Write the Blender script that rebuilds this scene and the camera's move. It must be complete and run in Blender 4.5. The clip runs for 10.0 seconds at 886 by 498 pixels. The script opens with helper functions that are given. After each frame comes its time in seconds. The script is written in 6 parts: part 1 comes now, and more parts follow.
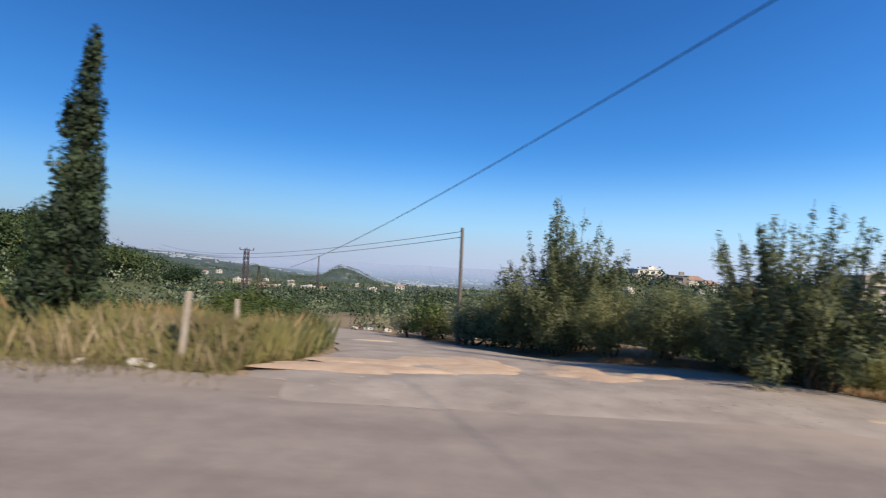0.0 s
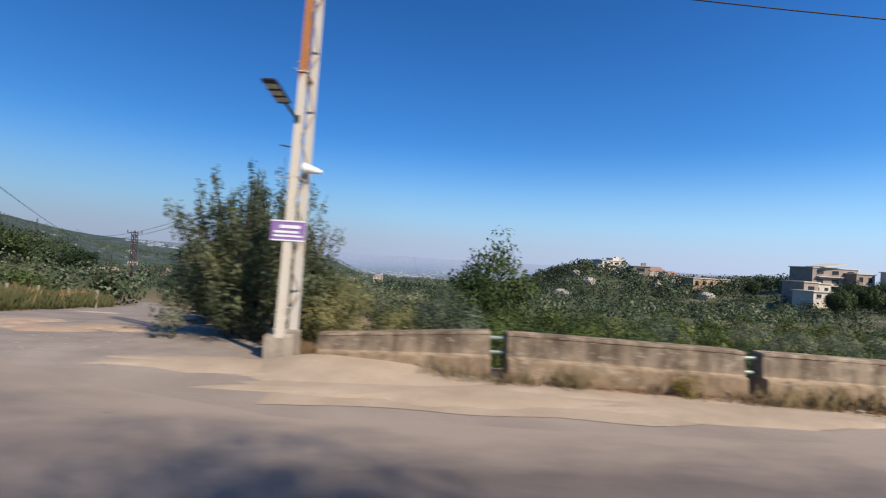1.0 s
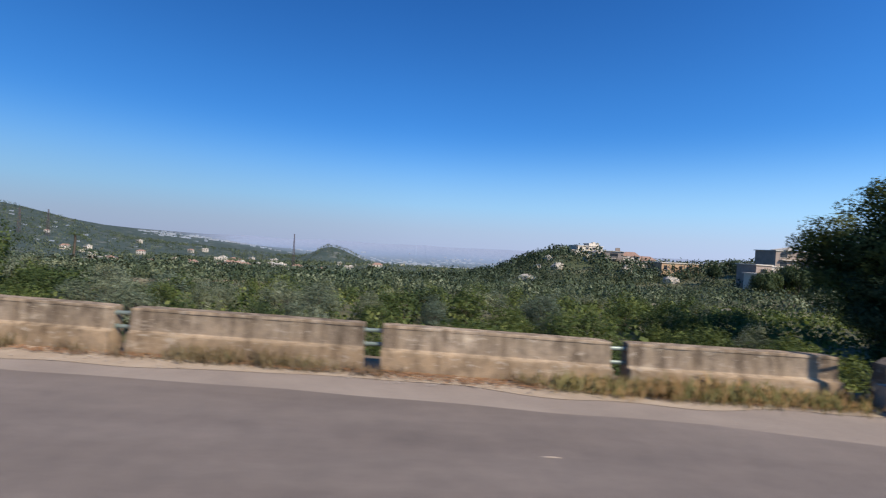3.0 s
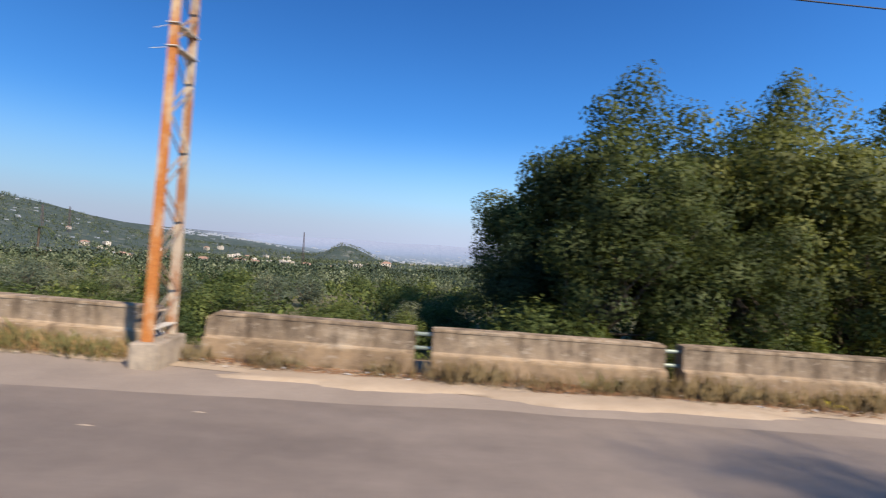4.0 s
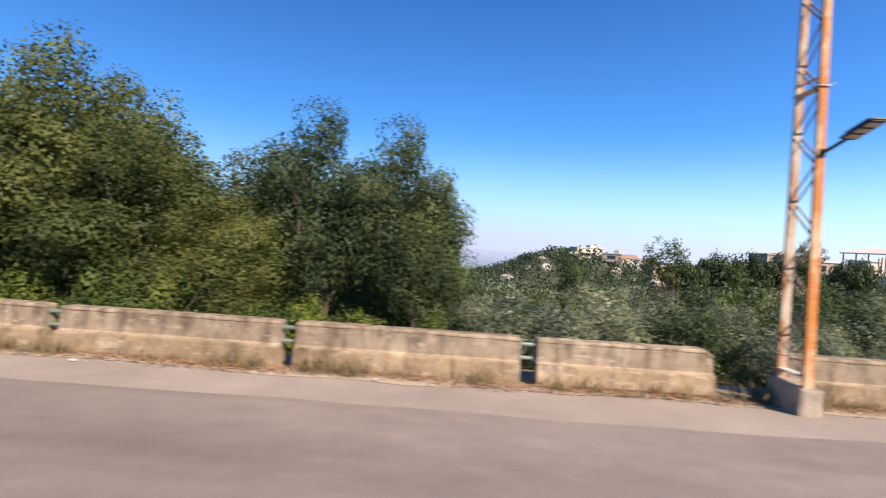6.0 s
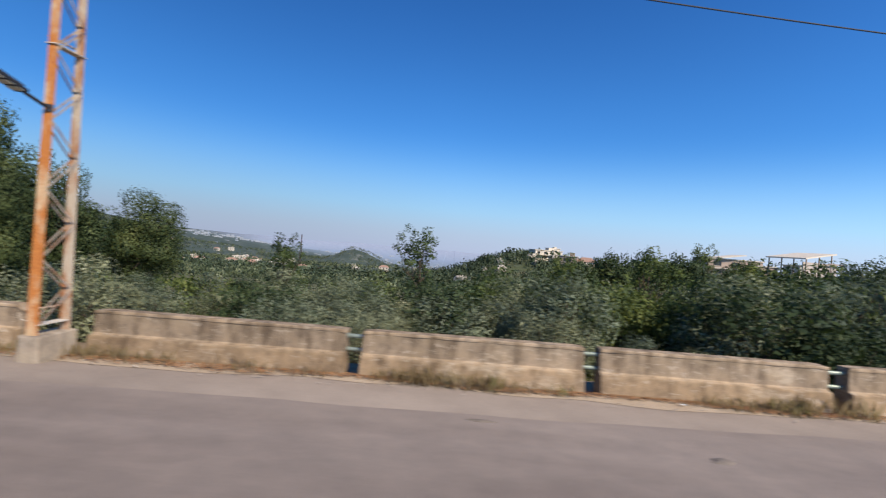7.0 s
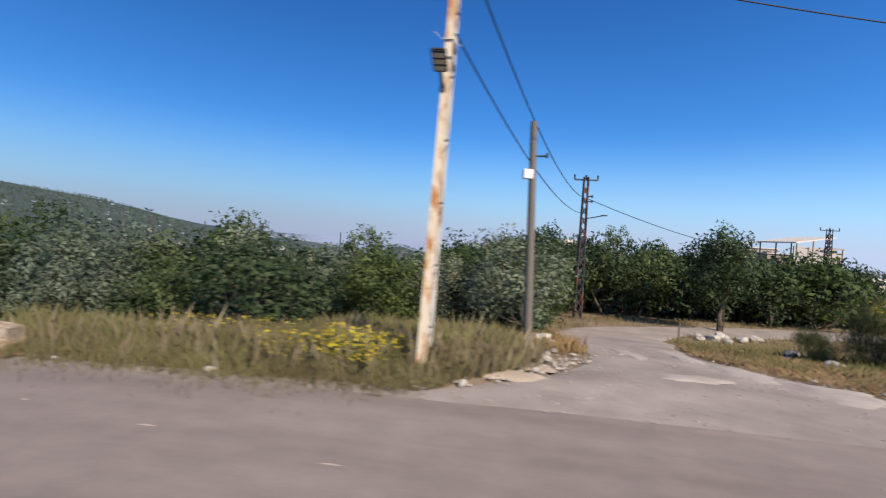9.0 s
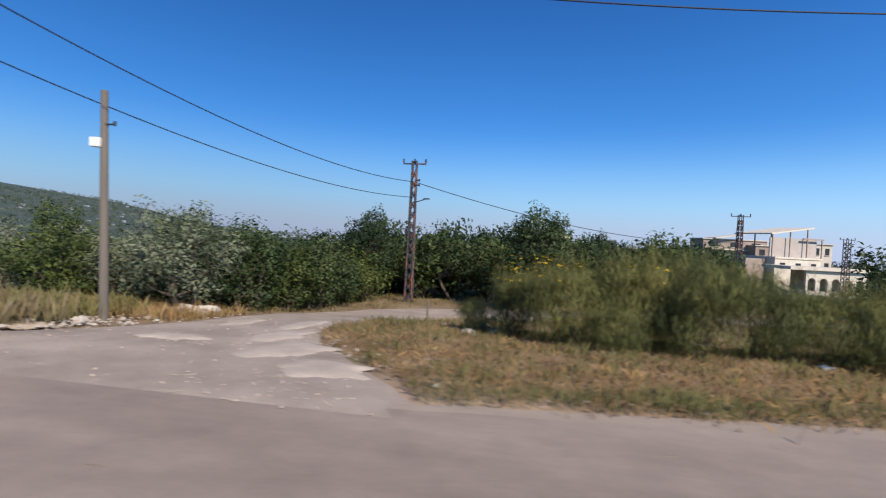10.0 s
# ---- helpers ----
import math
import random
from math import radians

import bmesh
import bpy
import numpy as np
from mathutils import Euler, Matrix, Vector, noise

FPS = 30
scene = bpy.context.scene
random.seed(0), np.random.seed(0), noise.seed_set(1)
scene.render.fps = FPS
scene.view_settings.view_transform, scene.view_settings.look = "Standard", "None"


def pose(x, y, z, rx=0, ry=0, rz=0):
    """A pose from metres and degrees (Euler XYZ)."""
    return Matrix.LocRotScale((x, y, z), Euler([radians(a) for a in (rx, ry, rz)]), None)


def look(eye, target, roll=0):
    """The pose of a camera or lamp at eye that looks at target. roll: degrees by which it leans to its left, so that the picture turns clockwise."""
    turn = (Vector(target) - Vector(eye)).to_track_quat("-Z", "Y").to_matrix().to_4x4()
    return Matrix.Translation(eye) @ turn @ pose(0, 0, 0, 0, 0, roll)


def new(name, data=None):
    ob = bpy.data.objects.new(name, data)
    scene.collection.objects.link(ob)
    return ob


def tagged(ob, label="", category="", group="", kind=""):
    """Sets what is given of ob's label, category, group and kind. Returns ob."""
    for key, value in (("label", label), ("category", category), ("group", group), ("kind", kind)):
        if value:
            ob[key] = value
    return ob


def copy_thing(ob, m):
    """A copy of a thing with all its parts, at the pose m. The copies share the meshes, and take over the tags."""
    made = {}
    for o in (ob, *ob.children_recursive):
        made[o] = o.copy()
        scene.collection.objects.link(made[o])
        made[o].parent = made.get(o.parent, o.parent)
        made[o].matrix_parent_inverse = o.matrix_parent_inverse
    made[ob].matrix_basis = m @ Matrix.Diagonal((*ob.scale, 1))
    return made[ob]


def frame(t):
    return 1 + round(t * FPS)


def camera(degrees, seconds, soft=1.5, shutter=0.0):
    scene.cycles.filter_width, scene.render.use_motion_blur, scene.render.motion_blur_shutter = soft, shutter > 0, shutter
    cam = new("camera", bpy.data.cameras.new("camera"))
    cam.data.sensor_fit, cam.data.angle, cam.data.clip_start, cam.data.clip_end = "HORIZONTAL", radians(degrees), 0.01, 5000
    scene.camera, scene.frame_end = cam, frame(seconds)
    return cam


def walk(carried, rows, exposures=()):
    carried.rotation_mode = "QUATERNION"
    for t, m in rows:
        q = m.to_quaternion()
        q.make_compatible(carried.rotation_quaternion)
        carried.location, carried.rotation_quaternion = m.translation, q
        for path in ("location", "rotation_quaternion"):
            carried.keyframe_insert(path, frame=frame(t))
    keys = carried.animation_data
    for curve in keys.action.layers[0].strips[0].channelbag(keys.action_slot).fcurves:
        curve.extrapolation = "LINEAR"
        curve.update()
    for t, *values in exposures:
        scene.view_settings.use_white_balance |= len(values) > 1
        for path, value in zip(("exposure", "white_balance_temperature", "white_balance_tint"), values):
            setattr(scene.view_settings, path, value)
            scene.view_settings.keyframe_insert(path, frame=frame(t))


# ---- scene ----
EXPOSURE = [(0, 0.6, 6950, 9), (1.0, 0.42, 6800, 10), (2.0, 0.38, 6500, 10.5), (3.4, 0.5, 6650, 11), (4.0, 0.73, 7100, 12), (4.5, 1.0, 7700, 14), (5.0, 1.34, 8050, 15), (5.5, 1.37, 7650, 14.5), (6.0, 1.04, 7350, 15.5), (6.6, 0.67, 6850, 13), (7.3, 0.48, 6900, 10.5), (8.0, 0.43, 6900, 10.5), (8.5, 0.37, 6750, 11), (9.0, 0.52, 6750, 11.5), (10, 0.48, 6700, 11.5)]
cam = camera(85.76, 10.0, soft=1.2, shutter=0.22)
PATH = [
    (0, (0.000, 0.000, 1.600), (0.430, 9.986, 1.926), 3.04),
    (0.2, (1.886, -0.167, 1.570), (2.399, 9.815, 1.863), 3.11),
    (0.4, (3.818, -0.336, 1.541), (4.432, 9.642, 1.809), 3.17),
    (0.5, (4.820, -0.421, 1.527), (5.497, 9.553, 1.790), 3.20),
    (0.8, (7.908, -0.633, 1.488), (8.611, 9.340, 1.701), 3.26),
    (1, (9.962, -0.792, 1.465), (10.713, 9.179, 1.623), 3.39),
    (1.3, (13.091, -1.094, 1.437), (13.799, 8.880, 1.581), 3.07),
    (1.5, (15.128, -1.283, 1.411), (15.852, 8.690, 1.543), 3.03),
    (2, (20.179, -1.661, 1.370), (20.850, 8.316, 1.417), 3.57),
    (2.1, (21.184, -1.759, 1.368), (21.837, 8.220, 1.409), 3.63),
    (2.5, (25.291, -2.122, 1.360), (25.888, 7.860, 1.347), 3.50),
    (2.9, (29.482, -2.421, 1.339), (30.008, 7.565, 1.258), 3.17),
    (3.4, (34.760, -2.678, 1.276), (35.116, 7.315, 1.141), 3.03),
    (3.5, (35.808, -2.709, 1.256), (36.109, 7.285, 1.123), 3.13),
    (4, (41.066, -2.838, 1.178), (41.241, 7.159, 1.063), 3.61),
    (4.2, (43.191, -2.919, 1.170), (43.295, 7.080, 1.079), 3.53),
    (4.5, (46.395, -3.038, 1.173), (46.373, 6.962, 1.114), 3.36),
    (4.8, (49.604, -3.094, 1.176), (49.437, 6.905, 1.105), 3.62),
    (5, (51.744, -3.094, 1.177), (51.482, 6.902, 1.086), 3.82),
    (5.2, (53.884, -3.065, 1.177), (53.532, 6.928, 1.062), 3.90),
    (5.5, (57.063, -2.963, 1.178), (56.582, 7.024, 1.040), 3.91),
    (5.8, (60.146, -2.793, 1.193), (59.535, 7.187, 1.077), 3.91),
    (6, (62.183, -2.688, 1.206), (61.539, 7.291, 1.113), 3.97),
    (6.4, (66.269, -2.569, 1.238), (65.773, 7.419, 1.184), 4.35),
    (6.8, (70.371, -2.509, 1.273), (70.096, 7.487, 1.248), 4.71),
    (7.1, (73.460, -2.459, 1.299), (73.259, 7.539, 1.289), 4.72),
    (7.4, (76.560, -2.379, 1.325), (76.264, 7.617, 1.323), 4.33),
    (7.5, (77.596, -2.339, 1.333), (77.210, 7.654, 1.333), 4.08),
    (8, (82.713, -2.065, 1.366), (81.983, 7.908, 1.312), 3.67),
    (8.2, (84.714, -1.943, 1.370), (83.865, 8.020, 1.233), 3.76),
    (8.4, (86.689, -1.794, 1.371), (85.729, 8.158, 1.157), 3.88),
    (8.5, (87.667, -1.701, 1.371), (86.654, 8.245, 1.136), 3.90),
    (8.8, (90.613, -1.407, 1.371), (89.444, 8.522, 1.147), 3.89),
    (9, (92.549, -1.185, 1.364), (91.307, 8.736, 1.198), 3.63),
    (9.2, (94.476, -0.951, 1.342), (93.160, 8.961, 1.176), 3.30),
    (9.5, (97.321, -0.589, 1.292), (95.907, 9.308, 1.076), 2.86),
    (9.8, (100.064, -0.235, 1.240), (98.594, 9.654, 1.016), 2.85),
    (10, (101.869, 0.000, 1.204), (100.372, 9.885, 0.986), 2.94),
]
walk(cam, [(t, look(e, g, r)) for t, e, g, r in PATH], EXPOSURE)

# ---- world and light ----
SUN_AZ, SUN_EL = radians(138), radians(38)      # measured from +y towards +x
world = bpy.data.worlds.new("world")
scene.world = world
world.use_nodes = True
wn = world.node_tree
sky = wn.nodes.new("ShaderNodeTexSky")
sky.sky_type, sky.sun_disc = "NISHITA", False
sky.sun_elevation, sky.sun_rotation = SUN_EL, SUN_AZ
sky.altitude, sky.air_density, sky.dust_density, sky.ozone_density = 300, 1.0, 1.0, 3.0
deep = wn.nodes.new("ShaderNodeHueSaturation")      # a clear, saturated blue as the clip's camera shows it
deep.inputs["Saturation"].default_value = 1.12
blue = wn.nodes.new("ShaderNodeMix")
blue.data_type, blue.blend_type = "RGBA", "MULTIPLY"
blue.inputs[0].default_value, blue.inputs[7].default_value = 1.0, (0.47, 0.78, 1.18, 1)
coord = wn.nodes.new("ShaderNodeTexCoord")
axis = wn.nodes.new("ShaderNodeSeparateXYZ")
wn.links.new(coord.outputs["Generated"], axis.inputs[0])
low = wn.nodes.new("ShaderNodeMapRange")            # the pale haze all round the horizon
low.interpolation_type = "SMOOTHERSTEP"
low.inputs[1].default_value, low.inputs[2].default_value = 0.26, -0.03
low.inputs[3].default_value, low.inputs[4].default_value = 0.0, 0.9
wn.links.new(axis.outputs[2], low.inputs[0])
haze = wn.nodes.new("ShaderNodeMix")
haze.data_type = "RGBA"
haze.inputs[7].default_value = (4.1, 5.1, 6.9, 1)
wn.links.new(low.outputs[0], haze.inputs[0])
wn.links.new(sky.outputs[0], deep.inputs["Color"])
wn.links.new(deep.outputs[0], blue.inputs[6])
wn.links.new(blue.outputs[2], haze.inputs[6])
glow = wn.nodes.new("ShaderNodeVectorMath")         # the sky brightens towards the sun's side
glow.operation = "DOT_PRODUCT"
glow.inputs[1].default_value = (math.sin(SUN_AZ), math.cos(SUN_AZ), 0)
wn.links.new(coord.outputs["Generated"], glow.inputs[0])
side = wn.nodes.new("ShaderNodeMath")
side.operation = "MULTIPLY_ADD"
side.inputs[1].default_value, side.inputs[2].default_value = 0.5, 0.5
wn.links.new(glow.outputs["Value"], side.inputs[0])
gain = wn.nodes.new("ShaderNodeValToRGB")
for at in (0.13, 0.45):
    gain.color_ramp.elements.new(at)
for e, v in zip(gain.color_ramp.elements, (0.7, 0.87, 1.08, 1.4)):
    e.color = (v, v, v, 1)
wn.links.new(side.outputs[0], gain.inputs[0])
lit = wn.nodes.new("ShaderNodeVectorMath")
lit.operation = "SCALE"
tone = wn.nodes.new("ShaderNodeValToRGB")            # the clip's camera renders the clear sky a strong cyan blue
while len(tone.color_ramp.elements) < 6:
    tone.color_ramp.elements.new(0.5)
for e, (at, c) in zip(tone.color_ramp.elements, [(0.0, (1.1, 1.06, 1.1)), (0.03, (1.08, 1.1, 1.12)), (0.08, (0.99, 1.24, 1.26)), (0.146, (0.92, 1.24, 1.28)), (0.30, (0.74, 1.18, 1.25)), (0.46, (0.6, 1.04, 1.16))]):
    e.position, e.color = at, (*c, 1)
wn.links.new(axis.outputs[2], tone.inputs[0])
graded = wn.nodes.new("ShaderNodeMix")
graded.data_type, graded.blend_type = "RGBA", "MULTIPLY"
graded.inputs[0].default_value = 1.0
wn.links.new(haze.outputs[2], graded.inputs[6])
wn.links.new(tone.outputs[0], graded.inputs[7])
wn.links.new(graded.outputs[2], lit.inputs[0])
wn.links.new(gain.outputs[0], lit.inputs["Scale"])
wn.links.new(lit.outputs[0], wn.nodes["Background"].inputs[0])
wn.nodes["Background"].inputs[1].default_value = 0.085
sun = new("sun", bpy.data.lights.new("sun", "SUN"))
sun.data.energy, sun.data.angle, sun.data.color = 5.0, radians(1.2), (1.0, 0.88, 0.72)
sun_dir = Vector((math.sin(SUN_AZ) * math.cos(SUN_EL), math.cos(SUN_AZ) * math.cos(SUN_EL), math.sin(SUN_EL)))
sun.matrix_world = look((40, -40, 60), Vector((40, -40, 60)) - sun_dir)


# ---- materials ----
def ramp(nt, fac, stops):
    r = nt.nodes.new("ShaderNodeValToRGB")
    while len(r.color_ramp.elements) < len(stops):
        r.color_ramp.elements.new(0.5)
    for e, (p, c) in zip(r.color_ramp.elements, stops):
        e.position, e.color = p, (*c, 1)
    nt.links.new(fac, r.inputs[0])
    return r.outputs[0]


def noise_tex(nt, vec, scale, detail=5, rough=0.6, stretch=None):
    if stretch:
        mp = nt.nodes.new("ShaderNodeMapping")
        mp.inputs["Scale"].default_value = stretch
        nt.links.new(vec, mp.inputs["Vector"])
        vec = mp.outputs[0]
    n = nt.nodes.new("ShaderNodeTexNoise")
    n.inputs["Scale"].default_value, n.inputs["Detail"].default_value, n.inputs["Roughness"].default_value = scale, detail, rough
    nt.links.new(vec, n.inputs["Vector"])
    return n.outputs[0]


def mixc(nt, a, b, fac, mode="MIX"):
    m = nt.nodes.new("ShaderNodeMix")
    m.data_type, m.blend_type = "RGBA", mode
    for sock, v in ((m.inputs[0], fac), (m.inputs[6], a), (m.inputs[7], b)):
        if hasattr(v, "is_linked"):
            nt.links.new(v, sock)
        else:
            sock.default_value = v if isinstance(v, (int, float)) else (*v, 1)
    return m.outputs[2]


def base(name, rough=0.9, metal=0.0, spec=0.3):
    m = bpy.data.materials.new(name)
    m.use_nodes = True
    nt = m.node_tree
    b = nt.nodes["Principled BSDF"]
    b.inputs["Roughness"].default_value, b.inputs["Metallic"].default_value = rough, metal
    b.inputs["Specular IOR Level"].default_value = spec
    geo = nt.nodes.new("ShaderNodeNewGeometry")
    return m, nt, b, geo


def bump(nt, b, fac, strength, dist):
    n = nt.nodes.new("ShaderNodeBump")
    n.inputs["Strength"].default_value, n.inputs["Distance"].default_value = strength, dist
    nt.links.new(fac, n.inputs["Height"])
    nt.links.new(n.outputs[0], b.inputs["Normal"])


def plain(name, c1, c2, big=1.5, fine=30, rough=0.9, metal=0.0, strength=0.4, dist=0.01, spec=0.3, stretch=None):
    """Two-scale mottled surface."""
    m, nt, b, geo = base(name, rough, metal, spec)
    pos = geo.outputs["Position"]
    n1, n2 = noise_tex(nt, pos, big, stretch=stretch), noise_tex(nt, pos, fine, 4, 0.7)
    col = ramp(nt, n1, [(0.3, c1), (0.7, c2)])
    col = mixc(nt, col, ramp(nt, n2, [(0.25, (0.55, 0.55, 0.55)), (0.7, (1, 1, 1))]), 0.6, "MULTIPLY")
    nt.links.new(col, b.inputs["Base Color"])
    bump(nt, b, n2, strength, dist)
    return m


def leafy(name, dark, mid, light, trans=0.35, rough=0.55, leaf_var=0.13):
    """Leaf surface: colour differs leaf by leaf, some light passes through."""
    m, nt, b, geo = base(name, max(rough, 0.65), 0.0, 0.22)
    wide = nt.nodes.new("ShaderNodeMath")               # light and dark sprays, wider apart than the noise gives
    wide.operation = "MULTIPLY_ADD"
    wide.inputs[1].default_value, wide.inputs[2].default_value = 1.5, -0.24
    nt.links.new(noise_tex(nt, geo.outputs["Position"], 1.3, 3, 0.6), wide.inputs[0])
    tone = wide.outputs[0]
    add = nt.nodes.new("ShaderNodeMath")
    add.operation = "MULTIPLY_ADD"
    add.inputs[1].default_value = leaf_var
    nt.links.new(geo.outputs["Random Per Island"], add.inputs[0])
    nt.links.new(tone, add.inputs[2])
    own = nt.nodes.new("ShaderNodeAttribute")            # trees of a wood differ from one another
    own.attribute_name = "tone"
    sum2 = nt.nodes.new("ShaderNodeMath")
    nt.links.new(add.outputs[0], sum2.inputs[0])
    nt.links.new(own.outputs["Fac"], sum2.inputs[1])
    col = ramp(nt, sum2.outputs[0], [(0.42, dark), (0.68, mid), (1.0, light)])
    info = nt.nodes.new("ShaderNodeObjectInfo")
    col = mixc(nt, col, ramp(nt, info.outputs["Random"], [(0.0, (0.62, 0.7, 0.72)), (0.5, (0.95, 0.97, 0.93)), (1.0, (1.3, 1.2, 1.04))]), 1.0, "MULTIPLY")
    nt.links.new(col, b.inputs["Base Color"])
    tr = nt.nodes.new("ShaderNodeBsdfTranslucent")
    nt.links.new(mixc(nt, col, (1.0, 1.0, 0.45), 0.5, "MULTIPLY"), tr.inputs[0])
    mx = nt.nodes.new("ShaderNodeMixShader")
    mx.inputs[0].default_value = trans
    nt.links.new(b.outputs[0], mx.inputs[1])
    nt.links.new(tr.outputs[0], mx.inputs[2])
    nt.links.new(mx.outputs[0], nt.nodes["Material Output"].inputs[0])
    return m


def asphalt_mat():
    m, nt, b, geo = base("asphalt", 0.85, 0, 0.35)
    pos = geo.outputs["Position"]
    grain = noise_tex(nt, pos, 90, 4, 0.8)
    worn = noise_tex(nt, pos, 0.55, 6, 0.6, stretch=(0.35, 1.6, 1))
    blotch = noise_tex(nt, pos, 2.6, 5, 0.65)
    col = ramp(nt, worn, [(0.3, (0.165, 0.132, 0.110)), (0.72, (0.25, 0.205, 0.172))])
    col = mixc(nt, col, ramp(nt, blotch, [(0.25, (0.78, 0.78, 0.78)), (0.7, (1.08, 1.06, 1.04))]), 0.8, "MULTIPLY")
    col = mixc(nt, col, ramp(nt, grain, [(0.3, (0.62, 0.62, 0.62)), (0.68, (1.2, 1.2, 1.2))]), 0.6, "MULTIPLY")
    # a darker stretch of surface between the first side track and the big trees
    axes = nt.nodes.new("ShaderNodeSeparateXYZ")
    nt.links.new(pos, axes.inputs[0])
    along = nt.nodes.new("ShaderNodeMapRange")
    along.inputs[1].default_value, along.inputs[2].default_value = 0.0, 110.0
    nt.links.new(axes.outputs[0], along.inputs[0])
    col = mixc(nt, col, ramp(nt, along.outputs[0], [(0.044, (1.05, 1.05, 1.05)), (0.087, (0.78, 0.78, 0.78)), (0.327, (0.8, 0.8, 0.8)), (0.436, (1, 1, 1)), (0.76, (1, 1, 1)), (0.84, (1.16, 1.14, 1.1))]), 1.0, "MULTIPLY")
    # sand blown over the rim, most of it by the first side track
    rim = nt.nodes.new("ShaderNodeAttribute")
    rim.attribute_name = "rim"
    near = nt.nodes.new("ShaderNodeMapRange")
    near.inputs[1].default_value, near.inputs[2].default_value, near.inputs[3].default_value, near.inputs[4].default_value = 0.0, 1.5, 0.5, 0.0
    nt.links.new(rim.outputs["Fac"], near.inputs[0])
    drift = noise_tex(nt, pos, 0.9, 6, 0.62, stretch=(0.6, 1.5, 1))
    total = nt.nodes.new("ShaderNodeMath")
    total.operation = "ADD"
    nt.links.new(near.outputs[0], total.inputs[0])
    nt.links.new(drift, total.inputs[1])
    cover = ramp(nt, total.outputs[0], [(0.6, (0, 0, 0)), (1.0, (0.85, 0.85, 0.85))])
    place = ramp(nt, along.outputs[0], [(0.02, (0.45, 0.45, 0.45)), (0.06, (1, 1, 1)), (0.14, (1, 1, 1)), (0.22, (0.2, 0.2, 0.2)), (0.8, (0.14, 0.14, 0.14))])
    amount = nt.nodes.new("ShaderNodeMath")
    amount.operation = "MULTIPLY"
    nt.links.new(cover, amount.inputs[0])
    nt.links.new(place, amount.inputs[1])
    col = mixc(nt, col, (0.31, 0.245, 0.185), amount.outputs[0])
    nt.links.new(col, b.inputs["Base Color"])
    bump(nt, b, grain, 0.5, 0.006)
    return m


def ground_mat():
    """Dusty sand by the road, dry soil and grass, green scrub farther off, haze-tinted far land; the mask says which.
    """
    m, nt, b, geo = base("soil_and_scrub", 0.95, 0, 0.1)
    pos = geo.outputs["Position"]
    at = nt.nodes.new("ShaderNodeAttribute")
    at.attribute_name = "cover"
    sep = nt.nodes.new("ShaderNodeSeparateColor")
    nt.links.new(at.outputs["Color"], sep.inputs[0])
    n1, n2, n3 = noise_tex(nt, pos, 0.8, 6), noise_tex(nt, pos, 14, 5, 0.7), noise_tex(nt, pos, 0.03, 8, 0.65)
    sand = ramp(nt, n1, [(0.3, (0.30, 0.215, 0.145)), (0.7, (0.40, 0.30, 0.21))])
    soil = ramp(nt, n1, [(0.3, (0.17, 0.12, 0.078)), (0.55, (0.245, 0.18, 0.115)), (0.75, (0.18, 0.155, 0.085))])
    scrub = ramp(nt, n3, [(0.3, (0.055, 0.072, 0.034)), (0.5, (0.088, 0.1, 0.05)), (0.62, (0.17, 0.16, 0.10)), (0.72, (0.28, 0.25, 0.19))])
    # far slopes: dark green with bluish haze mixed into the colour
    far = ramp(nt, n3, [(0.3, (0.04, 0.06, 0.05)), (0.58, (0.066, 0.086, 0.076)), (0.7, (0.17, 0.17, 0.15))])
    dist = nt.nodes.new("ShaderNodeAttribute")           # haze painted into the plain's colour, paler and bluer with distance
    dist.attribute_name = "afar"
    hazed_plain = ramp(nt, dist.outputs["Fac"], [(0.0, (0.14, 0.18, 0.2)), (0.35, (0.19, 0.24, 0.29)), (0.6, (0.225, 0.285, 0.365)), (1.0, (0.29, 0.335, 0.415))])
    hazed_plain = mixc(nt, hazed_plain, ramp(nt, n3, [(0.35, (0.88, 0.9, 0.93)), (0.6, (1.08, 1.06, 1.04))]), 1.0, "MULTIPLY")
    col = mixc(nt, soil, sand, sep.outputs[0])
    col = mixc(nt, col, scrub, sep.outputs[1])
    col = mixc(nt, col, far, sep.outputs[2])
    col = mixc(nt, col, hazed_plain, at.outputs["Alpha"])
    col = mixc(nt, col, ramp(nt, n2, [(0.25, (0.6, 0.6, 0.6)), (0.7, (1.1, 1.1, 1.1))]), 0.6, "MULTIPLY")
    nt.links.new(col, b.inputs["Base Color"])
    bump(nt, b, n2, 0.7, 0.03)
    return m


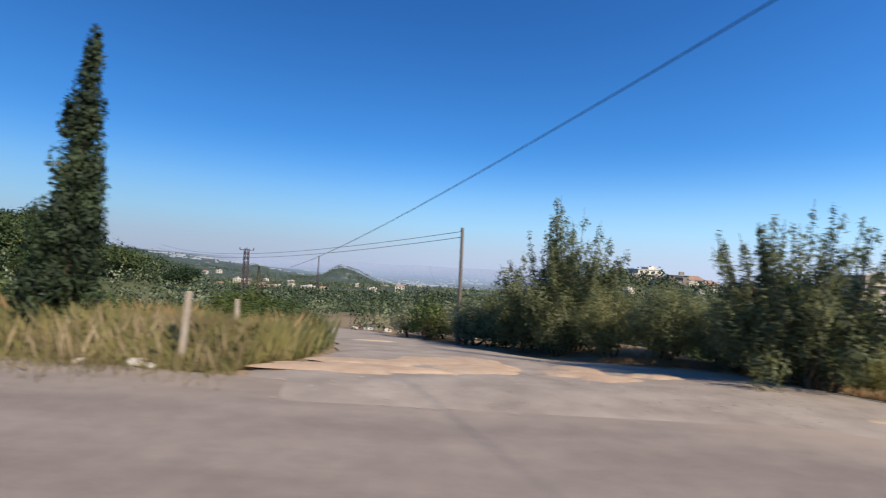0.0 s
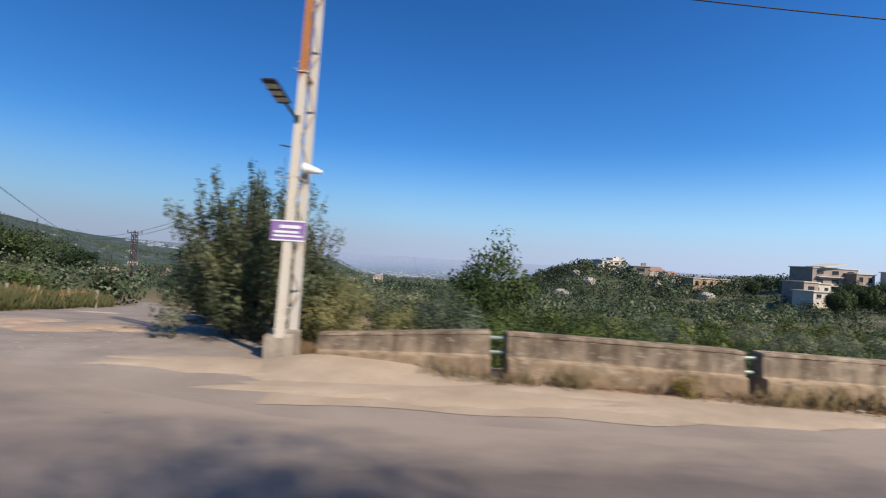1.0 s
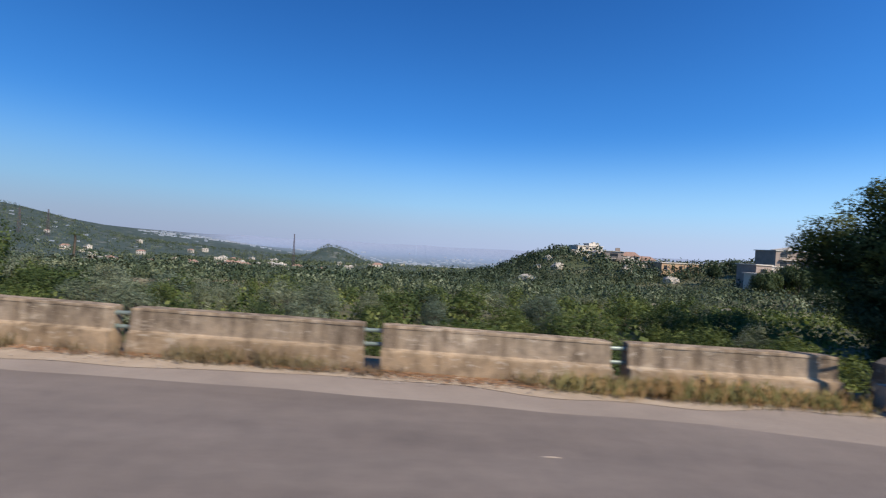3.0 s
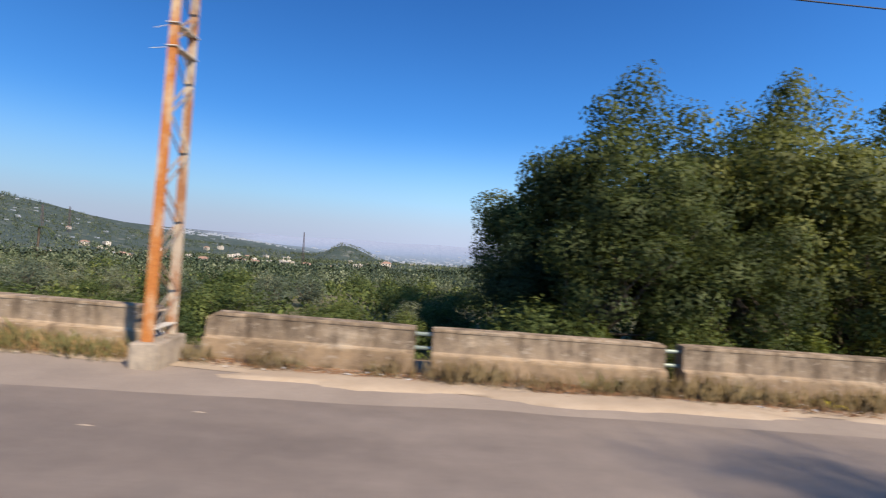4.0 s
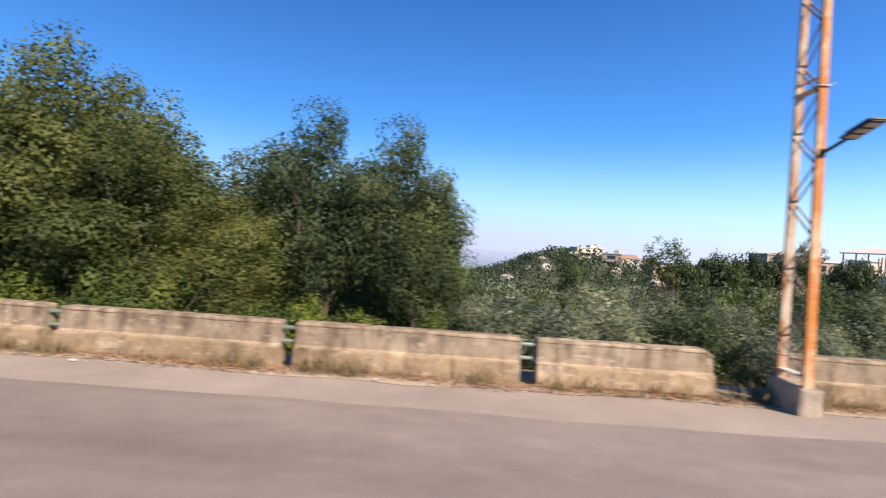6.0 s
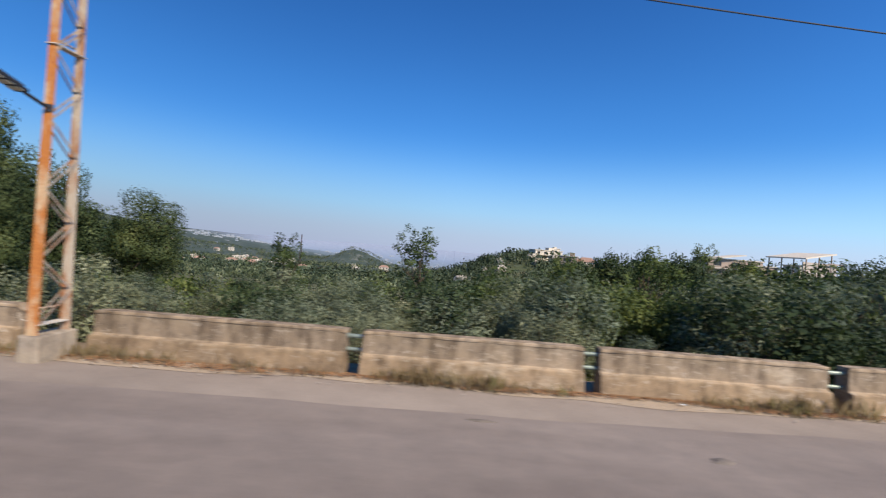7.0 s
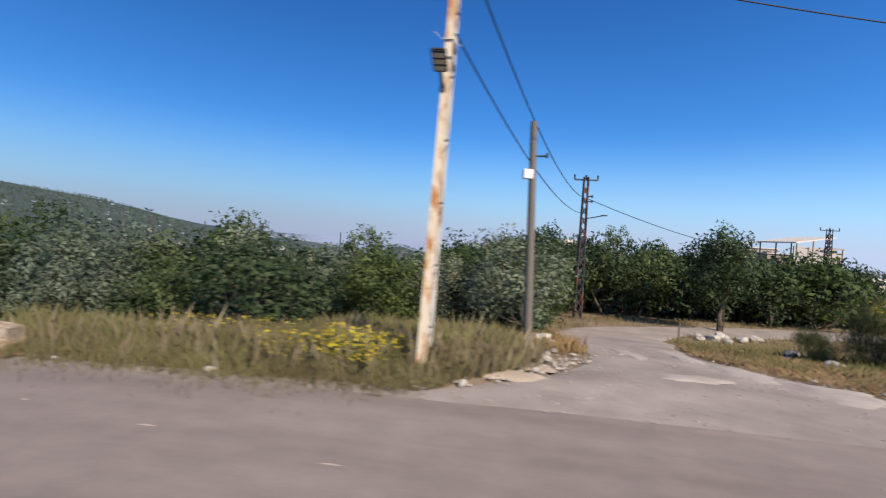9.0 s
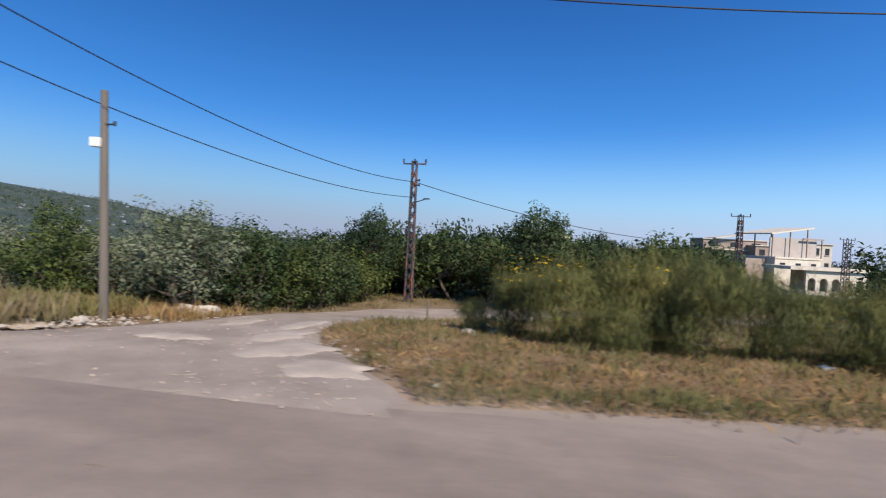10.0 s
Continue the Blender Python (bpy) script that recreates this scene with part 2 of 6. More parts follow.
def concrete_mat(name, lo, hi, stain=0.75, weather_and_lit_edges=False):
    """Weathered cast concrete with dark run-down streaks."""
    m, nt, b, geo = base(name, 0.92, 0, 0.2)
    pos = geo.outputs["Position"]
    n1 = noise_tex(nt, pos, 1.3, 6)
    streak = noise_tex(nt, pos, 1.6, 6, 0.65, stretch=(3.2, 3.2, 0.55))
    fine = noise_tex(nt, pos, 45, 5, 0.75)
    blot = noise_tex(nt, pos, 4.5, 6, 0.7)
    col = ramp(nt, n1, [(0.3, lo), (0.7, hi)])
    if weather_and_lit_edges:
        # the lit ledge and coping are painted lighter, the band between greyer; dark stains run down from the coping;
        # pale lime and flaked patches
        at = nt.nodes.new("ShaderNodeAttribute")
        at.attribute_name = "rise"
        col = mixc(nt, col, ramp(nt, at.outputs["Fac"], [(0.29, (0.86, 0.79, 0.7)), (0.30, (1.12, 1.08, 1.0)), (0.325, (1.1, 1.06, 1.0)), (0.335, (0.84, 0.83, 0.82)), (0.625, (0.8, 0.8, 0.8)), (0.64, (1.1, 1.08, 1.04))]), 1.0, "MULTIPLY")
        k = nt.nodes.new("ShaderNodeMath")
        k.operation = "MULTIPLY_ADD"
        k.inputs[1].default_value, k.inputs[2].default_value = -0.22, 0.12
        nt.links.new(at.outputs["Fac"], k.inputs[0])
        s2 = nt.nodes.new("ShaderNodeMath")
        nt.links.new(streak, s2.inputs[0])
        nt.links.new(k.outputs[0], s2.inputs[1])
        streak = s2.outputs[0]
        lime = noise_tex(nt, pos, 1.4, 6, 0.7, stretch=(0.6, 1, 1.8))
        col = mixc(nt, col, (0.50, 0.42, 0.32), ramp(nt, lime, [(0.56, (0, 0, 0)), (0.68, (0.7, 0.7, 0.7))]))
        flake = ramp(nt, noise_tex(nt, pos, 7, 5, 0.7, stretch=(0.7, 1, 1.8)), [(0.58, (0, 0, 0)), (0.63, (0.6, 0.6, 0.6))])
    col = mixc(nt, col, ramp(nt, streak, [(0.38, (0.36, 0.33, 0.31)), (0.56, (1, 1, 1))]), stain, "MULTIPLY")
    col = mixc(nt, col, ramp(nt, blot, [(0.36, (0.5, 0.49, 0.48)), (0.47, (0.9, 0.9, 0.9)), (0.58, (1.12, 1.1, 1.04))]), 0.62, "MULTIPLY")
    if weather_and_lit_edges:
        col = mixc(nt, col, (0.40, 0.34, 0.27), flake)
        own = nt.nodes.new("ShaderNodeObjectInfo")
        col = mixc(nt, col, ramp(nt, own.outputs["Random"], [(0.0, (0.72, 0.7, 0.68)), (1.0, (1.02, 1.0, 0.97))]), 1.0, "MULTIPLY")
    col = mixc(nt, col, ramp(nt, fine, [(0.3, (0.7, 0.7, 0.7)), (0.7, (1.1, 1.1, 1.1))]), 0.7, "MULTIPLY")
    nt.links.new(col, b.inputs["Base Color"])
    bump(nt, b, fine, 0.6, 0.008)
    return m


def rusty(name, paint, rust_lo, rust_hi, amount, z_from=None):
    """Painted steel, rusted through in patches; above z_from mostly rust."""
    m, nt, b, geo = base(name, 0.75, 0, 0.3)
    pos = geo.outputs["Position"]
    n = noise_tex(nt, pos, 4.5, 6, 0.65, stretch=(1, 1, 0.35))
    fine = noise_tex(nt, pos, 40, 4, 0.7)
    fac = n
    if z_from is not None:
        sep = nt.nodes.new("ShaderNodeSeparateXYZ")
        nt.links.new(pos, sep.inputs[0])
        mr = nt.nodes.new("ShaderNodeMapRange")
        mr.inputs[1].default_value, mr.inputs[2].default_value = z_from - 0.25, z_from + 0.25
        mr.inputs[3].default_value, mr.inputs[4].default_value = 0.0, 0.3
        nt.links.new(sep.outputs[2], mr.inputs[0])
        ad = nt.nodes.new("ShaderNodeMath")
        nt.links.new(n, ad.inputs[0])
        nt.links.new(mr.outputs[0], ad.inputs[1])
        fac = ad.outputs[0]
    mask = ramp(nt, fac, [(amount - 0.05, (0, 0, 0)), (amount + 0.07, (1, 1, 1))])
    rust = ramp(nt, fine, [(0.3, rust_lo), (0.7, rust_hi)])
    pc = mixc(nt, paint, ramp(nt, fine, [(0.3, (0.7, 0.68, 0.64)), (0.7, (1, 1, 1))]), 0.7, "MULTIPLY")
    nt.links.new(mixc(nt, pc, rust, mask), b.inputs["Base Color"])
    bump(nt, b, fine, 0.3, 0.004)
    return m


M_ASPHALT = asphalt_mat()
M_GROUND = ground_mat()
M_SHOULDER = plain("dusty_concrete", (0.255, 0.205, 0.163), (0.35, 0.283, 0.223), 0.7, 40, 0.93, strength=0.5)
M_SANDY = plain("orange_sand", (0.41, 0.275, 0.18), (0.51, 0.375, 0.26), 2.5, 40, 0.95, strength=0.7, dist=0.02)
M_DUST = plain("pale_sand", (0.37, 0.28, 0.19), (0.46, 0.36, 0.255), 1.8, 40, 0.95, strength=0.6, dist=0.015)
M_TRACK = plain("worn_track_surface", (0.22, 0.178, 0.145), (0.36, 0.30, 0.245), 1.1, 60, 0.92)
M_LANE = plain("cracked_lane_surface", (0.245, 0.198, 0.158), (0.385, 0.318, 0.258), 0.9, 50, 0.92, strength=0.7, dist=0.015)
M_CRACK = plain("dark_cracked_tar", (0.14, 0.115, 0.095), (0.19, 0.158, 0.13), 3, 40, 0.9)
M_RIM = plain("crumbled_asphalt_rim", (0.17, 0.14, 0.115), (0.23, 0.19, 0.155), 3, 40, 0.9)
M_PALE = plain("pale_track", (0.33, 0.275, 0.22), (0.46, 0.39, 0.32), 1.2, 30, 0.93)
M_WALL = concrete_mat("weathered_concrete", (0.25, 0.195, 0.14), (0.42, 0.335, 0.25), 0.75, True)
M_BASE = concrete_mat("rough_concrete", (0.27, 0.22, 0.17), (0.38, 0.32, 0.25), 0.4)
M_POLE_CREAM = rusty("cream_painted_steel", (0.55, 0.49, 0.40), (0.22, 0.08, 0.025), (0.42, 0.17, 0.05), 0.66, 4.0)
M_POLE_RUST = rusty("orange_rusted_steel", (0.50, 0.36, 0.22), (0.26, 0.075, 0.02), (0.48, 0.19, 0.045), 0.44)
M_POLE_GREY = rusty("grey_peeling_steel", (0.52, 0.48, 0.42), (0.20, 0.1, 0.05), (0.3, 0.17, 0.09), 0.6)
M_POLE_BROWN = rusty("brown_peeling_steel", (0.42, 0.35, 0.27), (0.2, 0.085, 0.04), (0.34, 0.16, 0.07), 0.52)
M_LACING = rusty("rusted_lacing_steel", (0.3, 0.26, 0.22), (0.15, 0.08, 0.05), (0.26, 0.14, 0.08), 0.5)
M_POLE_D = rusty("cream_flaking_steel", (0.62, 0.52, 0.38), (0.26, 0.1, 0.03), (0.46, 0.21, 0.06), 0.52)
M_TOWER = rusty("dark_tower_steel", (0.045, 0.045, 0.055), (0.13, 0.05, 0.03), (0.24, 0.085, 0.04), 0.56)
M_WOOD = plain("grey_weathered_wood", (0.10, 0.085, 0.07), (0.17, 0.145, 0.12), 3, 60, 0.9, stretch=(1, 1, 0.1))
M_PIPE = plain("green_grey_pipe_steel", (0.17, 0.21, 0.18), (0.27, 0.31, 0.27), 4, 40, 0.5, 0.5)
M_BLACK = plain("black_cable", (0.012, 0.012, 0.014), (0.02, 0.02, 0.022), 5, 50, 0.6)
M_DARKM = plain("dark_lamp_metal", (0.03, 0.03, 0.035), (0.05, 0.05, 0.055), 5, 60, 0.5, 0.3)
M_GLASSY = plain("led_lens", (0.4, 0.4, 0.34), (0.5, 0.5, 0.44), 20, 80, 0.3)
M_WHITE = plain("white_plastic", (0.66, 0.66, 0.64), (0.78, 0.78, 0.76), 4, 60, 0.6)
M_SCRAP = plain("dirty_paper", (0.42, 0.4, 0.37), (0.6, 0.58, 0.55), 6, 60, 0.8)
M_PURPLE = plain("faded_purple_sign", (0.20, 0.10, 0.30), (0.27, 0.16, 0.36), 6, 60, 0.6)
M_BARK = plain("bark", (0.055, 0.042, 0.03), (0.11, 0.085, 0.062), 6, 40, 0.95, strength=0.9, dist=0.03, stretch=(1, 1, 0.25))
M_GRIT = plain("dusty_grit", (0.27, 0.225, 0.18), (0.42, 0.36, 0.3), 6, 25, 0.92, strength=0.6, dist=0.01)
M_STONE = plain("limestone", (0.33, 0.29, 0.24), (0.5, 0.45, 0.38), 4, 25, 0.9, strength=0.8, dist=0.02)
M_CAROB = leafy("oak_leaves", (0.055, 0.07, 0.022), (0.13, 0.146, 0.043), (0.215, 0.222, 0.075), 0.42, leaf_var=0.09)
M_VINE = leafy("bright_vine_leaves", (0.075, 0.1, 0.02), (0.145, 0.175, 0.035), (0.235, 0.27, 0.06), 0.4)
M_OLIVE = leafy("olive_leaves", (0.095, 0.115, 0.074), (0.2, 0.225, 0.15), (0.33, 0.35, 0.26), 0.35)
M_SCRUB = leafy("scrub_leaves", (0.05, 0.074, 0.024), (0.105, 0.138, 0.042), (0.195, 0.22, 0.075), 0.4)
M_DARKLEAF = leafy("dark_evergreen_leaves", (0.026, 0.043, 0.018), (0.058, 0.084, 0.034), (0.12, 0.145, 0.06), 0.32)
M_CYPRESS = leafy("cypress_foliage", (0.016, 0.026, 0.014), (0.03, 0.046, 0.022), (0.065, 0.08, 0.038), 0.15)
M_TAMARISK = leafy("feathery_leaves", (0.13, 0.14, 0.07), (0.245, 0.245, 0.125), (0.38, 0.355, 0.21), 0.5)
M_FARLEAF = leafy("hillside_tree_leaves", (0.042, 0.06, 0.03), (0.095, 0.115, 0.06), (0.2, 0.215, 0.14), 0.2)
M_RUSSET = leafy("russet_grass", (0.225, 0.145, 0.09), (0.3, 0.203, 0.126), (0.39, 0.285, 0.185), 0.45, 0.8, 0.2)
M_DRY = leafy("dry_grass", (0.22, 0.15, 0.08), (0.28, 0.2, 0.108), (0.36, 0.27, 0.155), 0.45, 0.8, 0.2)
M_STALK = leafy("pale_stalks", (0.27, 0.2, 0.12), (0.34, 0.26, 0.165), (0.42, 0.34, 0.23), 0.45, 0.8, 0.2)
M_GREENGRASS = leafy("green_grass", (0.125, 0.122, 0.05), (0.185, 0.168, 0.072), (0.265, 0.232, 0.112), 0.45, 0.8, 0.2)
M_BROOM = leafy("broom_twigs", (0.085, 0.095, 0.038), (0.16, 0.165, 0.062), (0.27, 0.25, 0.11), 0.35, 0.8)
M_YELLOW = leafy("yellow_flowers", (0.55, 0.36, 0.02), (0.75, 0.52, 0.03), (0.85, 0.65, 0.08), 0.3, 0.8)
M_YELLOWING = leafy("yellowing_weed_leaves", (0.14, 0.12, 0.03), (0.24, 0.19, 0.04), (0.4, 0.3, 0.05), 0.35, 0.8)
M_LITTER = plain("fallen_leaves", (0.19, 0.09, 0.04), (0.30, 0.16, 0.075), 6, 30, 0.95)
M_PLASTER = plain("pale_plaster", (0.50, 0.44, 0.36), (0.62, 0.56, 0.47), 0.5, 6, 0.9)
M_GREYBLOCK = plain("bare_grey_blockwork", (0.26, 0.205, 0.17), (0.35, 0.28, 0.235), 0.6, 6, 0.92)
M_PANEL = plain("grey_beige_panels", (0.34, 0.30, 0.27), (0.42, 0.375, 0.34), 0.6, 6, 0.92)
M_TERRA = plain("orange_beige_render", (0.38, 0.25, 0.15), (0.48, 0.33, 0.21), 0.3, 4, 0.92)
M_ROOFTILE = plain("red_roof_tiles", (0.27, 0.16, 0.115), (0.36, 0.23, 0.17), 1, 8, 0.85)
M_GLASS = plain("dark_window_glass", (0.02, 0.024, 0.03), (0.04, 0.045, 0.05), 1, 3, 0.15)
# the blue-grey is distance haze painted into the town's walls
M_TOWN = plain("haze_tinted_town_walls", (0.26, 0.29, 0.33), (0.36, 0.39, 0.43), 0.01, 0.05, 0.9)
M_QUARRY = plain("red_brown_earth", (0.30, 0.2, 0.13), (0.42, 0.3, 0.2), 0.05, 0.4, 0.95)

# ---- plan of the ground ----
WALL_X = [-60, 8.7, 11, 15, 19, 22.5, 26, 30, 33.7, 37.5, 41, 44.7, 48.4, 52, 55.7, 59.4, 63, 67, 71, 74.6, 78.3, 82, 85.5, 96, 110, 170]
WALL_Y = [9.6, 6.35, 6.12, 5.8, 5.5, 5.25, 4.98, 4.75, 4.52, 4.38, 4.23, 4.16, 4.13, 4.2, 4.32, 4.45, 4.63, 4.81, 4.87, 4.82, 4.79, 4.78, 4.88, 5.4, 6.8, 16]
BASE_X = [-60, -20, 11, 15, 19, 22.5, 26, 30, 33.7, 38, 41, 45, 48, 56, 60, 63, 67, 71, 75, 78, 82, 90, 110, 170]
BASE_Z = [0.5, 0.2, -0.24, -0.32, -0.39, -0.47, -0.54, -0.6, -0.67, -0.73, -0.76, -0.79, -0.81, -0.82, -0.80, -0.8, -0.77, -0.75, -0.70, -0.67, -0.63, -0.6, -0.75, -1.2]
LANE_X = [-60, 0, 4, 10, 20, 30, 41, 50, 57, 62, 70, 77, 83, 88, 92.5, 97.3, 102, 110, 170]
LANE_Y = [3.5, 0, -0.34, -0.8, -1.65, -2.45, -2.82, -3.1, -2.96, -2.69, -2.51, -2.35, -2.05, -1.68, -1.19, -0.59, 0.0, 1.1, 10]
LANE_Z = [0.6, 0, -0.06, -0.135, -0.23, -0.265, -0.42, -0.424, -0.42, -0.394, -0.33, -0.27, -0.234, -0.23, -0.235, -0.31, -0.4, -0.5, -1.0]


def wall_y(x):
    return np.interp(x, WALL_X, WALL_Y)


def near_z(x, y):
    """Height of the road and its shoulder."""
    yw, yc = wall_y(x), np.interp(x, LANE_X, LANE_Y)
    zb, zc = np.interp(x, BASE_X, BASE_Z), np.interp(x, LANE_X, LANE_Z)
    s = np.clip((y - yc) / (yw - yc), -1.0, 1.5)
    return zc + (zb - zc) * s


def sstep(a, b, v):
    t = np.clip((v - a) / (b - a), 0, 1)
    return t * t * (3 - 2 * t)


def wave(x, y, s, k=0.0):
    return (np.sin(x / s + 1.7 * np.sin(y / s * 0.7 + k)) + np.sin(y / s * 1.3 + 1.3 * np.sin(x / s * 0.8 + 2 * k))) * 0.5


BASIN_R = [0, 20, 60, 120, 250, 500, 1000, 2000, 3000, 3600, 4900]
BASIN_Z = [0, 0, -2.9, -8.6, -18, -31, -56, -104, -112, -92, -22]
RIDGE_A = [-180, -90, -60, -51.5, -42, -33, -27, -21, -12, 0]
RIDGE_Z = [150, 150, 142, 124, 72, 3, -22, -46, -84, -104]


def land_z(x, y):
    """Height of the open land: roadside ground, the drop behind the parapet, the valley and its hills."""
    x, y = np.asarray(x, float), np.asarray(y, float)
    yw = wall_y(x)
    z = near_z(x, np.minimum(y, yw + 0.5))
    d = np.maximum(y - yw, 0)
    drop = sstep(6.5, 11, x) * (1 - sstep(85, 91, x))
    z = z - drop * (1.0 * sstep(0.7, 3.5, d)) - 0.012 * np.minimum(d, 40)
    r = np.hypot(x - 50, y)
    az = np.degrees(np.arctan2(x - 50, np.maximum(y, 1e-3)))
    basin = np.interp(r, BASIN_R, BASIN_Z)
    plateau = sstep(-20, 45, x - (60 + 0.42 * y)) * (1 - sstep(300, 500, r))
    basin = basin * (1 - 0.78 * plateau)
    front = sstep(2, 25, d)
    ridge = np.interp(az, RIDGE_A, RIDGE_Z)
    k = sstep(650, 2300, r) * (1 - sstep(2700, 3400, r) * (az > -24)) * sstep(0, 12, -az)
    basin = basin + (ridge - basin) * k
    hx = np.where(x < 118, 46.0, 62.0)
    basin = basin + 20.6 * np.exp(-((x - 118) / hx) ** 2 - ((y - 258) / 60) ** 2)
    bx = np.where(x < -276, 62.0, 120.0)
    basin = basin + 60 * np.exp(-((x + 276) / bx) ** 2 - ((y - 1700) / 150) ** 2)
    basin = basin - 3.2 * np.exp(-((x - 156) / 22) ** 2 - ((y - 100) / 28) ** 2)
    left = 8.2 * np.exp(-((x + 52) / 26) ** 2 - ((y - 58) / 22) ** 2)
    rough = wave(x, y, 31, 1) * 0.012 * np.minimum(r, 60) + wave(x, y, 140, 3) * 0.01 * np.clip(r - 150, 0, 800)
    # the ground falls away along the second lane
    fall = np.interp(y, [6.5, 9, 12, 15, 18, 21, 24, 30], [0, 0.16, 0.31, 0.46, 0.57, 0.42, 0.2, 0]) * sstep(85, 92, x) * (1 - sstep(114, 126, x))
    # the first side track runs down an even slope
    slope = (1 - sstep(3.5, 8, x)) * sstep(-16, -8, x) * (1 - sstep(34, 52, y))
    ramp_z = near_z(x, np.minimum(y, 6.4)) - 0.122 * np.maximum(np.hypot(np.clip(y - 6.6, 0, 60), 0.4) - 0.4, 0)
    open_z = z + front * (basin + rough) + left - fall
    return open_z + (ramp_z - open_z) * slope * sstep(5.8, 6.6, y)


# ---- mesh helpers ----
def part(name, bm, material, parent=None, label=""):
    """Links a bmesh, or a mesh, as one object."""
    if isinstance(bm, bmesh.types.BMesh):
        me = bpy.data.meshes.new(name)
        bm.to_mesh(me)
        bm.free()
    else:
        me = bm
    if material is not None and not me.materials:
        me.materials.append(material)
    ob = new(name, me)
    if parent is not None:
        ob.parent = parent
    return tagged(ob, label)


def thing(name, at, label, category, group="", kind="", turn=0.0):
    ob = new(name)
    ob.empty_display_size = 0.2
    ob.matrix_world = pose(*at, 0, 0, turn)
    return tagged(ob, label, category, group, kind)


def raw_mesh(name, verts, faces, smooth=False):
    """Mesh from arrays: faces all of one corner count."""
    verts, faces = np.asarray(verts, np.float32), np.asarray(faces, np.int32)
    me = bpy.data.meshes.new(name)
    me.vertices.add(len(verts))
    me.vertices.foreach_set("co", verts.ravel())
    k = faces.shape[1]
    me.loops.add(faces.size)
    me.loops.foreach_set("vertex_index", faces.ravel())
    me.polygons.add(len(faces))
    me.polygons.foreach_set("loop_start", np.arange(0, faces.size, k, dtype=np.int32))
    me.polygons.foreach_set("loop_total", np.full(len(faces), k, np.int32))
    me.polygons.foreach_set("use_smooth", np.full(len(faces), smooth))
    me.update(calc_edges=True)
    return me


def box(bm, size, at, turn=0.0, tilt=0.0, bevel=0.0):
    m = pose(*at, 0, tilt, turn) @ Matrix.Diagonal((*size, 1))
    got = bmesh.ops.create_cube(bm, size=1, matrix=m)
    if bevel:
        es = list({e for v in got["verts"] for e in v.link_edges})
        bmesh.ops.bevel(bm, geom=es, offset=bevel, segments=2, affect="EDGES", profile=0.6)
    return bm


def rod(bm, a, b, r0, r1=None, seg=8):
    a, b = Vector(a), Vector(b)
    m = Matrix.Translation((a + b) / 2) @ (b - a).to_track_quat("Z", "Y").to_matrix().to_4x4()
    bmesh.ops.create_cone(bm, cap_ends=True, segments=seg, radius1=r0, radius2=r0 if r1 is None else r1, depth=(b - a).length, matrix=m)
    return bm


def beam(bm, a, b, wide, thick):
    """A flat bar from a to b; wide lies across, thick along the bar's own normal."""
    a, b = Vector(a), Vector(b)
    m = Matrix.Translation((a + b) / 2) @ (b - a).to_track_quat("Z", "Y").to_matrix().to_4x4() @ Matrix.Diagonal((wide, thick, (b - a).length, 1))
    bmesh.ops.create_cube(bm, size=1, matrix=m)
    return bm


# ---- ground ----
def spread(lo, hi, step, far, grow=1.13):
    """Even steps from lo to hi, then wider and wider out to far on both sides."""
    mid = list(np.arange(lo, hi + 1e-6, step))
    up, s = [hi], step
    while up[-1] < far:
        s *= grow
        up.append(min(up[-1] + s, far))
    dn, s = [lo], step
    while dn[-1] > -far:
        s *= grow
        dn.append(max(dn[-1] - s, -far))
    return np.array(dn[:0:-1] + mid + up[1:])


def in_track(x, y):
    """1 on the two side tracks, 0 off them, soft at the rims."""
    c1 = np.interp(y, [5, 7.2, 9, 11, 13, 16, 19, 23, 27, 33, 37, 42, 60], [3.5, 2.8, 2.35, 1.7, 1.05, -0.05, -1.0, -2.35, -3.95, -5.9, -8.95, -11.8, -20])
    w1 = np.interp(y, [5, 7.2, 9, 11, 13, 16, 19, 23, 27, 33, 37, 42], [5.2, 5.2, 4.45, 3.7, 3.15, 2.65, 2.8, 2.85, 2.45, 2.9, 1.45, 0.9])
    c2 = np.interp(y, [4, 5.9, 7, 8.5, 10, 12, 15, 18, 20, 21.5, 23, 25, 60], [96.3, 96.4, 96.5, 96.3, 96.2, 96.0, 96.4, 96.9, 98.0, 100.7, 105, 111, 240])
    w2 = np.interp(y, [4, 5.9, 7, 8.5, 10, 12, 15, 18, 20, 21.5, 23, 25], [5.1, 4.0, 3.1, 2.0, 1.5, 1.45, 1.85, 2.0, 2.3, 3.3, 4.9, 6.5])
    return 1 - sstep(0.85, 1.1, np.minimum(np.abs(x - c1) / w1, np.abs(x - c2) / w2))


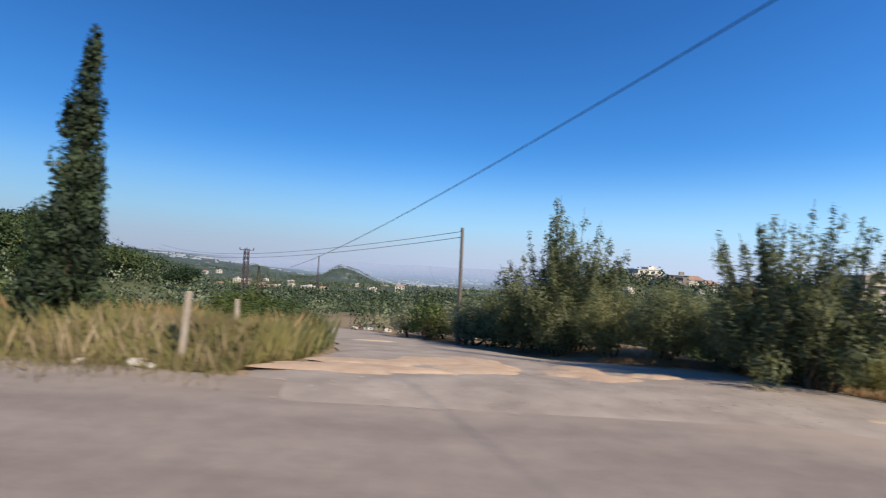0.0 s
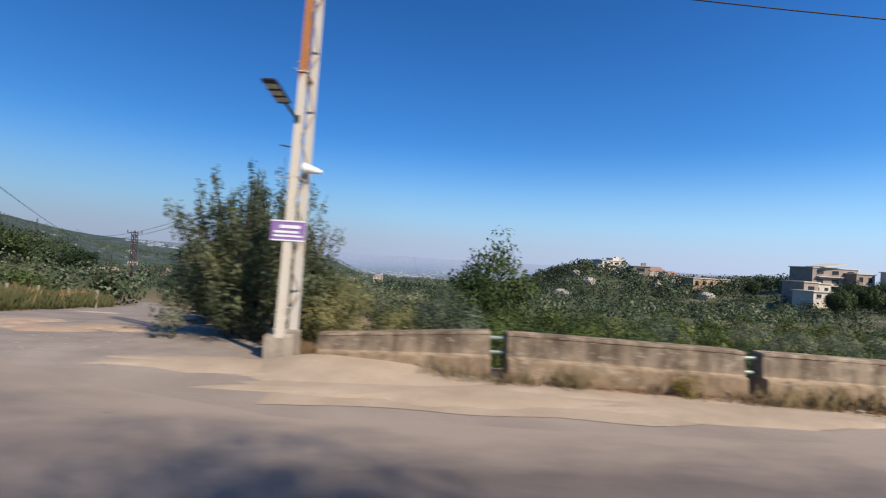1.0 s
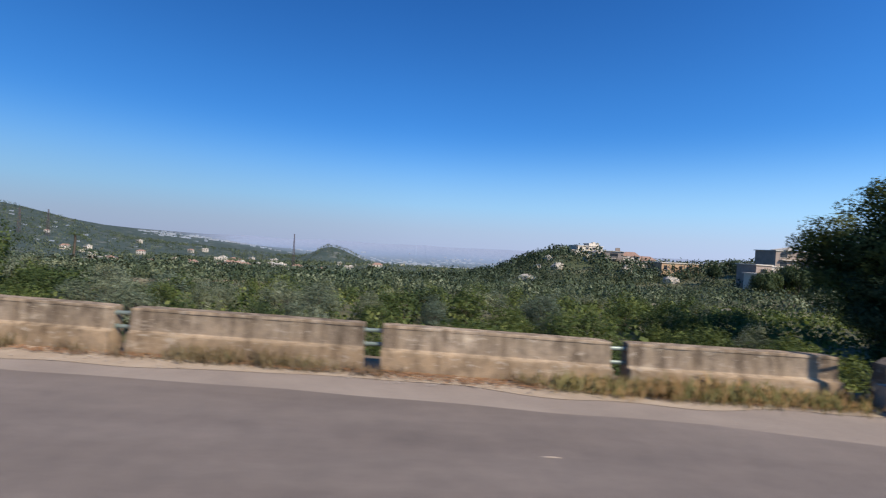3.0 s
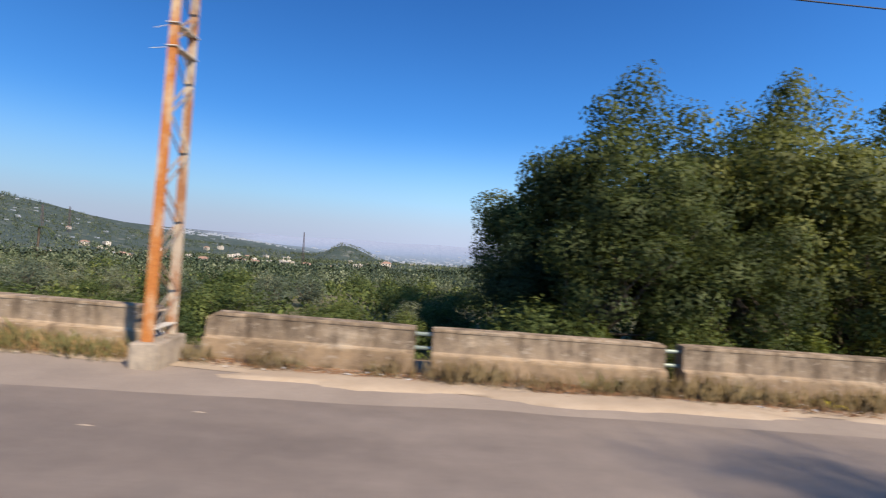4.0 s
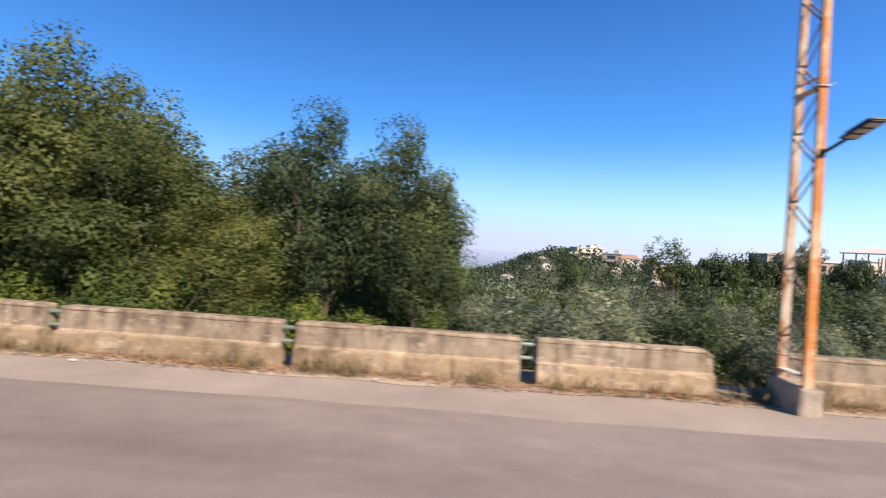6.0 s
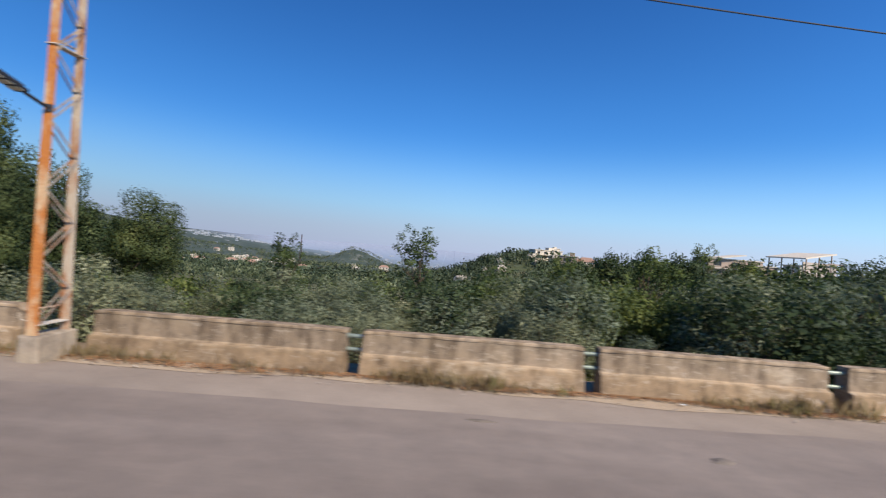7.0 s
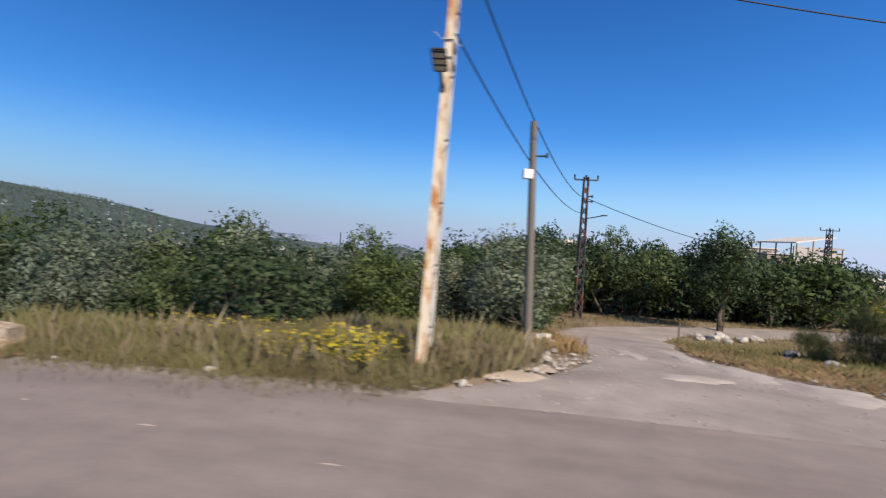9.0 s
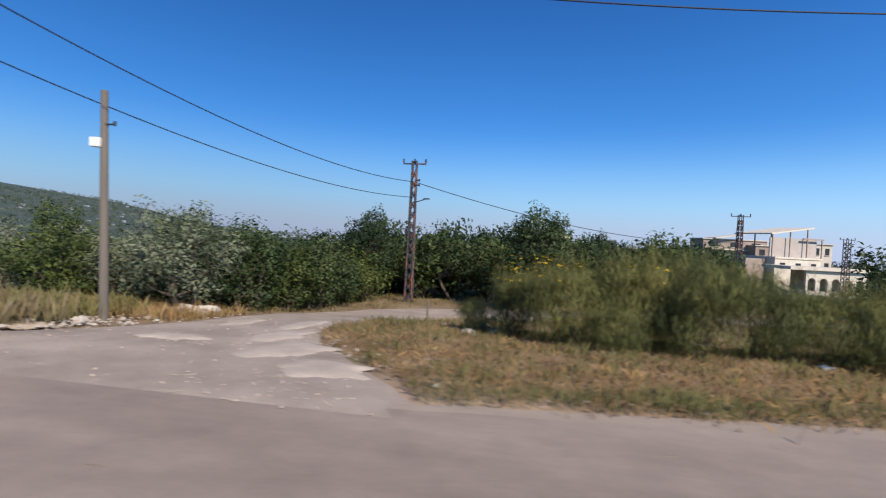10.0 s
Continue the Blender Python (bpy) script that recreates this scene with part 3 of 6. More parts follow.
def make_ground():
    gx, gy = spread(-16, 118, 0.6, 4850), spread(-2, 30, 0.6, 4850)
    X, Y = np.meshgrid(gx, gy)
    Z = land_z(X, Y) - 0.03
    lane, edge = np.interp(X, LANE_X, LANE_Y), wall_y(X)
    on_road = (Y > lane - 3.4) & (Y < edge - 0.2)
    Z = np.where(on_road, Z - 0.05, Z)
    track = in_track(X, Y) * (Y < 60)
    Z = np.where((track > 0.05) & (Y > edge - 0.2), Z - 0.035, Z)
    Z = Z + np.where((Y > edge + 0.5) & (track < 0.05), 0.05 * wave(X, Y, 0.9, 2), 0)
    ny, nx = X.shape
    idx = np.arange(nx * ny).reshape(ny, nx)
    faces = np.stack([idx[:-1, :-1], idx[:-1, 1:], idx[1:, 1:], idx[1:, :-1]], -1).reshape(-1, 4)
    me = raw_mesh("ground", np.stack([X, Y, Z], -1).reshape(-1, 3), faces, True)
    r = np.hypot(X - 50, Y)
    sand = np.clip(1 - (Y - edge + 0.6) / 1.6, 0, 1)
    scrub = np.maximum(sstep(26, 60, r - 40), 0.8 * sstep(1.8, 4.5, Y - edge) * sstep(9, 13, X) * (1 - sstep(86, 90, X)))
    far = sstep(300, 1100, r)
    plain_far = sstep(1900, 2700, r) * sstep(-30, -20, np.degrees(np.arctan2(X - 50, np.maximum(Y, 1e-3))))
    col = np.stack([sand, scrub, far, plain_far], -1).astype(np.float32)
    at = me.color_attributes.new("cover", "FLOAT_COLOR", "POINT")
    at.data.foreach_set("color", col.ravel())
    # how strongly the painted haze pales the plain
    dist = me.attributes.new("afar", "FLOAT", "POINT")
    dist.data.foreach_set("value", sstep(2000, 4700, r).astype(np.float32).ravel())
    me.materials.append(M_GROUND)
    return tagged(new("ground", me), "dry sandy soil and scrubland running into a wide valley", "ground", kind="structure")


def strip(name, y0, y1, x0, x1, lift, material, step=0.5, rows=8, wob=(0.0, 0.0), seed=0.0):
    """A paved band between two lines along the road; its rims wander by wob."""
    xs = np.arange(x0, x1 + 1e-6, step)
    n0 = wob[0] * (wave(xs, xs * 0 + seed, 1.1, seed) + 0.6 * wave(xs, xs * 0 + seed, 0.31, seed + 2))
    n1 = wob[1] * (wave(xs, xs * 0 + seed + 9, 1.3, seed) + 0.6 * wave(xs, xs * 0 + seed + 5, 0.33, seed + 4))
    a, b = y0(xs) + n0, y1(xs) + n1
    V = []
    for k in range(rows + 1):
        y = a + (b - a) * k / rows
        V.append(np.stack([xs, y, near_z(xs, y) + lift], -1))
    V.append(np.stack([xs, b + 0.004, near_z(xs, b) + lift - 0.03], -1))     # the lip
    V = np.array(V)
    idx = np.arange(V.shape[0] * V.shape[1]).reshape(V.shape[:2])
    faces = np.stack([idx[:-1, :-1], idx[:-1, 1:], idx[1:, 1:], idx[1:, :-1]], -1).reshape(-1, 4)
    me = raw_mesh(name, V.reshape(-1, 3), faces)
    rim = me.attributes.new("rim", "FLOAT", "POINT")             # how far inside the outer rim
    rim.data.foreach_set("value", (b[None, :] - V[:, :, 1]).astype(np.float32).ravel())
    me.materials.append(material)
    return new(name, me)


def lane_y(x):
    return np.interp(x, LANE_X, LANE_Y)


ASPH_X = [-60, -6, -1, 3, 5, 7, 8.8, 12, 16, 20, 25, 30, 34, 36.2, 39.5, 42, 48, 54, 58, 66, 74, 80, 86, 91, 94, 98, 101, 106, 170]
ASPH_Y = [9.0, 7.0, 6.4, 6.0, 5.5, 4.6, 3.95, 3.95, 4.0, 3.9, 3.6, 3.2, 2.9, 2.2, 2.4, 2.6, 2.3, 2.5, 2.6, 2.9, 3.2, 3.4, 4.4, 4.5, 4.6, 4.7, 4.9, 5.7, 15]


def asph_y(x):
    return np.interp(x, ASPH_X, ASPH_Y)


def road_rim(x):
    """The wandering outer rim of the asphalt."""
    x = np.asarray(x, float)
    return asph_y(x) + 0.05 * (wave(x, x * 0 + 9.0, 1.3, 0.0) + 0.6 * wave(x, x * 0 + 5.0, 0.33, 4.0))


def verge_y(x):
    """Outer rim of the dusty paved shoulder."""
    return np.where(x < 86, wall_y(x) - 0.28, asph_y(x) + np.interp(x, [86, 91.2, 93.4, 99.4, 101.4], [0.42, 0.5, -0.12, -0.12, 0.4]))


def patch(name, cx, cy, rx, ry, material, lift, label, seed, n=40, turn=0.0, height=near_z):
    """A thin uneven spill on the ground, thicker in the middle."""
    rng = np.random.default_rng(seed)
    ang = np.linspace(0, 2 * np.pi, n, endpoint=False)
    rim = 1 + 0.18 * np.sin(2 * ang + rng.uniform(0, 6)) + 0.13 * np.sin(5 * ang + rng.uniform(0, 6)) + 0.07 * rng.normal(size=n)
    V, F = [], []
    for k, f in enumerate((1.0, 0.8, 0.5)):
        x, y = cx + rx * rim * f * np.cos(ang + turn), cy + ry * rim * f * np.sin(ang)
        V += list(zip(x, y, height(x, y) + lift + 0.012 * k - (0.02 if k == 0 else 0)))
    V.append((cx, cy, float(height(cx, cy)) + lift + 0.03))
    for k in range(2):
        for i in range(n):
            j = (i + 1) % n
            F.append((k * n + i, k * n + j, (k + 1) * n + j, (k + 1) * n + i))
    bm = bmesh.new()
    vs = [bm.verts.new(v) for v in V]
    for q in F:
        bm.faces.new([vs[i] for i in q])
    for i in range(n):
        bm.faces.new((vs[2 * n + i], vs[2 * n + (i + 1) % n], vs[3 * n]))
    for f in bm.faces:
        f.smooth = True
    return tagged(part(name, bm, material), label, "ground patch", kind="structure")


def track_sheet(name, rows, material, label):
    """A side track: rows of (y, x left, x right)."""
    ys = np.arange(rows[0][0], rows[-1][0] + 1e-6, 0.25)
    l = np.interp(ys, [r[0] for r in rows], [r[1] for r in rows]) + 0.12 * wave(ys, ys * 0, 0.5, 1)
    r = np.interp(ys, [r[0] for r in rows], [r[2] for r in rows]) + 0.12 * wave(ys, ys * 0 + 4, 0.5, 2)
    n = 16
    V = []
    for k in range(n + 1):
        x = l + (r - l) * k / n
        z = land_z(x, ys) + 0.006 - (0.04 if k in (0, n) else 0) - 0.05 * np.clip((rows[0][0] + 0.8 - ys) / 0.8, 0, 1)
        V.append(np.stack([x, ys, z], -1))
    V = np.array(V)
    idx = np.arange(V.shape[0] * V.shape[1]).reshape(V.shape[:2])
    faces = np.stack([idx[:-1, 1:], idx[:-1, :-1], idx[1:, :-1], idx[1:, 1:]], -1).reshape(-1, 4)
    me = raw_mesh(name, V.reshape(-1, 3), faces, True)
    me.materials.append(material)
    return tagged(new(name, me), label, "track", kind="structure")


make_ground()
tagged(strip("road", lambda x: lane_y(x) - 3.4, road_rim, -60, 170, 0.0, M_ASPHALT, 0.25, 14), "worn grey-brown asphalt country road", "road", kind="structure")
tagged(strip("pavement", lambda x: asph_y(x) - 0.25, verge_y, -60, 170, -0.012, M_SHOULDER, 0.25, 8, (0, 0.10), 3.0), "dusty pale shoulder of worn concrete and sand", "shoulder", kind="structure")
tagged(strip("sandy_verge", lambda x: wall_y(x) - np.interp(x, [8.5, 12, 16, 30, 37, 46, 54, 70, 85], [2.1, 1.75, 1.1, 0.75, 0.9, 0.95, 0.6, 0.62, 0.5]), lambda x: wall_y(x) - 0.12, 8.5, 85.4, -0.006, M_DUST, 0.25, 4, (0.16, 0.0), 6.0), "pale sandy earth along the foot of the parapet", "verge", kind="structure")
for x0, x1, k in ((11, 17.5, 0.5), (19.8, 27, 1.0), (29, 35, 2.0), (40, 47, 2.5), (53.5, 65, 3.0), (71, 75.2, 4.0), (77, 81.5, 5.0)):
    tagged(strip("road_edge", lambda x: road_rim(x) - 0.004, lambda x: road_rim(x) + 0.008 + 0.01 * np.sin((x - x0) / (x1 - x0) * np.pi), x0, x1, -0.006, M_RIM, 0.125, 1, (0.0, 0.01), k), "dark crumbled rim of the asphalt", "road edge", kind="structure")
track_sheet("side_track", [(4.9, -1.9, 8.8), (7.2, -2.5, 8.0), (9, -2.1, 6.8), (11, -2.0, 5.4), (13, -2.1, 4.2), (16, -2.7, 2.6), (19, -3.8, 1.8), (23, -5.2, 0.5), (27, -6.4, -1.5), (33, -8.8, -3.0), (37, -10.4, -7.5), (42, -12.6, -11.0)], M_TRACK, "pale dusty gravel side track")
track_sheet("side_lane", [(3.9, 91.0, 101.6), (4.6, 91.2, 101.4), (5.9, 92.5, 100.4), (6.5, 93.2, 99.9), (7.9, 94.1, 99.0), (8.5, 94.3, 98.3), (10, 94.7, 97.7), (12, 94.5, 97.4), (15, 94.6, 98.3), (18, 94.8, 98.9), (20, 95.7, 100.3), (21.5, 97.4, 104), (23, 100.2, 110), (25, 104.5, 117.5), (26.5, 110, 124)], M_LANE, "cracked pale concrete side lane")
for i, (cx, cy, rx, ry) in enumerate([(-1.2, 8.0, 1.3, 0.55), (-0.2, 8.1, 0.7, 0.4), (-1.0, 9.2, 0.8, 0.6), (1.2, 9.0, 0.75, 0.6), (0.5, 10.4, 1.0, 0.8), (1.3, 10.6, 0.7, 1.1), (3.2, 8.9, 0.75, 0.6), (3.5, 10.2, 0.5, 0.7), (4.6, 9.2, 0.4, 0.35)]):
    patch("sand_patch", cx, cy, rx * 1.15, ry * 1.15, M_SANDY, 0.026, "orange sand spilled over the side track's mouth", 10 + i, height=land_z)
patch("sand_patch", -1.7, 18.4, 0.95, 0.16, M_DUST, 0.012, "pale powder streak across the side track", 9, height=land_z)
for i, (cx, cy, rx, ry) in enumerate([(92.7, 6.4, 0.6, 0.4), (93.1, 7.4, 0.45, 0.5)]):
    patch("sand_patch", cx, cy, rx, ry, M_DUST, 0.0, "pale bare earth beside the lane", 60 + i, height=land_z)
for i, (cx, cy, rx, ry) in enumerate([(7.3, 5.95, 1.7, 0.42), (9.6, 5.6, 1.6, 0.4), (12.6, 5.4, 2.0, 0.4), (10.4, 5.1, 2.2, 0.62), (14.3, 4.95, 2.6, 0.42), (18.6, 4.75, 2.2, 0.35), (22.6, 4.5, 2.0, 0.3), (40.2, 3.45, 1.6, 0.4), (44.0, 3.3, 2.2, 0.45), (48.6, 3.3, 2.4, 0.45)]):
    patch("sand_patch", cx, cy, rx, ry, M_DUST, 0.004, "pale sandy earth between the road and the parapet", 17 + i)

for i, (cx, cy, rx, ry) in enumerate([(99.3, 6.3, 0.8, 0.5), (98.2, 7.4, 0.75, 0.8), (97.4, 8.9, 0.5, 0.9), (96.9, 11, 0.35, 1.3), (96.0, 7.6, 0.6, 0.4), (95.6, 10.5, 0.3, 1.0)]):
    patch("pale_patch", cx, cy, rx, ry, M_PALE, 0.012, "pale worn concrete showing through the lane", 40 + i, height=land_z)
for i, (cx, cy, rx, ry) in enumerate([(5.4, 4.15, 0.75, 0.28), (75.2, 2.2, 0.14, 0.1), (72.9, 2.9, 0.2, 0.05)]):
    patch("tar_patch", cx, cy, rx, ry, M_CRACK, -0.008, "dark worn tar patch in the road", 50 + i)


scuff = random.Random(31)
for i in range(24):
    x = scuff.uniform(4, 104)
    y = float(asph_y(x)) - scuff.uniform(0.5, 3.0)
    patch("road_scuff", x, y, scuff.uniform(0.04, 0.16), scuff.uniform(0.004, 0.01), scuff.choice((M_SHOULDER, M_SHOULDER, M_CRACK)), -0.017, "small scuffed mark on the asphalt", 400 + i, 14)


def sand_mound():
    """Loose sand banked against the low end of the parapet and the first pole's footing."""
    gx, gy = np.linspace(7.2, 11.6, 45), np.linspace(-1.5, -0.02, 20)
    X, D = np.meshgrid(gx, gy)
    Y = wall_y(X) + D
    up = (0.03 + 0.13 * (1 - sstep(9.2, 11.4, X))) * sstep(7.6, 9.1, X) * sstep(-1.45, -0.1, D) * (1 - sstep(11.2, 11.6, X))
    Z = near_z(X, Y) - 0.03 + up * 1.1 + 0.012 * wave(X, Y, 0.21, 3) * sstep(0.02, 0.1, up) + 0.022 * sstep(0, 0.04, up)
    idx = np.arange(X.size).reshape(X.shape)
    faces = np.stack([idx[:-1, :-1], idx[:-1, 1:], idx[1:, 1:], idx[1:, :-1]], -1).reshape(-1, 4)
    me = raw_mesh("sand_mound", np.stack([X, Y, Z], -1).reshape(-1, 3), faces, True)
    me.materials.append(M_DUST)
    return tagged(new("sand_mound", me), "loose pale sand banked against the parapet's low end", "sand", kind="structure")


sand_mound()


# ---- parapet of concrete blocks ----
BLOCKS = [(8.75, 11.25), (11.51, 14.94), (15.21, 18.62), (18.88, 22.3), (22.56, 25.96), (26.24, 29.78), (30.06, 33.5), (33.76, 36.95), (37.72, 40.86), (41.12, 44.58),
          (44.85, 48.25), (48.51, 51.94), (52.2, 55.6), (55.87, 59.31), (59.57, 63.0), (63.26, 65.9), (66.98, 70.9), (71.16, 74.55), (74.8, 78.19), (78.49, 81.93), (82.21, 85.53)]
TOP = 0.67
PROFILE = [(-0.15, -0.35), (-0.14, 0.05), (-0.115, 0.27), (-0.105, 0.295), (-0.035, 0.312), (-0.02, 0.33), (0.0, TOP - 0.05), (-0.009, TOP - 0.047), (-0.009, TOP - 0.012), (-0.002, TOP), (0.22, TOP), (0.24, TOP - 0.02), (0.27, 0.0), (0.28, -1.6)]


def parapet_block(x0, x1, k):
    rng = np.random.default_rng(100 + k)
    n = 22
    bm = bmesh.new()
    rings = []
    for i in range(n + 1):
        f = i / n
        x = x0 + (x1 - x0) * f
        yw, zb = float(wall_y(x)), float(np.interp(x, BASE_X, BASE_Z))
        cut = 0.0
        if k == 0:
            cut = 0.23 * (1 - f)
        if k == 20:
            cut = 0.34 * max(0, (f - 0.06) / 0.94)
        ring = []
        for (py, pz) in PROFILE:
            if pz > 0:
                pz *= 1 - cut / TOP
            nick = 0.0012 * rng.normal()
            if i in (0, n) and pz > 0.6:
                nick -= 0.004 + 0.008 * rng.random()
            if k in (8, 15) and ((i == 0 and k == 8) or (i == n and k != 8)) and pz > 0.5:
                nick -= 0.08
            ring.append(bm.verts.new((x + (0.006 * rng.normal() if i in (0, n) else 0), yw + py + 0.003 * rng.normal(), zb + pz + (nick if pz > 0.3 else 0))))
        rings.append(ring)
    for a, b in zip(rings, rings[1:]):
        for j in range(len(a) - 1):
            bm.faces.new((a[j], b[j], b[j + 1], a[j + 1]))
    bm.faces.new(rings[0])
    bm.faces.new(rings[-1][::-1])
    bmesh.ops.recalc_face_normals(bm, faces=bm.faces)
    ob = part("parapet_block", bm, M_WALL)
    rise = ob.data.attributes.new("rise", "FLOAT", "POINT")      # height over the foot, for the stains and the lightened ledge and coping
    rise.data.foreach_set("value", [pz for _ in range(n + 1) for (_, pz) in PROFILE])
    shape = {0: "sloping end ", 20: "sloping end "}.get(k, "")
    return tagged(ob, f"stained weathered concrete {shape}roadside parapet block".replace("  ", " "), "parapet", "parapet blocks along the road")


def gap_rail(x0, x1):
    xm = (x0 + x1) / 2
    yw, zb = float(wall_y(xm)), float(np.interp(xm, BASE_X, BASE_Z))
    root = thing("gap_rail", (xm, yw + 0.1, zb + 0.3), "two green-grey steel pipes bridging a gap between parapet blocks", "railing", "pipes in the parapet gaps")
    for z in (0.05, 0.26):
        bm = rod(bmesh.new(), (x0 - xm - 0.1, 0, z), (x1 - xm + 0.1, 0, z), 0.032, seg=10)
        rod(bm, (x0 - xm - 0.004, 0, z), (x0 - xm + 0.02, 0, z), 0.045, seg=10)
        part("pipe", bm, M_PIPE, root)
    return root


for k, (x0, x1) in enumerate(BLOCKS):
    parapet_block(x0, x1, k)
for k, ((_, a), (b, _)) in enumerate(zip(BLOCKS, BLOCKS[1:])):
    if k not in (7, 15):
        gap_rail(a, b)


# ---- poles ----
def lattice_pole(x, y, height, mats, lean, base_size, base_h, label, skew=0.0, deep=0.05):
    """Two flat steel legs, one behind the other, laced with a zigzag of strips, in a concrete footing."""
    z0 = float(land_z(x, y))
    root = thing("lattice_pole", (x, y, z0), label, "utility pole", "poles along the road")
    bm = bmesh.new()
    bw, bd = base_size
    box(bm, (bw, bd, base_h + 0.3), (0, 0.2, base_h / 2 - 0.15), 2, 0, 0.03)
    rng = random.Random(int(x * 7))
    for v in bm.verts:
        v.co += Vector((rng.uniform(-1, 1), rng.uniform(-1, 1), rng.uniform(-1, 1))) * 0.012
    part("footing", bm, M_BASE, root, "rough cast concrete footing")

    def leg_y(z, rear):
        gap = 0.57 - 0.024 * z
        return 0.2 + (gap / 2 if rear else -gap / 2)

    def leg_x(z, rear):
        return lean * z + (skew * (0.57 - 0.024 * z) if rear else 0)

    for rear in (False, True):
        bm = bmesh.new()
        w, t = 0.13, deep
        zs = np.linspace(base_h - 0.05, height, 14)
        rings = []
        for z in zs:
            cx, cy, ww = leg_x(z, rear), leg_y(z, rear) + (t - 0.05) / 2, w - 0.006 * z
            rings.append([bm.verts.new(p) for p in ((cx - ww / 2, cy - t / 2, z), (cx + ww / 2, cy - t / 2, z), (cx + ww / 2, cy + t / 2, z), (cx + ww / 2 - 0.02, cy + t / 2, z), (cx + ww / 2 - 0.02, cy - t / 2 + 0.015, z), (cx - ww / 2 + 0.02, cy - t / 2 + 0.015, z), (cx - ww / 2 + 0.02, cy + t / 2, z), (cx - ww / 2, cy + t / 2, z))])
        for a, b in zip(rings, rings[1:]):
            for j in range(8):
                bm.faces.new((a[j], a[(j + 1) % 8], b[(j + 1) % 8], b[j]))
        bm.faces.new(rings[0][::-1])
        bm.faces.new(rings[-1])
        part("leg", bm, mats[1 if rear else 0], root)
    z, side = base_h + 0.12, 0
    while z < height - 0.6:
        for sx in (-0.055, 0.055):
            a = (sx + leg_x(z, bool(side)), leg_y(z, bool(side)), z)
            b = (sx + leg_x(z + 0.46, not side), leg_y(z + 0.46, not side), z + 0.46)
            part("lacing_strip", beam(bmesh.new(), a, b, 0.01, 0.026), mats[2], root)
        z, side = z + 0.48, 1 - side
    for z in (base_h + 0.35, height * 0.55):
        bm = bmesh.new()
        beam(bm, (-0.07 + leg_x(z, False), leg_y(z, False), z), (-0.07 + leg_x(z, True), leg_y(z, True), z), 0.04, 0.012)
        part("tie_bar", bm, mats[1], root)
    return root, leg_y


def led_lamp(parent, at, reach, side=0.0, label="dark flat LED street lamp head"):
    """Arm and flat lamp head reaching over the road from a pole; at and reach in the pole's own space."""
    x, y, z = at
    bm = rod(bmesh.new(), (x, y, z), (x + side * 0.45, y - reach * 0.45, z + 0.1), 0.024, seg=8)
    rod(bm, (x, y + 0.02, z - 0.05), (x, y + 0.02, z + 0.05), 0.045, seg=8)
    arm = part("lamp_arm", bm, M_DARKM, parent, "dark lamp arm")
    bm = bmesh.new()
    tilt = Matrix.Translation((x + side * 0.75, y - reach * 0.72, z + 0.16)) @ pose(0, 0, 0, -14, 0, math.degrees(math.atan2(side, reach)))
    bmesh.ops.create_cube(bm, size=1, matrix=tilt @ Matrix.Diagonal((0.2, reach * 0.56, 0.045, 1)))
    bmesh.ops.bevel(bm, geom=bm.edges[:], offset=0.014, segments=2, affect="EDGES")
    head = part("lamp_head", bm, M_DARKM, parent, label)
    for i in range(7):
        bm = bmesh.new()
        bmesh.ops.create_cube(bm, size=1, matrix=tilt @ Matrix.Translation((-0.075 + 0.025 * i, 0, 0.032)) @ Matrix.Diagonal((0.006, reach * 0.4, 0.03, 1)))
        part("cooling_fin", bm, M_DARKM, head)
    for i in range(3):
        bm = bmesh.new()
        bmesh.ops.create_cube(bm, size=1, matrix=tilt @ Matrix.Translation((0, (i - 1) * reach * 0.16, -0.027)) @ Matrix.Diagonal((0.16, reach * 0.1, 0.01, 1)))
        part("lamp_lens", bm, M_GLASSY, head, "pale LED lens strip")


def climbing_wires(parent, lean, zs, seed):
    """Loose binding wires and clamps round a pole."""
    rng = random.Random(seed)
    for z in zs:
        bm = bmesh.new()
        box(bm, (0.145, 0.56, 0.012), (lean * z, 0.2, z))
        for _ in range(3):
            a = Vector((lean * z + rng.uniform(-0.1, 0.1), 0.0, z))
            b = a + Vector((rng.uniform(-0.2, 0.2), rng.uniform(-0.12, 0.05), rng.uniform(-0.12, 0.12)))
            rod(bm, a, b, 0.004, seg=5)
        part("binding_wire", bm, M_POLE_GREY, parent, "twisted binding wire")


LEAN, LEAN_C = 0.024, -0.016
pole, leg_at = lattice_pole(8.12, 6.62, 8.2, (M_POLE_CREAM, M_POLE_GREY, M_LACING), LEAN, (0.44, 0.62), 0.36, "cream lattice pole with rusted top, lamp and purple sign", 0.13, 0.14)
led_lamp(pole, (LEAN * 3.6 - 0.02, leg_at(3.6, False) - 0.03, 3.62), 1.0, -0.16)
climbing_wires(pole, LEAN, (2.75, 4.35), 1)
bm = box(bmesh.new(), (0.5, 0.012, 0.31), (LEAN * 1.9, -0.09, 1.92), 0, 2)
sign = part("sign_panel", bm, M_PURPLE, pole, "faded purple sign board with white lettering bars")
bm = bmesh.new()
for (bx, bz, bwid, bh) in ((0.0, 0.145, 0.5, 0.02), (0.0, -0.145, 0.5, 0.02), (0.03, 0.06, 0.3, 0.05), (-0.02, -0.02, 0.36, 0.035), (0.0, -0.08, 0.42, 0.03)):
    box(bm, (bwid, 0.006, bh), (LEAN * 1.9 + bx, -0.1, 1.92 + bz))
part("lettering_bar", bm, M_WHITE, sign, "white unreadable lettering bars")
bm = bmesh.new()
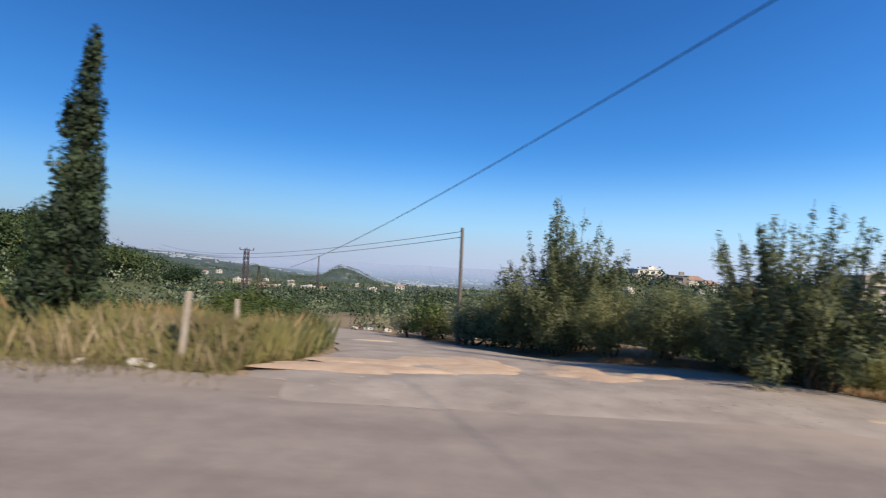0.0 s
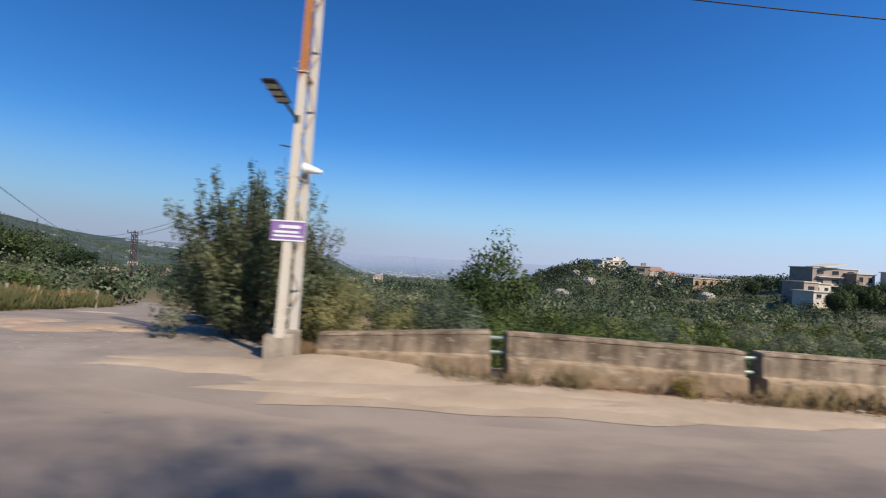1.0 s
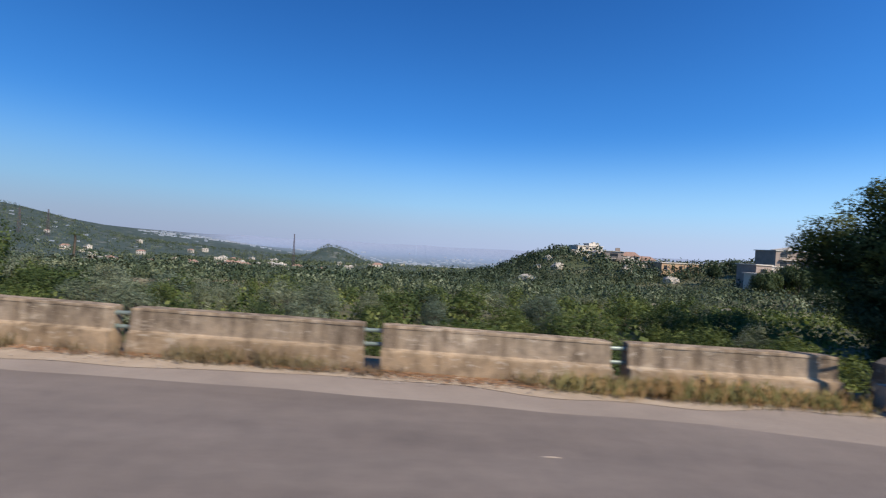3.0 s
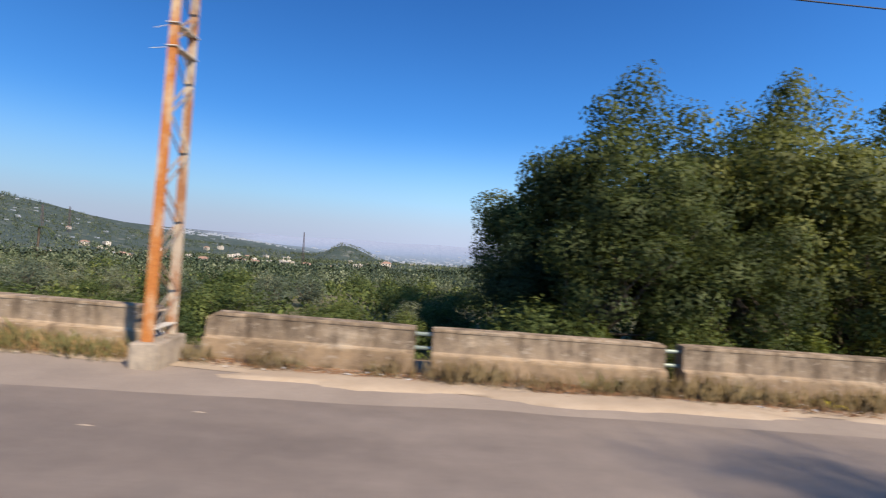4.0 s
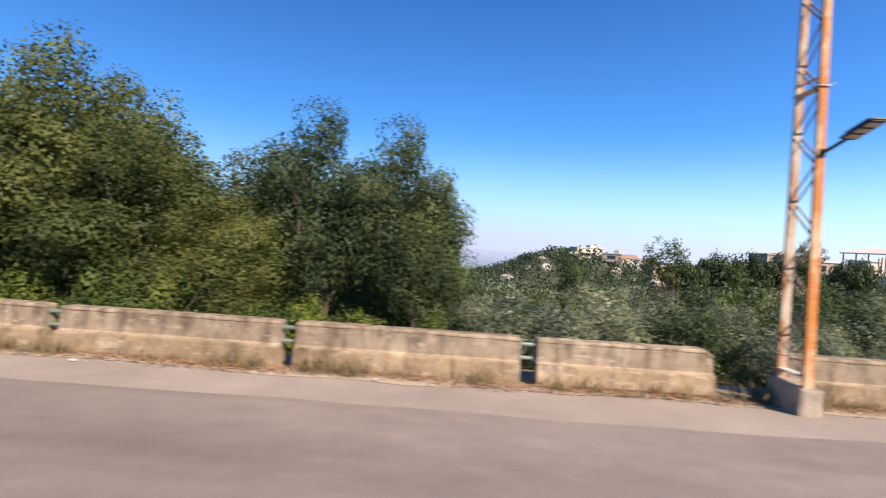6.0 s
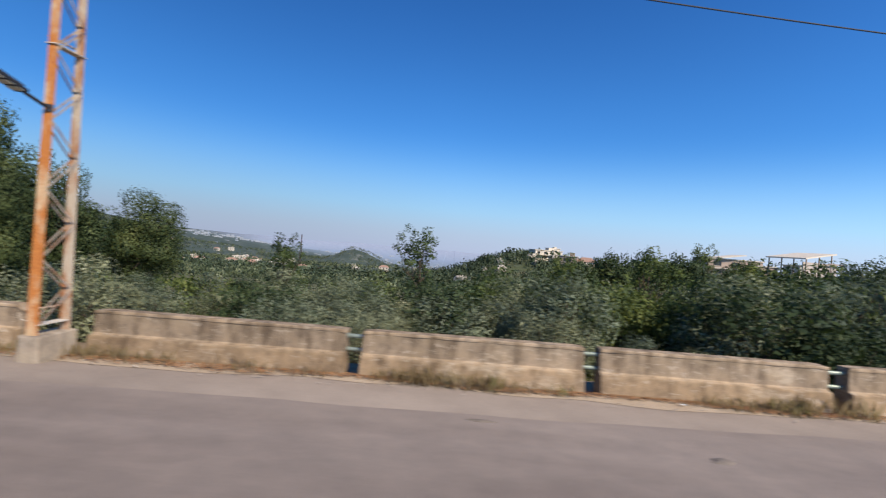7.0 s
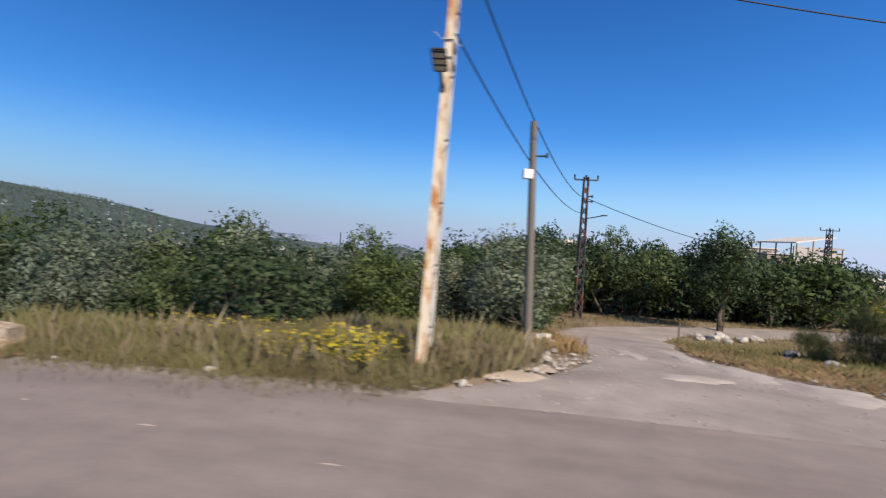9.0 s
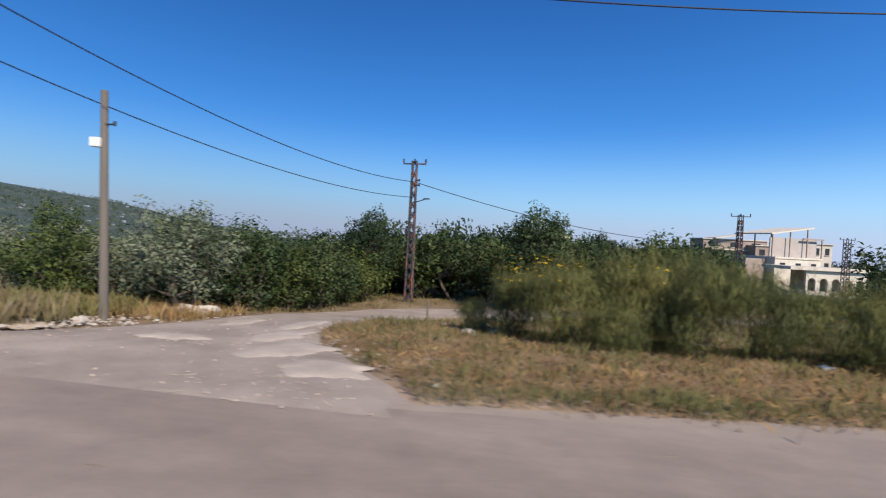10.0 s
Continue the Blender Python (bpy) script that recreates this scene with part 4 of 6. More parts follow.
bmesh.ops.create_cone(bm, cap_ends=True, segments=14, radius1=0.09, radius2=0.03, depth=0.3, matrix=pose(LEAN * 2.9 + 0.2, 0.3, 2.92, 0, 100, 0))
part("floodlight", bm, M_WHITE, pole, "white cone floodlight")
bm = rod(bmesh.new(), (LEAN * 3.2 - 0.09, 0.0, 3.2), (LEAN * 3.2 - 0.24, -0.05, 3.21), 0.012, seg=6)
part("bracket", bm, M_DARKM, pole, "short dark bracket")

pole, leg_at = lattice_pole(37.4, 3.5, 8.2, (M_POLE_RUST, M_POLE_BROWN, M_LACING), LEAN, (0.36, 0.76), 0.34, "orange rusted lattice pole on a concrete footing")
climbing_wires(pole, LEAN, (0.5, 4.2, 4.5), 2)
pole, leg_at = lattice_pole(66.75, 4.05, 8.2, (M_POLE_RUST, M_POLE_BROWN, M_LACING), LEAN_C, (0.3, 0.72), 0.36, "orange rusted lattice pole with a street lamp")
led_lamp(pole, (LEAN_C * 3.5 + 0.02, leg_at(3.5, False) - 0.03, 3.5), 0.9)
climbing_wires(pole, LEAN_C, (0.5, 4.4), 3)
pole, leg_at = lattice_pole(91.47, 5.68, 8.2, (M_POLE_D, M_POLE_GREY, M_LACING), LEAN, (0.36, 0.6), 0.05, "cream flaking lattice pole with a street lamp", 0.0, 0.12)
led_lamp(pole, (LEAN * 4.0 - 0.02, leg_at(4.2, False) - 0.03, 4.2), 0.86, 0.04)
climbing_wires(pole, LEAN, (4.65, 4.9), 4)


def wood_pole(x, y, top, r, label, lean=0.0, box_at=None):
    z0 = float(land_z(x, y)) - 0.1
    root = thing("wooden_pole", (x, y, z0), label, "utility pole")
    bm = rod(bmesh.new(), (0, 0, 0), (lean * (top - z0), 0, top - z0), r, r * 0.75, 12)
    part("shaft", bm, M_WOOD, root)
    if box_at:
        bm = box(bmesh.new(), (0.2, 0.16, 0.2), (lean * (box_at - z0) - 0.1, -0.1, box_at - z0), 10, 0, 0.02)
        part("junction_box", bm, M_WHITE, root, "white plastic junction box")
        bm = bmesh.new()
        for dx in (-1, 1):
            rod(bm, (0, 0, box_at - z0 + 0.4), (dx * 0.14, -0.04, box_at - z0 + 0.4), 0.02, seg=6)
            rod(bm, (dx * 0.14, -0.04, box_at - z0 + 0.36), (dx * 0.14, -0.04, box_at - z0 + 0.46), 0.028, seg=8)
        part("insulator_bracket", bm, M_DARKM, root, "dark bracket with two insulators")
    return root


wood_pole(93.2, 9.03, 3.99, 0.095, "grey wooden pole with a white junction box", -0.035, 2.87)
wood_pole(1.75, 20.75, 3.25, 0.09, "slim dark wooden pole in the scrub", -0.01)


def steel_tower(x, y, top, w0, w1, arm, label, lean=0.0, lamp=False):
    """Square lattice mast with a short cross-arm and insulators."""
    z0 = float(land_z(x, y)) - 0.1
    h = top - z0
    root = thing("lattice_tower", (x, y, z0), label, "pylon")

    def corner(i, z):
        w = w0 + (w1 - w0) * z / h
        return Vector(((1 if i in (0, 3) else -1) * w / 2 + lean * z, (1 if i < 2 else -1) * w / 2, z))

    for i in range(4):
        bm = beam(bmesh.new(), corner(i, 0), corner(i, h), max(0.06, 0.1 * w0), max(0.06, 0.1 * w0))
        part("corner_post", bm, M_TOWER, root)
    step, z = max(0.5, h / 14), 0.1
    joined = bmesh.new()
    while z + step < h:
        for i in range(4):
            for lo, hi in ((0, step), (step, 0)):
                bm = bmesh.new() if lamp else joined
                beam(bm, corner(i, z + lo), corner((i + 1) % 4, z + hi), 0.045, 0.03)
                if lamp:
                    part("lacing_strip", bm, M_TOWER, root)
        z += step
    if lamp:
        joined.free()
    else:
        tagged(part("lacing", joined, M_TOWER, root), kind="stuff")
    bm = box(bmesh.new(), (arm, 0.07, 0.07), (lean * h, 0, h - 0.15), 0)
    part("cross_arm", bm, M_TOWER, root)
    for dx in (-0.48, 0.0, 0.48):
        bm = rod(bmesh.new(), (lean * h + dx * arm, 0, h - 0.12), (lean * h + dx * arm, 0, h + 0.1), 0.035, 0.05, 8)
        part("insulator", bm, M_DARKM, root)
    if lamp:
        bm = rod(bmesh.new(), (lean * (h - 2.1), 0, h - 2.15), (lean * h + 0.75, -0.7, h - 2.0), 0.025, seg=6)
        box(bm, (0.3, 0.16, 0.05), (lean * h + 0.85, -0.78, h - 1.98), -20)
        part("street_lamp", bm, M_DARKM, root, "small dark street lamp")
        for dz in (1.0, 1.25):
            bm = bmesh.new()
            rod(bm, (0.1, -0.12, h - dz), (0.32, -0.2, h - dz), 0.03, seg=6)
            rod(bm, (0.32, -0.2, h - dz - 0.06), (0.32, -0.2, h - dz + 0.06), 0.05, seg=8)
            part("side_bracket", bm, M_DARKM, root, "side bracket with an insulator")
    return root


steel_tower(96.55, 24.0, 5.1, 0.36, 0.2, 1.2, "dark rusted lattice tower with a street lamp", 0.0, True)
steel_tower(121.1, 45.0, 4.6, 0.5, 0.3, 1.6, "dark lattice tower with a cross-arm")
steel_tower(-18.7, 51.8, 2.2, 0.5, 0.4, 1.5, "slim dark lattice tower in the scrub")
steel_tower(140.0, 62.0, 3.6, 0.6, 0.5, 1.6, "dark lattice tower by the village")
steel_tower(-142.8, 670, 4.5, 3.0, 0.8, 3.0, "tall thin lattice mast far down the valley")
steel_tower(-791, 1096, 32.0, 5.0, 1.6, 14.0, "tall power pylon far off on the slope")
steel_tower(-830, 1068, 32.0, 5.0, 1.6, 14.0, "tall power pylon far off on the slope")


def cable(p0, p1, sag, r, label, n=40):
    """A hanging cable as a thin tube."""
    cu = bpy.data.curves.new("cable", "CURVE")
    cu.dimensions, cu.bevel_depth, cu.bevel_resolution = "3D", r, 2
    sp = cu.splines.new("POLY")
    sp.points.add(n)
    for i in range(n + 1):
        t = i / n
        p = Vector(p0).lerp(Vector(p1), t)
        sp.points[i].co = (p.x, p.y, p.z - 4 * sag * t * (1 - t), 1)
    cu.materials.append(M_BLACK)
    return tagged(new("cable", cu), label, "cable", "overhead cables")


cable((87.22, -11.97, 12.61), (96.5, 23.9, 4.03), 2.88, 0.016, "thick black overhead cable crossing the road")
cable((91.65, 5.9, 4.45), (96.5, 23.9, 3.24), 0.65, 0.014, "thin black overhead cable between poles")
cable((96.6, 24.0, 4.03), (121.0, 45.0, 2.2), 1.0, 0.02, "black overhead cable running to the village")
cable((8.64, -8, 6.82), (-7.01, 25.84, 1.02), 0.66, 0.0085, "thick black overhead cable crossing the road")
for p0, p1, sag in [((8.3, 7.62, 6.7), (37.6, 3.84, 5.99), 0.8), ((37.6, 4.62, 5.85), (66.9, 4.98, 5.74), 0.47), ((66.9, 4.37, 5.85), (91.7, 6.07, 5.3), 0.34), ((91.7, 6.75, 6.24), (118, 8.69, 5.5), 1.04)]:
    cable(p0, p1, sag, 0.012, "black overhead cable along the road")
cable((1.75, 20.75, 3.1), (-40, 75, 2.4), 1.2, 0.012, "thin cable from the wooden pole")
cable((1.75, 20.75, 2.85), (-40, 74, 1.9), 1.2, 0.012, "thin cable from the wooden pole")


# ---- plants ----
def quads(c, size, rng, up=0.3, out=None, slim=0.5, droop=0.0):
    """Small folded leaf blades at the places c; returns corners and faces."""
    n = len(c)
    nor = rng.normal(size=(n, 3))
    nor[:, 2] += up
    if out is not None:
        nor += out * 1.9
    nor /= np.linalg.norm(nor, axis=1, keepdims=True) + 1e-9
    u = np.cross(nor, rng.normal(size=(n, 3)))
    u[:, 2] -= droop
    u /= np.linalg.norm(u, axis=1, keepdims=True) + 1e-9
    v = np.cross(nor, u)
    s = (size * rng.uniform(0.6, 1.3, n))[:, None]
    fold = nor * s * 0.18
    V = np.stack([c - u * s, c + v * s * slim + fold, c + u * s, c - v * s * slim + fold], 1).reshape(-1, 3)
    F = np.arange(4 * n).reshape(n, 4)[:, ::-1]
    if out is None:
        return V, F
    soft = out * 1.0 + nor * 0.28
    soft[:, 2] += 0.25
    soft /= np.linalg.norm(soft, axis=1, keepdims=True) + 1e-9
    return V, F, np.repeat(soft, 4, axis=0)


def clump_leaves(clumps, leaf, rng, per, slim=0.5, up=0.3, droop=0.0, inner=0.35):
    """Leaves spread through ellipsoid clumps (centre, radius), mostly near their outer side."""
    C, O = [], []
    for (cx, cy, cz, r, rz) in clumps:
        n = max(6, int(per * r * r))
        d = rng.normal(size=(n, 3))
        d /= np.linalg.norm(d, axis=1, keepdims=True)
        rad = np.where(rng.random(n) < inner, rng.random(n) ** 0.5, rng.uniform(0.7, 1.0, n))
        lump = 1 + 0.16 * np.sin(d[:, 0] * 5 + cx * 3) * np.sin(d[:, 1] * 5 + cy * 3) + 0.1 * np.sin(d[:, 2] * 7 + cz)
        C.append(np.stack([cx + d[:, 0] * r * rad * lump, cy + d[:, 1] * r * rad * lump, cz + d[:, 2] * rz * rad * lump], 1))
        O.append(d)
    return quads(np.concatenate(C), leaf, rng, up, np.concatenate(O), slim, droop)


def leaf_mesh(name, V, F, N):
    """Leaves whose normals follow the clump's roundness, so that crowns shade softly."""
    me = raw_mesh(name, V, F, True)
    me.normals_split_custom_set_from_vertices(N.astype(np.float32))
    return me


def tube(V, F, a, b, r0, r1, seg=6):
    a, b = np.asarray(a, float), np.asarray(b, float)
    d = (b - a) / (np.linalg.norm(b - a) + 1e-9)
    s = np.cross(d, (0.3, 0.9, 0.2))
    s /= np.linalg.norm(s)
    t = np.cross(d, s)
    k = len(V)
    for p, r in ((a, r0), (b, r1)):
        for i in range(seg):
            w = 2 * math.pi * i / seg
            V.append(p + (s * math.cos(w) + t * math.sin(w)) * r)
    for i in range(seg):
        j = (i + 1) % seg
        F.append((k + i, k + j, k + seg + j, k + seg + i))


def limb(V, F, a, b, r0, r1, rng, bend=0.12, steps=4):
    """A crooked tapering limb."""
    a, b = np.asarray(a, float), np.asarray(b, float)
    L = np.linalg.norm(b - a)
    prev, pr = a, r0
    for i in range(1, steps + 1):
        f = i / steps
        p = a + (b - a) * f + rng.normal(size=3) * bend * L * 0.25 * math.sin(math.pi * f)
        q = r0 + (r1 - r0) * f
        tube(V, F, prev, p, pr, q)
        prev, pr = p, q


def make_plant(name, seed, crown_w, crown_h, lift, n_clumps, per, leaf, m_leaf, label, category, group="", slim=0.5, clump_r=(0.24, 0.42), trunks=1, trunk_r=0.12, up=0.3, droop=0.0, tip=0.0, sparse=0.0, inner=0.35, shoots=0.35):
    """A tree or bush standing at the origin: a trunk with limbs and a crown of leaf clumps of uneven outline."""
    rng = np.random.default_rng(seed)
    root = new(name)
    tagged(root, label, category, group)
    clumps = []
    for i in range(n_clumps):
        d = rng.normal(size=3)
        d /= np.linalg.norm(d)
        d[2] = d[2] * 0.9 + 0.1
        rad = rng.uniform(0.35, 1.0) ** 0.6
        z = lift + crown_h / 2 + d[2] * rad * crown_h / 2 * 0.88
        f = (z - lift) / crown_h
        taper = 1 - tip * f
        r = rng.uniform(*clump_r) * crown_w / 2 * (1 - 0.5 * sparse * rng.random())
        clumps.append((d[0] * rad * (crown_w / 2) * 0.8 * taper, d[1] * rad * (crown_w / 2) * 0.8 * taper, z, r, r * rng.uniform(0.7, 1.05)))
    for i in range(int(n_clumps * shoots)):
        a, q = rng.uniform(0, 6.28), rng.uniform(0.1, 0.95)
        z = lift + crown_h * (0.5 + 0.5 * math.sqrt(1 - q * q) * (1 - 0.3 * tip)) + rng.uniform(-0.07, 0.06) * crown_h
        r = rng.uniform(0.07, 0.14) * crown_w
        clumps.append((math.cos(a) * q * crown_w / 2 * 0.9, math.sin(a) * q * crown_w / 2 * 0.9, z, r, r * rng.uniform(0.9, 1.6)))
    V, F = [], []
    fork = lift + crown_h * 0.12
    for k in range(trunks):
        foot = np.array([rng.normal() * 0.12 * (trunks > 1), rng.normal() * 0.12 * (trunks > 1), -0.25])
        top = np.array([rng.normal() * 0.1 * crown_w, rng.normal() * 0.1 * crown_w, max(fork, 0.3)])
        limb(V, F, foot, top, trunk_r * 1.2, trunk_r * 0.75, rng)
        for c in clumps[k::trunks][: max(5, 22 // trunks)]:
            limb(V, F, top, c[:3], trunk_r * 0.5, trunk_r * 0.09, rng, 0.25)
    me = raw_mesh(name + "_trunk", np.array(V), np.array(F), True)
    part("trunk", me, M_BARK, root)
    part("crown", leaf_mesh(name + "_crown", *clump_leaves(clumps, leaf, rng, per, slim, up, droop, inner)), m_leaf, root)
    return root


def stand(ob, x, y, sx=1.0, sz=None, turn=0.0, sink=0.05, first=False):
    """Plants ob, or a copy of it, at a place on the land."""
    sz = sx if sz is None else sz
    m = pose(x, y, float(land_z(x, y)) - sink, 0, 0, turn) @ Matrix.Diagonal((sx, sx, sz, 1))
    if first:
        ob.matrix_world = m
        return ob
    return copy_thing(ob, m)


def planted(ob, spots, seed):
    """First spot takes the plant itself, the others copies: (x, y, top height, width factor)."""
    rng = random.Random(seed)
    for i, (x, y, sx, sz) in enumerate(spots):
        stand(ob, x, y, sx, sz, rng.uniform(0, 360), 0.06, i == 0) if i else None
    x, y, sx, sz = spots[0]
    stand(ob, x, y, sx, sz, rng.uniform(0, 360), 0.06, True)


# big evergreen trees behind the parapet
oak = make_plant("broadleaf_tree", 3, 5.6, 5.6, 1.2, 56, 1000, 0.056, M_CAROB, "tall dense green broadleaf tree behind the parapet", "tree", "trees behind the parapet", slim=0.55, clump_r=(0.2, 0.38), trunk_r=0.17, inner=0.3, shoots=0.16)
oak2 = make_plant("broadleaf_tree", 8, 5.0, 5.4, 0.7, 52, 1000, 0.054, M_CAROB, "dense olive-green broadleaf tree behind the parapet", "tree", "trees behind the parapet", slim=0.5, clump_r=(0.2, 0.38), trunk_r=0.15, trunks=2, inner=0.3, shoots=0.16)
dark = make_plant("evergreen_tree", 12, 4.4, 4.6, 0.7, 52, 1000, 0.056, M_DARKLEAF, "dark evergreen tree with upright tufts", "tree", "trees behind the parapet", slim=0.45, trunk_r=0.14, trunks=2, up=0.8, inner=0.35, clump_r=(0.26, 0.42), shoots=0.08)
planted(oak, [(48.9, 8.6, 1.0, 1.03), (46.0, 9.4, 1.1, 1.02), (52.3, 8.4, 1.0, 1.01), (56.0, 10.6, 0.9, 0.76), (50.6, 11.5, 1.1, 1.03), (44.4, 11.0, 0.9, 0.82)], 5)
planted(oak2, [(45.3, 7.2, 0.86, 0.8), (50.6, 7.3, 0.78, 0.76), (54.3, 7.9, 0.93, 0.86), (47.4, 7.2, 0.7, 0.66), (56.6, 7.6, 0.7, 0.6)], 6)
planted(dark, [(58.1, 9.2, 0.82, 1.2), (60.2, 9.2, 0.74, 1.14), (61.0, 8.5, 0.56, 0.92), (43.6, 9.4, 0.72, 0.7), (59.9, 16.4, 0.8, 0.86), (58.6, 14.0, 0.8, 0.95)], 7)
vine = make_plant("leafy_shrub", 21, 2.2, 2.2, 0.05, 30, 800, 0.06, M_VINE, "bright green leafy shrub climbing beside the parapet", "shrub", "bright shrubs", slim=0.7, trunk_r=0.03, trunks=3)
planted(vine, [(59.0, 6.4, 0.5, 0.55), (57.9, 6.5, 0.42, 0.5), (60.2, 6.3, 0.6, 0.42), (55.2, 6.6, 0.5, 0.7), (48.4, 6.1, 0.4, 0.5), (56.1, 6.7, 0.6, 0.8), (53.0, 6.7, 0.7, 0.7), (54.6, 6.9, 0.7, 1.1), (61.5, 6.6, 0.45, 0.5), (44.3, 6.2, 0.35, 0.45), (51.4, 7.9, 0.6, 2.3)], 8)

# olives and scrub
# kind: seed, crown width, crown height, lift, clumps, leaves, leaf size, leaf, label, category, group, shape
KINDS = {
    "olive": ("olive_tree", 31, 3.0, 2.7, 0.35, 40, 480, 0.066, M_OLIVE, "grey-green olive tree in the scrub below the road", "olive tree", "olive trees", dict(slim=0.38, trunk_r=0.09, trunks=2, inner=0.4, up=0.5, shoots=0.2)),
    "olive2": ("olive_tree", 37, 3.4, 2.6, 0.25, 44, 460, 0.068, M_OLIVE, "wide silvery olive tree in the scrub below the road", "olive tree", "olive trees", dict(slim=0.38, trunk_r=0.1, trunks=3, inner=0.4, up=0.5, shoots=0.15)),
    "scrub": ("scrub_bush", 41, 2.6, 2.2, 0.05, 38, 480, 0.062, M_SCRUB, "dense green scrub bush below the road", "bush", "scrub bushes", dict(slim=0.5, trunk_r=0.05, trunks=4, inner=0.35, shoots=0.2)),
    "scrub2": ("scrub_bush", 43, 3.2, 1.9, 0.0, 40, 420, 0.064, M_SCRUB, "broad green thicket below the road", "bush", "scrub bushes", dict(slim=0.45, trunk_r=0.05, trunks=4, inner=0.35, shoots=0.2)),
    "mastic": ("dark_bush", 47, 2.6, 2.4, 0.05, 40, 460, 0.062, M_DARKLEAF, "dark green rounded bush below the road", "bush", "dark bushes", dict(slim=0.5, trunk_r=0.06, trunks=3, inner=0.35, shoots=0.2)),
}


def bush_kind(kind, far):
    """The near plants carry fine leaves, those farther down the slope fewer and coarser ones."""
    name, seed, w, h, lift, n, per, leaf, mat, label, cat, group, shape = KINDS[kind]
    return make_plant(name, seed, w, h, lift, n, per * (0.34 if far else 1.1), leaf * (1.45 if far else 0.9), mat, label, cat, group, **shape)


slender = make_plant("slender_tree", 53, 1.7, 2.6, 0.9, 34, 1100, 0.05, M_SCRUB, "slender young tree with an open airy crown", "tree", "slender trees", slim=0.5, trunk_r=0.05, sparse=0.7, inner=0.5)

rng0 = random.Random(77)
SPOTS = {"olive": [], "olive2": [], "scrub": [], "scrub2": [], "mastic": []}


def fill(x0, x1, y0, y1, n, weights, h0, h1, low=None):
    """Scatters bushes of the given kinds, keeping a distance between them; low names a sector of stunted growth."""
    done = []
    tries = 0
    while len(done) < n and tries < n * 30:
        tries += 1
        x, y = rng0.uniform(x0, x1), rng0.uniform(y0, y1)
        if y < wall_y(x) + 1.5 or in_track(x, y) > 0.02 or any((x - a) ** 2 + (y - b) ** 2 < 1.6 ** 2 for a, b in done):
            continue
        done.append((x, y))
        h = rng0.uniform(h0, h1)
        if low and low[0] < math.degrees(math.atan2(x - 102, y)) < low[1]:
                h *= 0.3
        kind = rng0.choices(list(weights), list(weights.values()))[0]
        ref = {"olive": 3.0, "olive2": 2.8, "scrub": 2.2, "scrub2": 1.9, "mastic": 2.4}[kind]
        s = h / ref
        SPOTS[kind].append((x, y, s * rng0.uniform(1.0, 1.4), s))


fill(10.5, 41, 7.4, 10.5, 17, {"olive": 1, "scrub": 3, "scrub2": 3}, 0.8, 1.35)
fill(12, 42, 10.5, 18, 46, {"olive": 3, "olive2": 3, "scrub": 3, "scrub2": 2, "mastic": 0.7}, 0.9, 1.5)
fill(-2, 14, 18, 34, 16, {"olive": 3, "olive2": 3, "scrub": 3, "mastic": 1}, 1.3, 2.0)
fill(14, 48, 18, 34, 50, {"olive": 3, "olive2": 3, "scrub": 3, "mastic": 1}, 0.9, 1.5)
fill(43, 62, 6.2, 8.0, 16, {"scrub": 2, "scrub2": 3, "mastic": 1}, 0.9, 1.4)
fill(43, 62, 8.5, 14, 16, {"scrub": 2, "scrub2": 2, "mastic": 2}, 1.2, 1.9)
fill(62, 72, 7.0, 14, 15, {"olive": 4, "olive2": 4, "mastic": 0.7}, 1.3, 2.2)
fill(69, 79, 7.4, 10.5, 8, {"olive": 4, "olive2": 4}, 1.1, 2.2)
fill(79, 88, 7.8, 10.5, 8, {"olive": 2, "olive2": 1, "scrub": 2, "mastic": 2}, 1.7, 2.8)
fill(70, 80, 10.5, 16, 11, {"olive": 3, "olive2": 2, "scrub": 3, "mastic": 2}, 1.8, 2.6)
fill(80, 87, 10.5, 16, 10, {"olive": 3, "olive2": 2, "scrub": 2, "mastic": 2}, 2.3, 3.1)
fill(60, 74, 16, 32, 14, {"olive": 3, "olive2": 2, "scrub": 2, "mastic": 2}, 1.0, 1.8)
fill(74, 95, 16, 32, 22, {"olive": 2, "scrub": 3, "mastic": 2}, 2.0, 2.9)
fill(86.5, 93.2, 11.2, 17, 18, {"scrub": 3, "mastic": 2, "olive2": 2}, 2.0, 2.8)
fill(89, 94.2, 17, 24, 10, {"scrub": 3, "mastic": 2}, 2.2, 3.0)
fill(93, 114, 26.5, 34, 30, {"scrub": 2, "mastic": 3}, 3.0, 3.8)
fill(-1, 9, 19, 30, 16, {"scrub": 2, "olive": 2, "olive2": 1}, 1.3, 2.0)
fill(9.5, 15, 8.4, 15, 10, {"scrub": 2, "scrub2": 2, "olive": 1}, 0.9, 1.4)
fill(106, 130, 27.5, 36, 24, {"scrub": 2, "mastic": 3, "olive": 1}, 1.8, 2.6, (24.0, 35.0))
fill(-30, -3, 11, 34, 34, {"scrub": 3, "olive": 1, "scrub2": 2}, 0.9, 1.6)
SPOTS["olive2"] += [(82.7, 9.3, 1.1, 1.12), (79.6, 9.6, 0.95, 0.85), (75.2, 9.8, 1.0, 0.92)]
SPOTS["scrub"] += [(128, 119, 1.8, 1.7), (133, 121, 2.0, 1.6), (138.5, 122, 1.9, 2.0), (144, 124, 2.0, 1.7), (149, 126, 1.8, 2.0), (123.5, 116, 1.8, 1.4), (155, 130, 1.8, 1.5)]
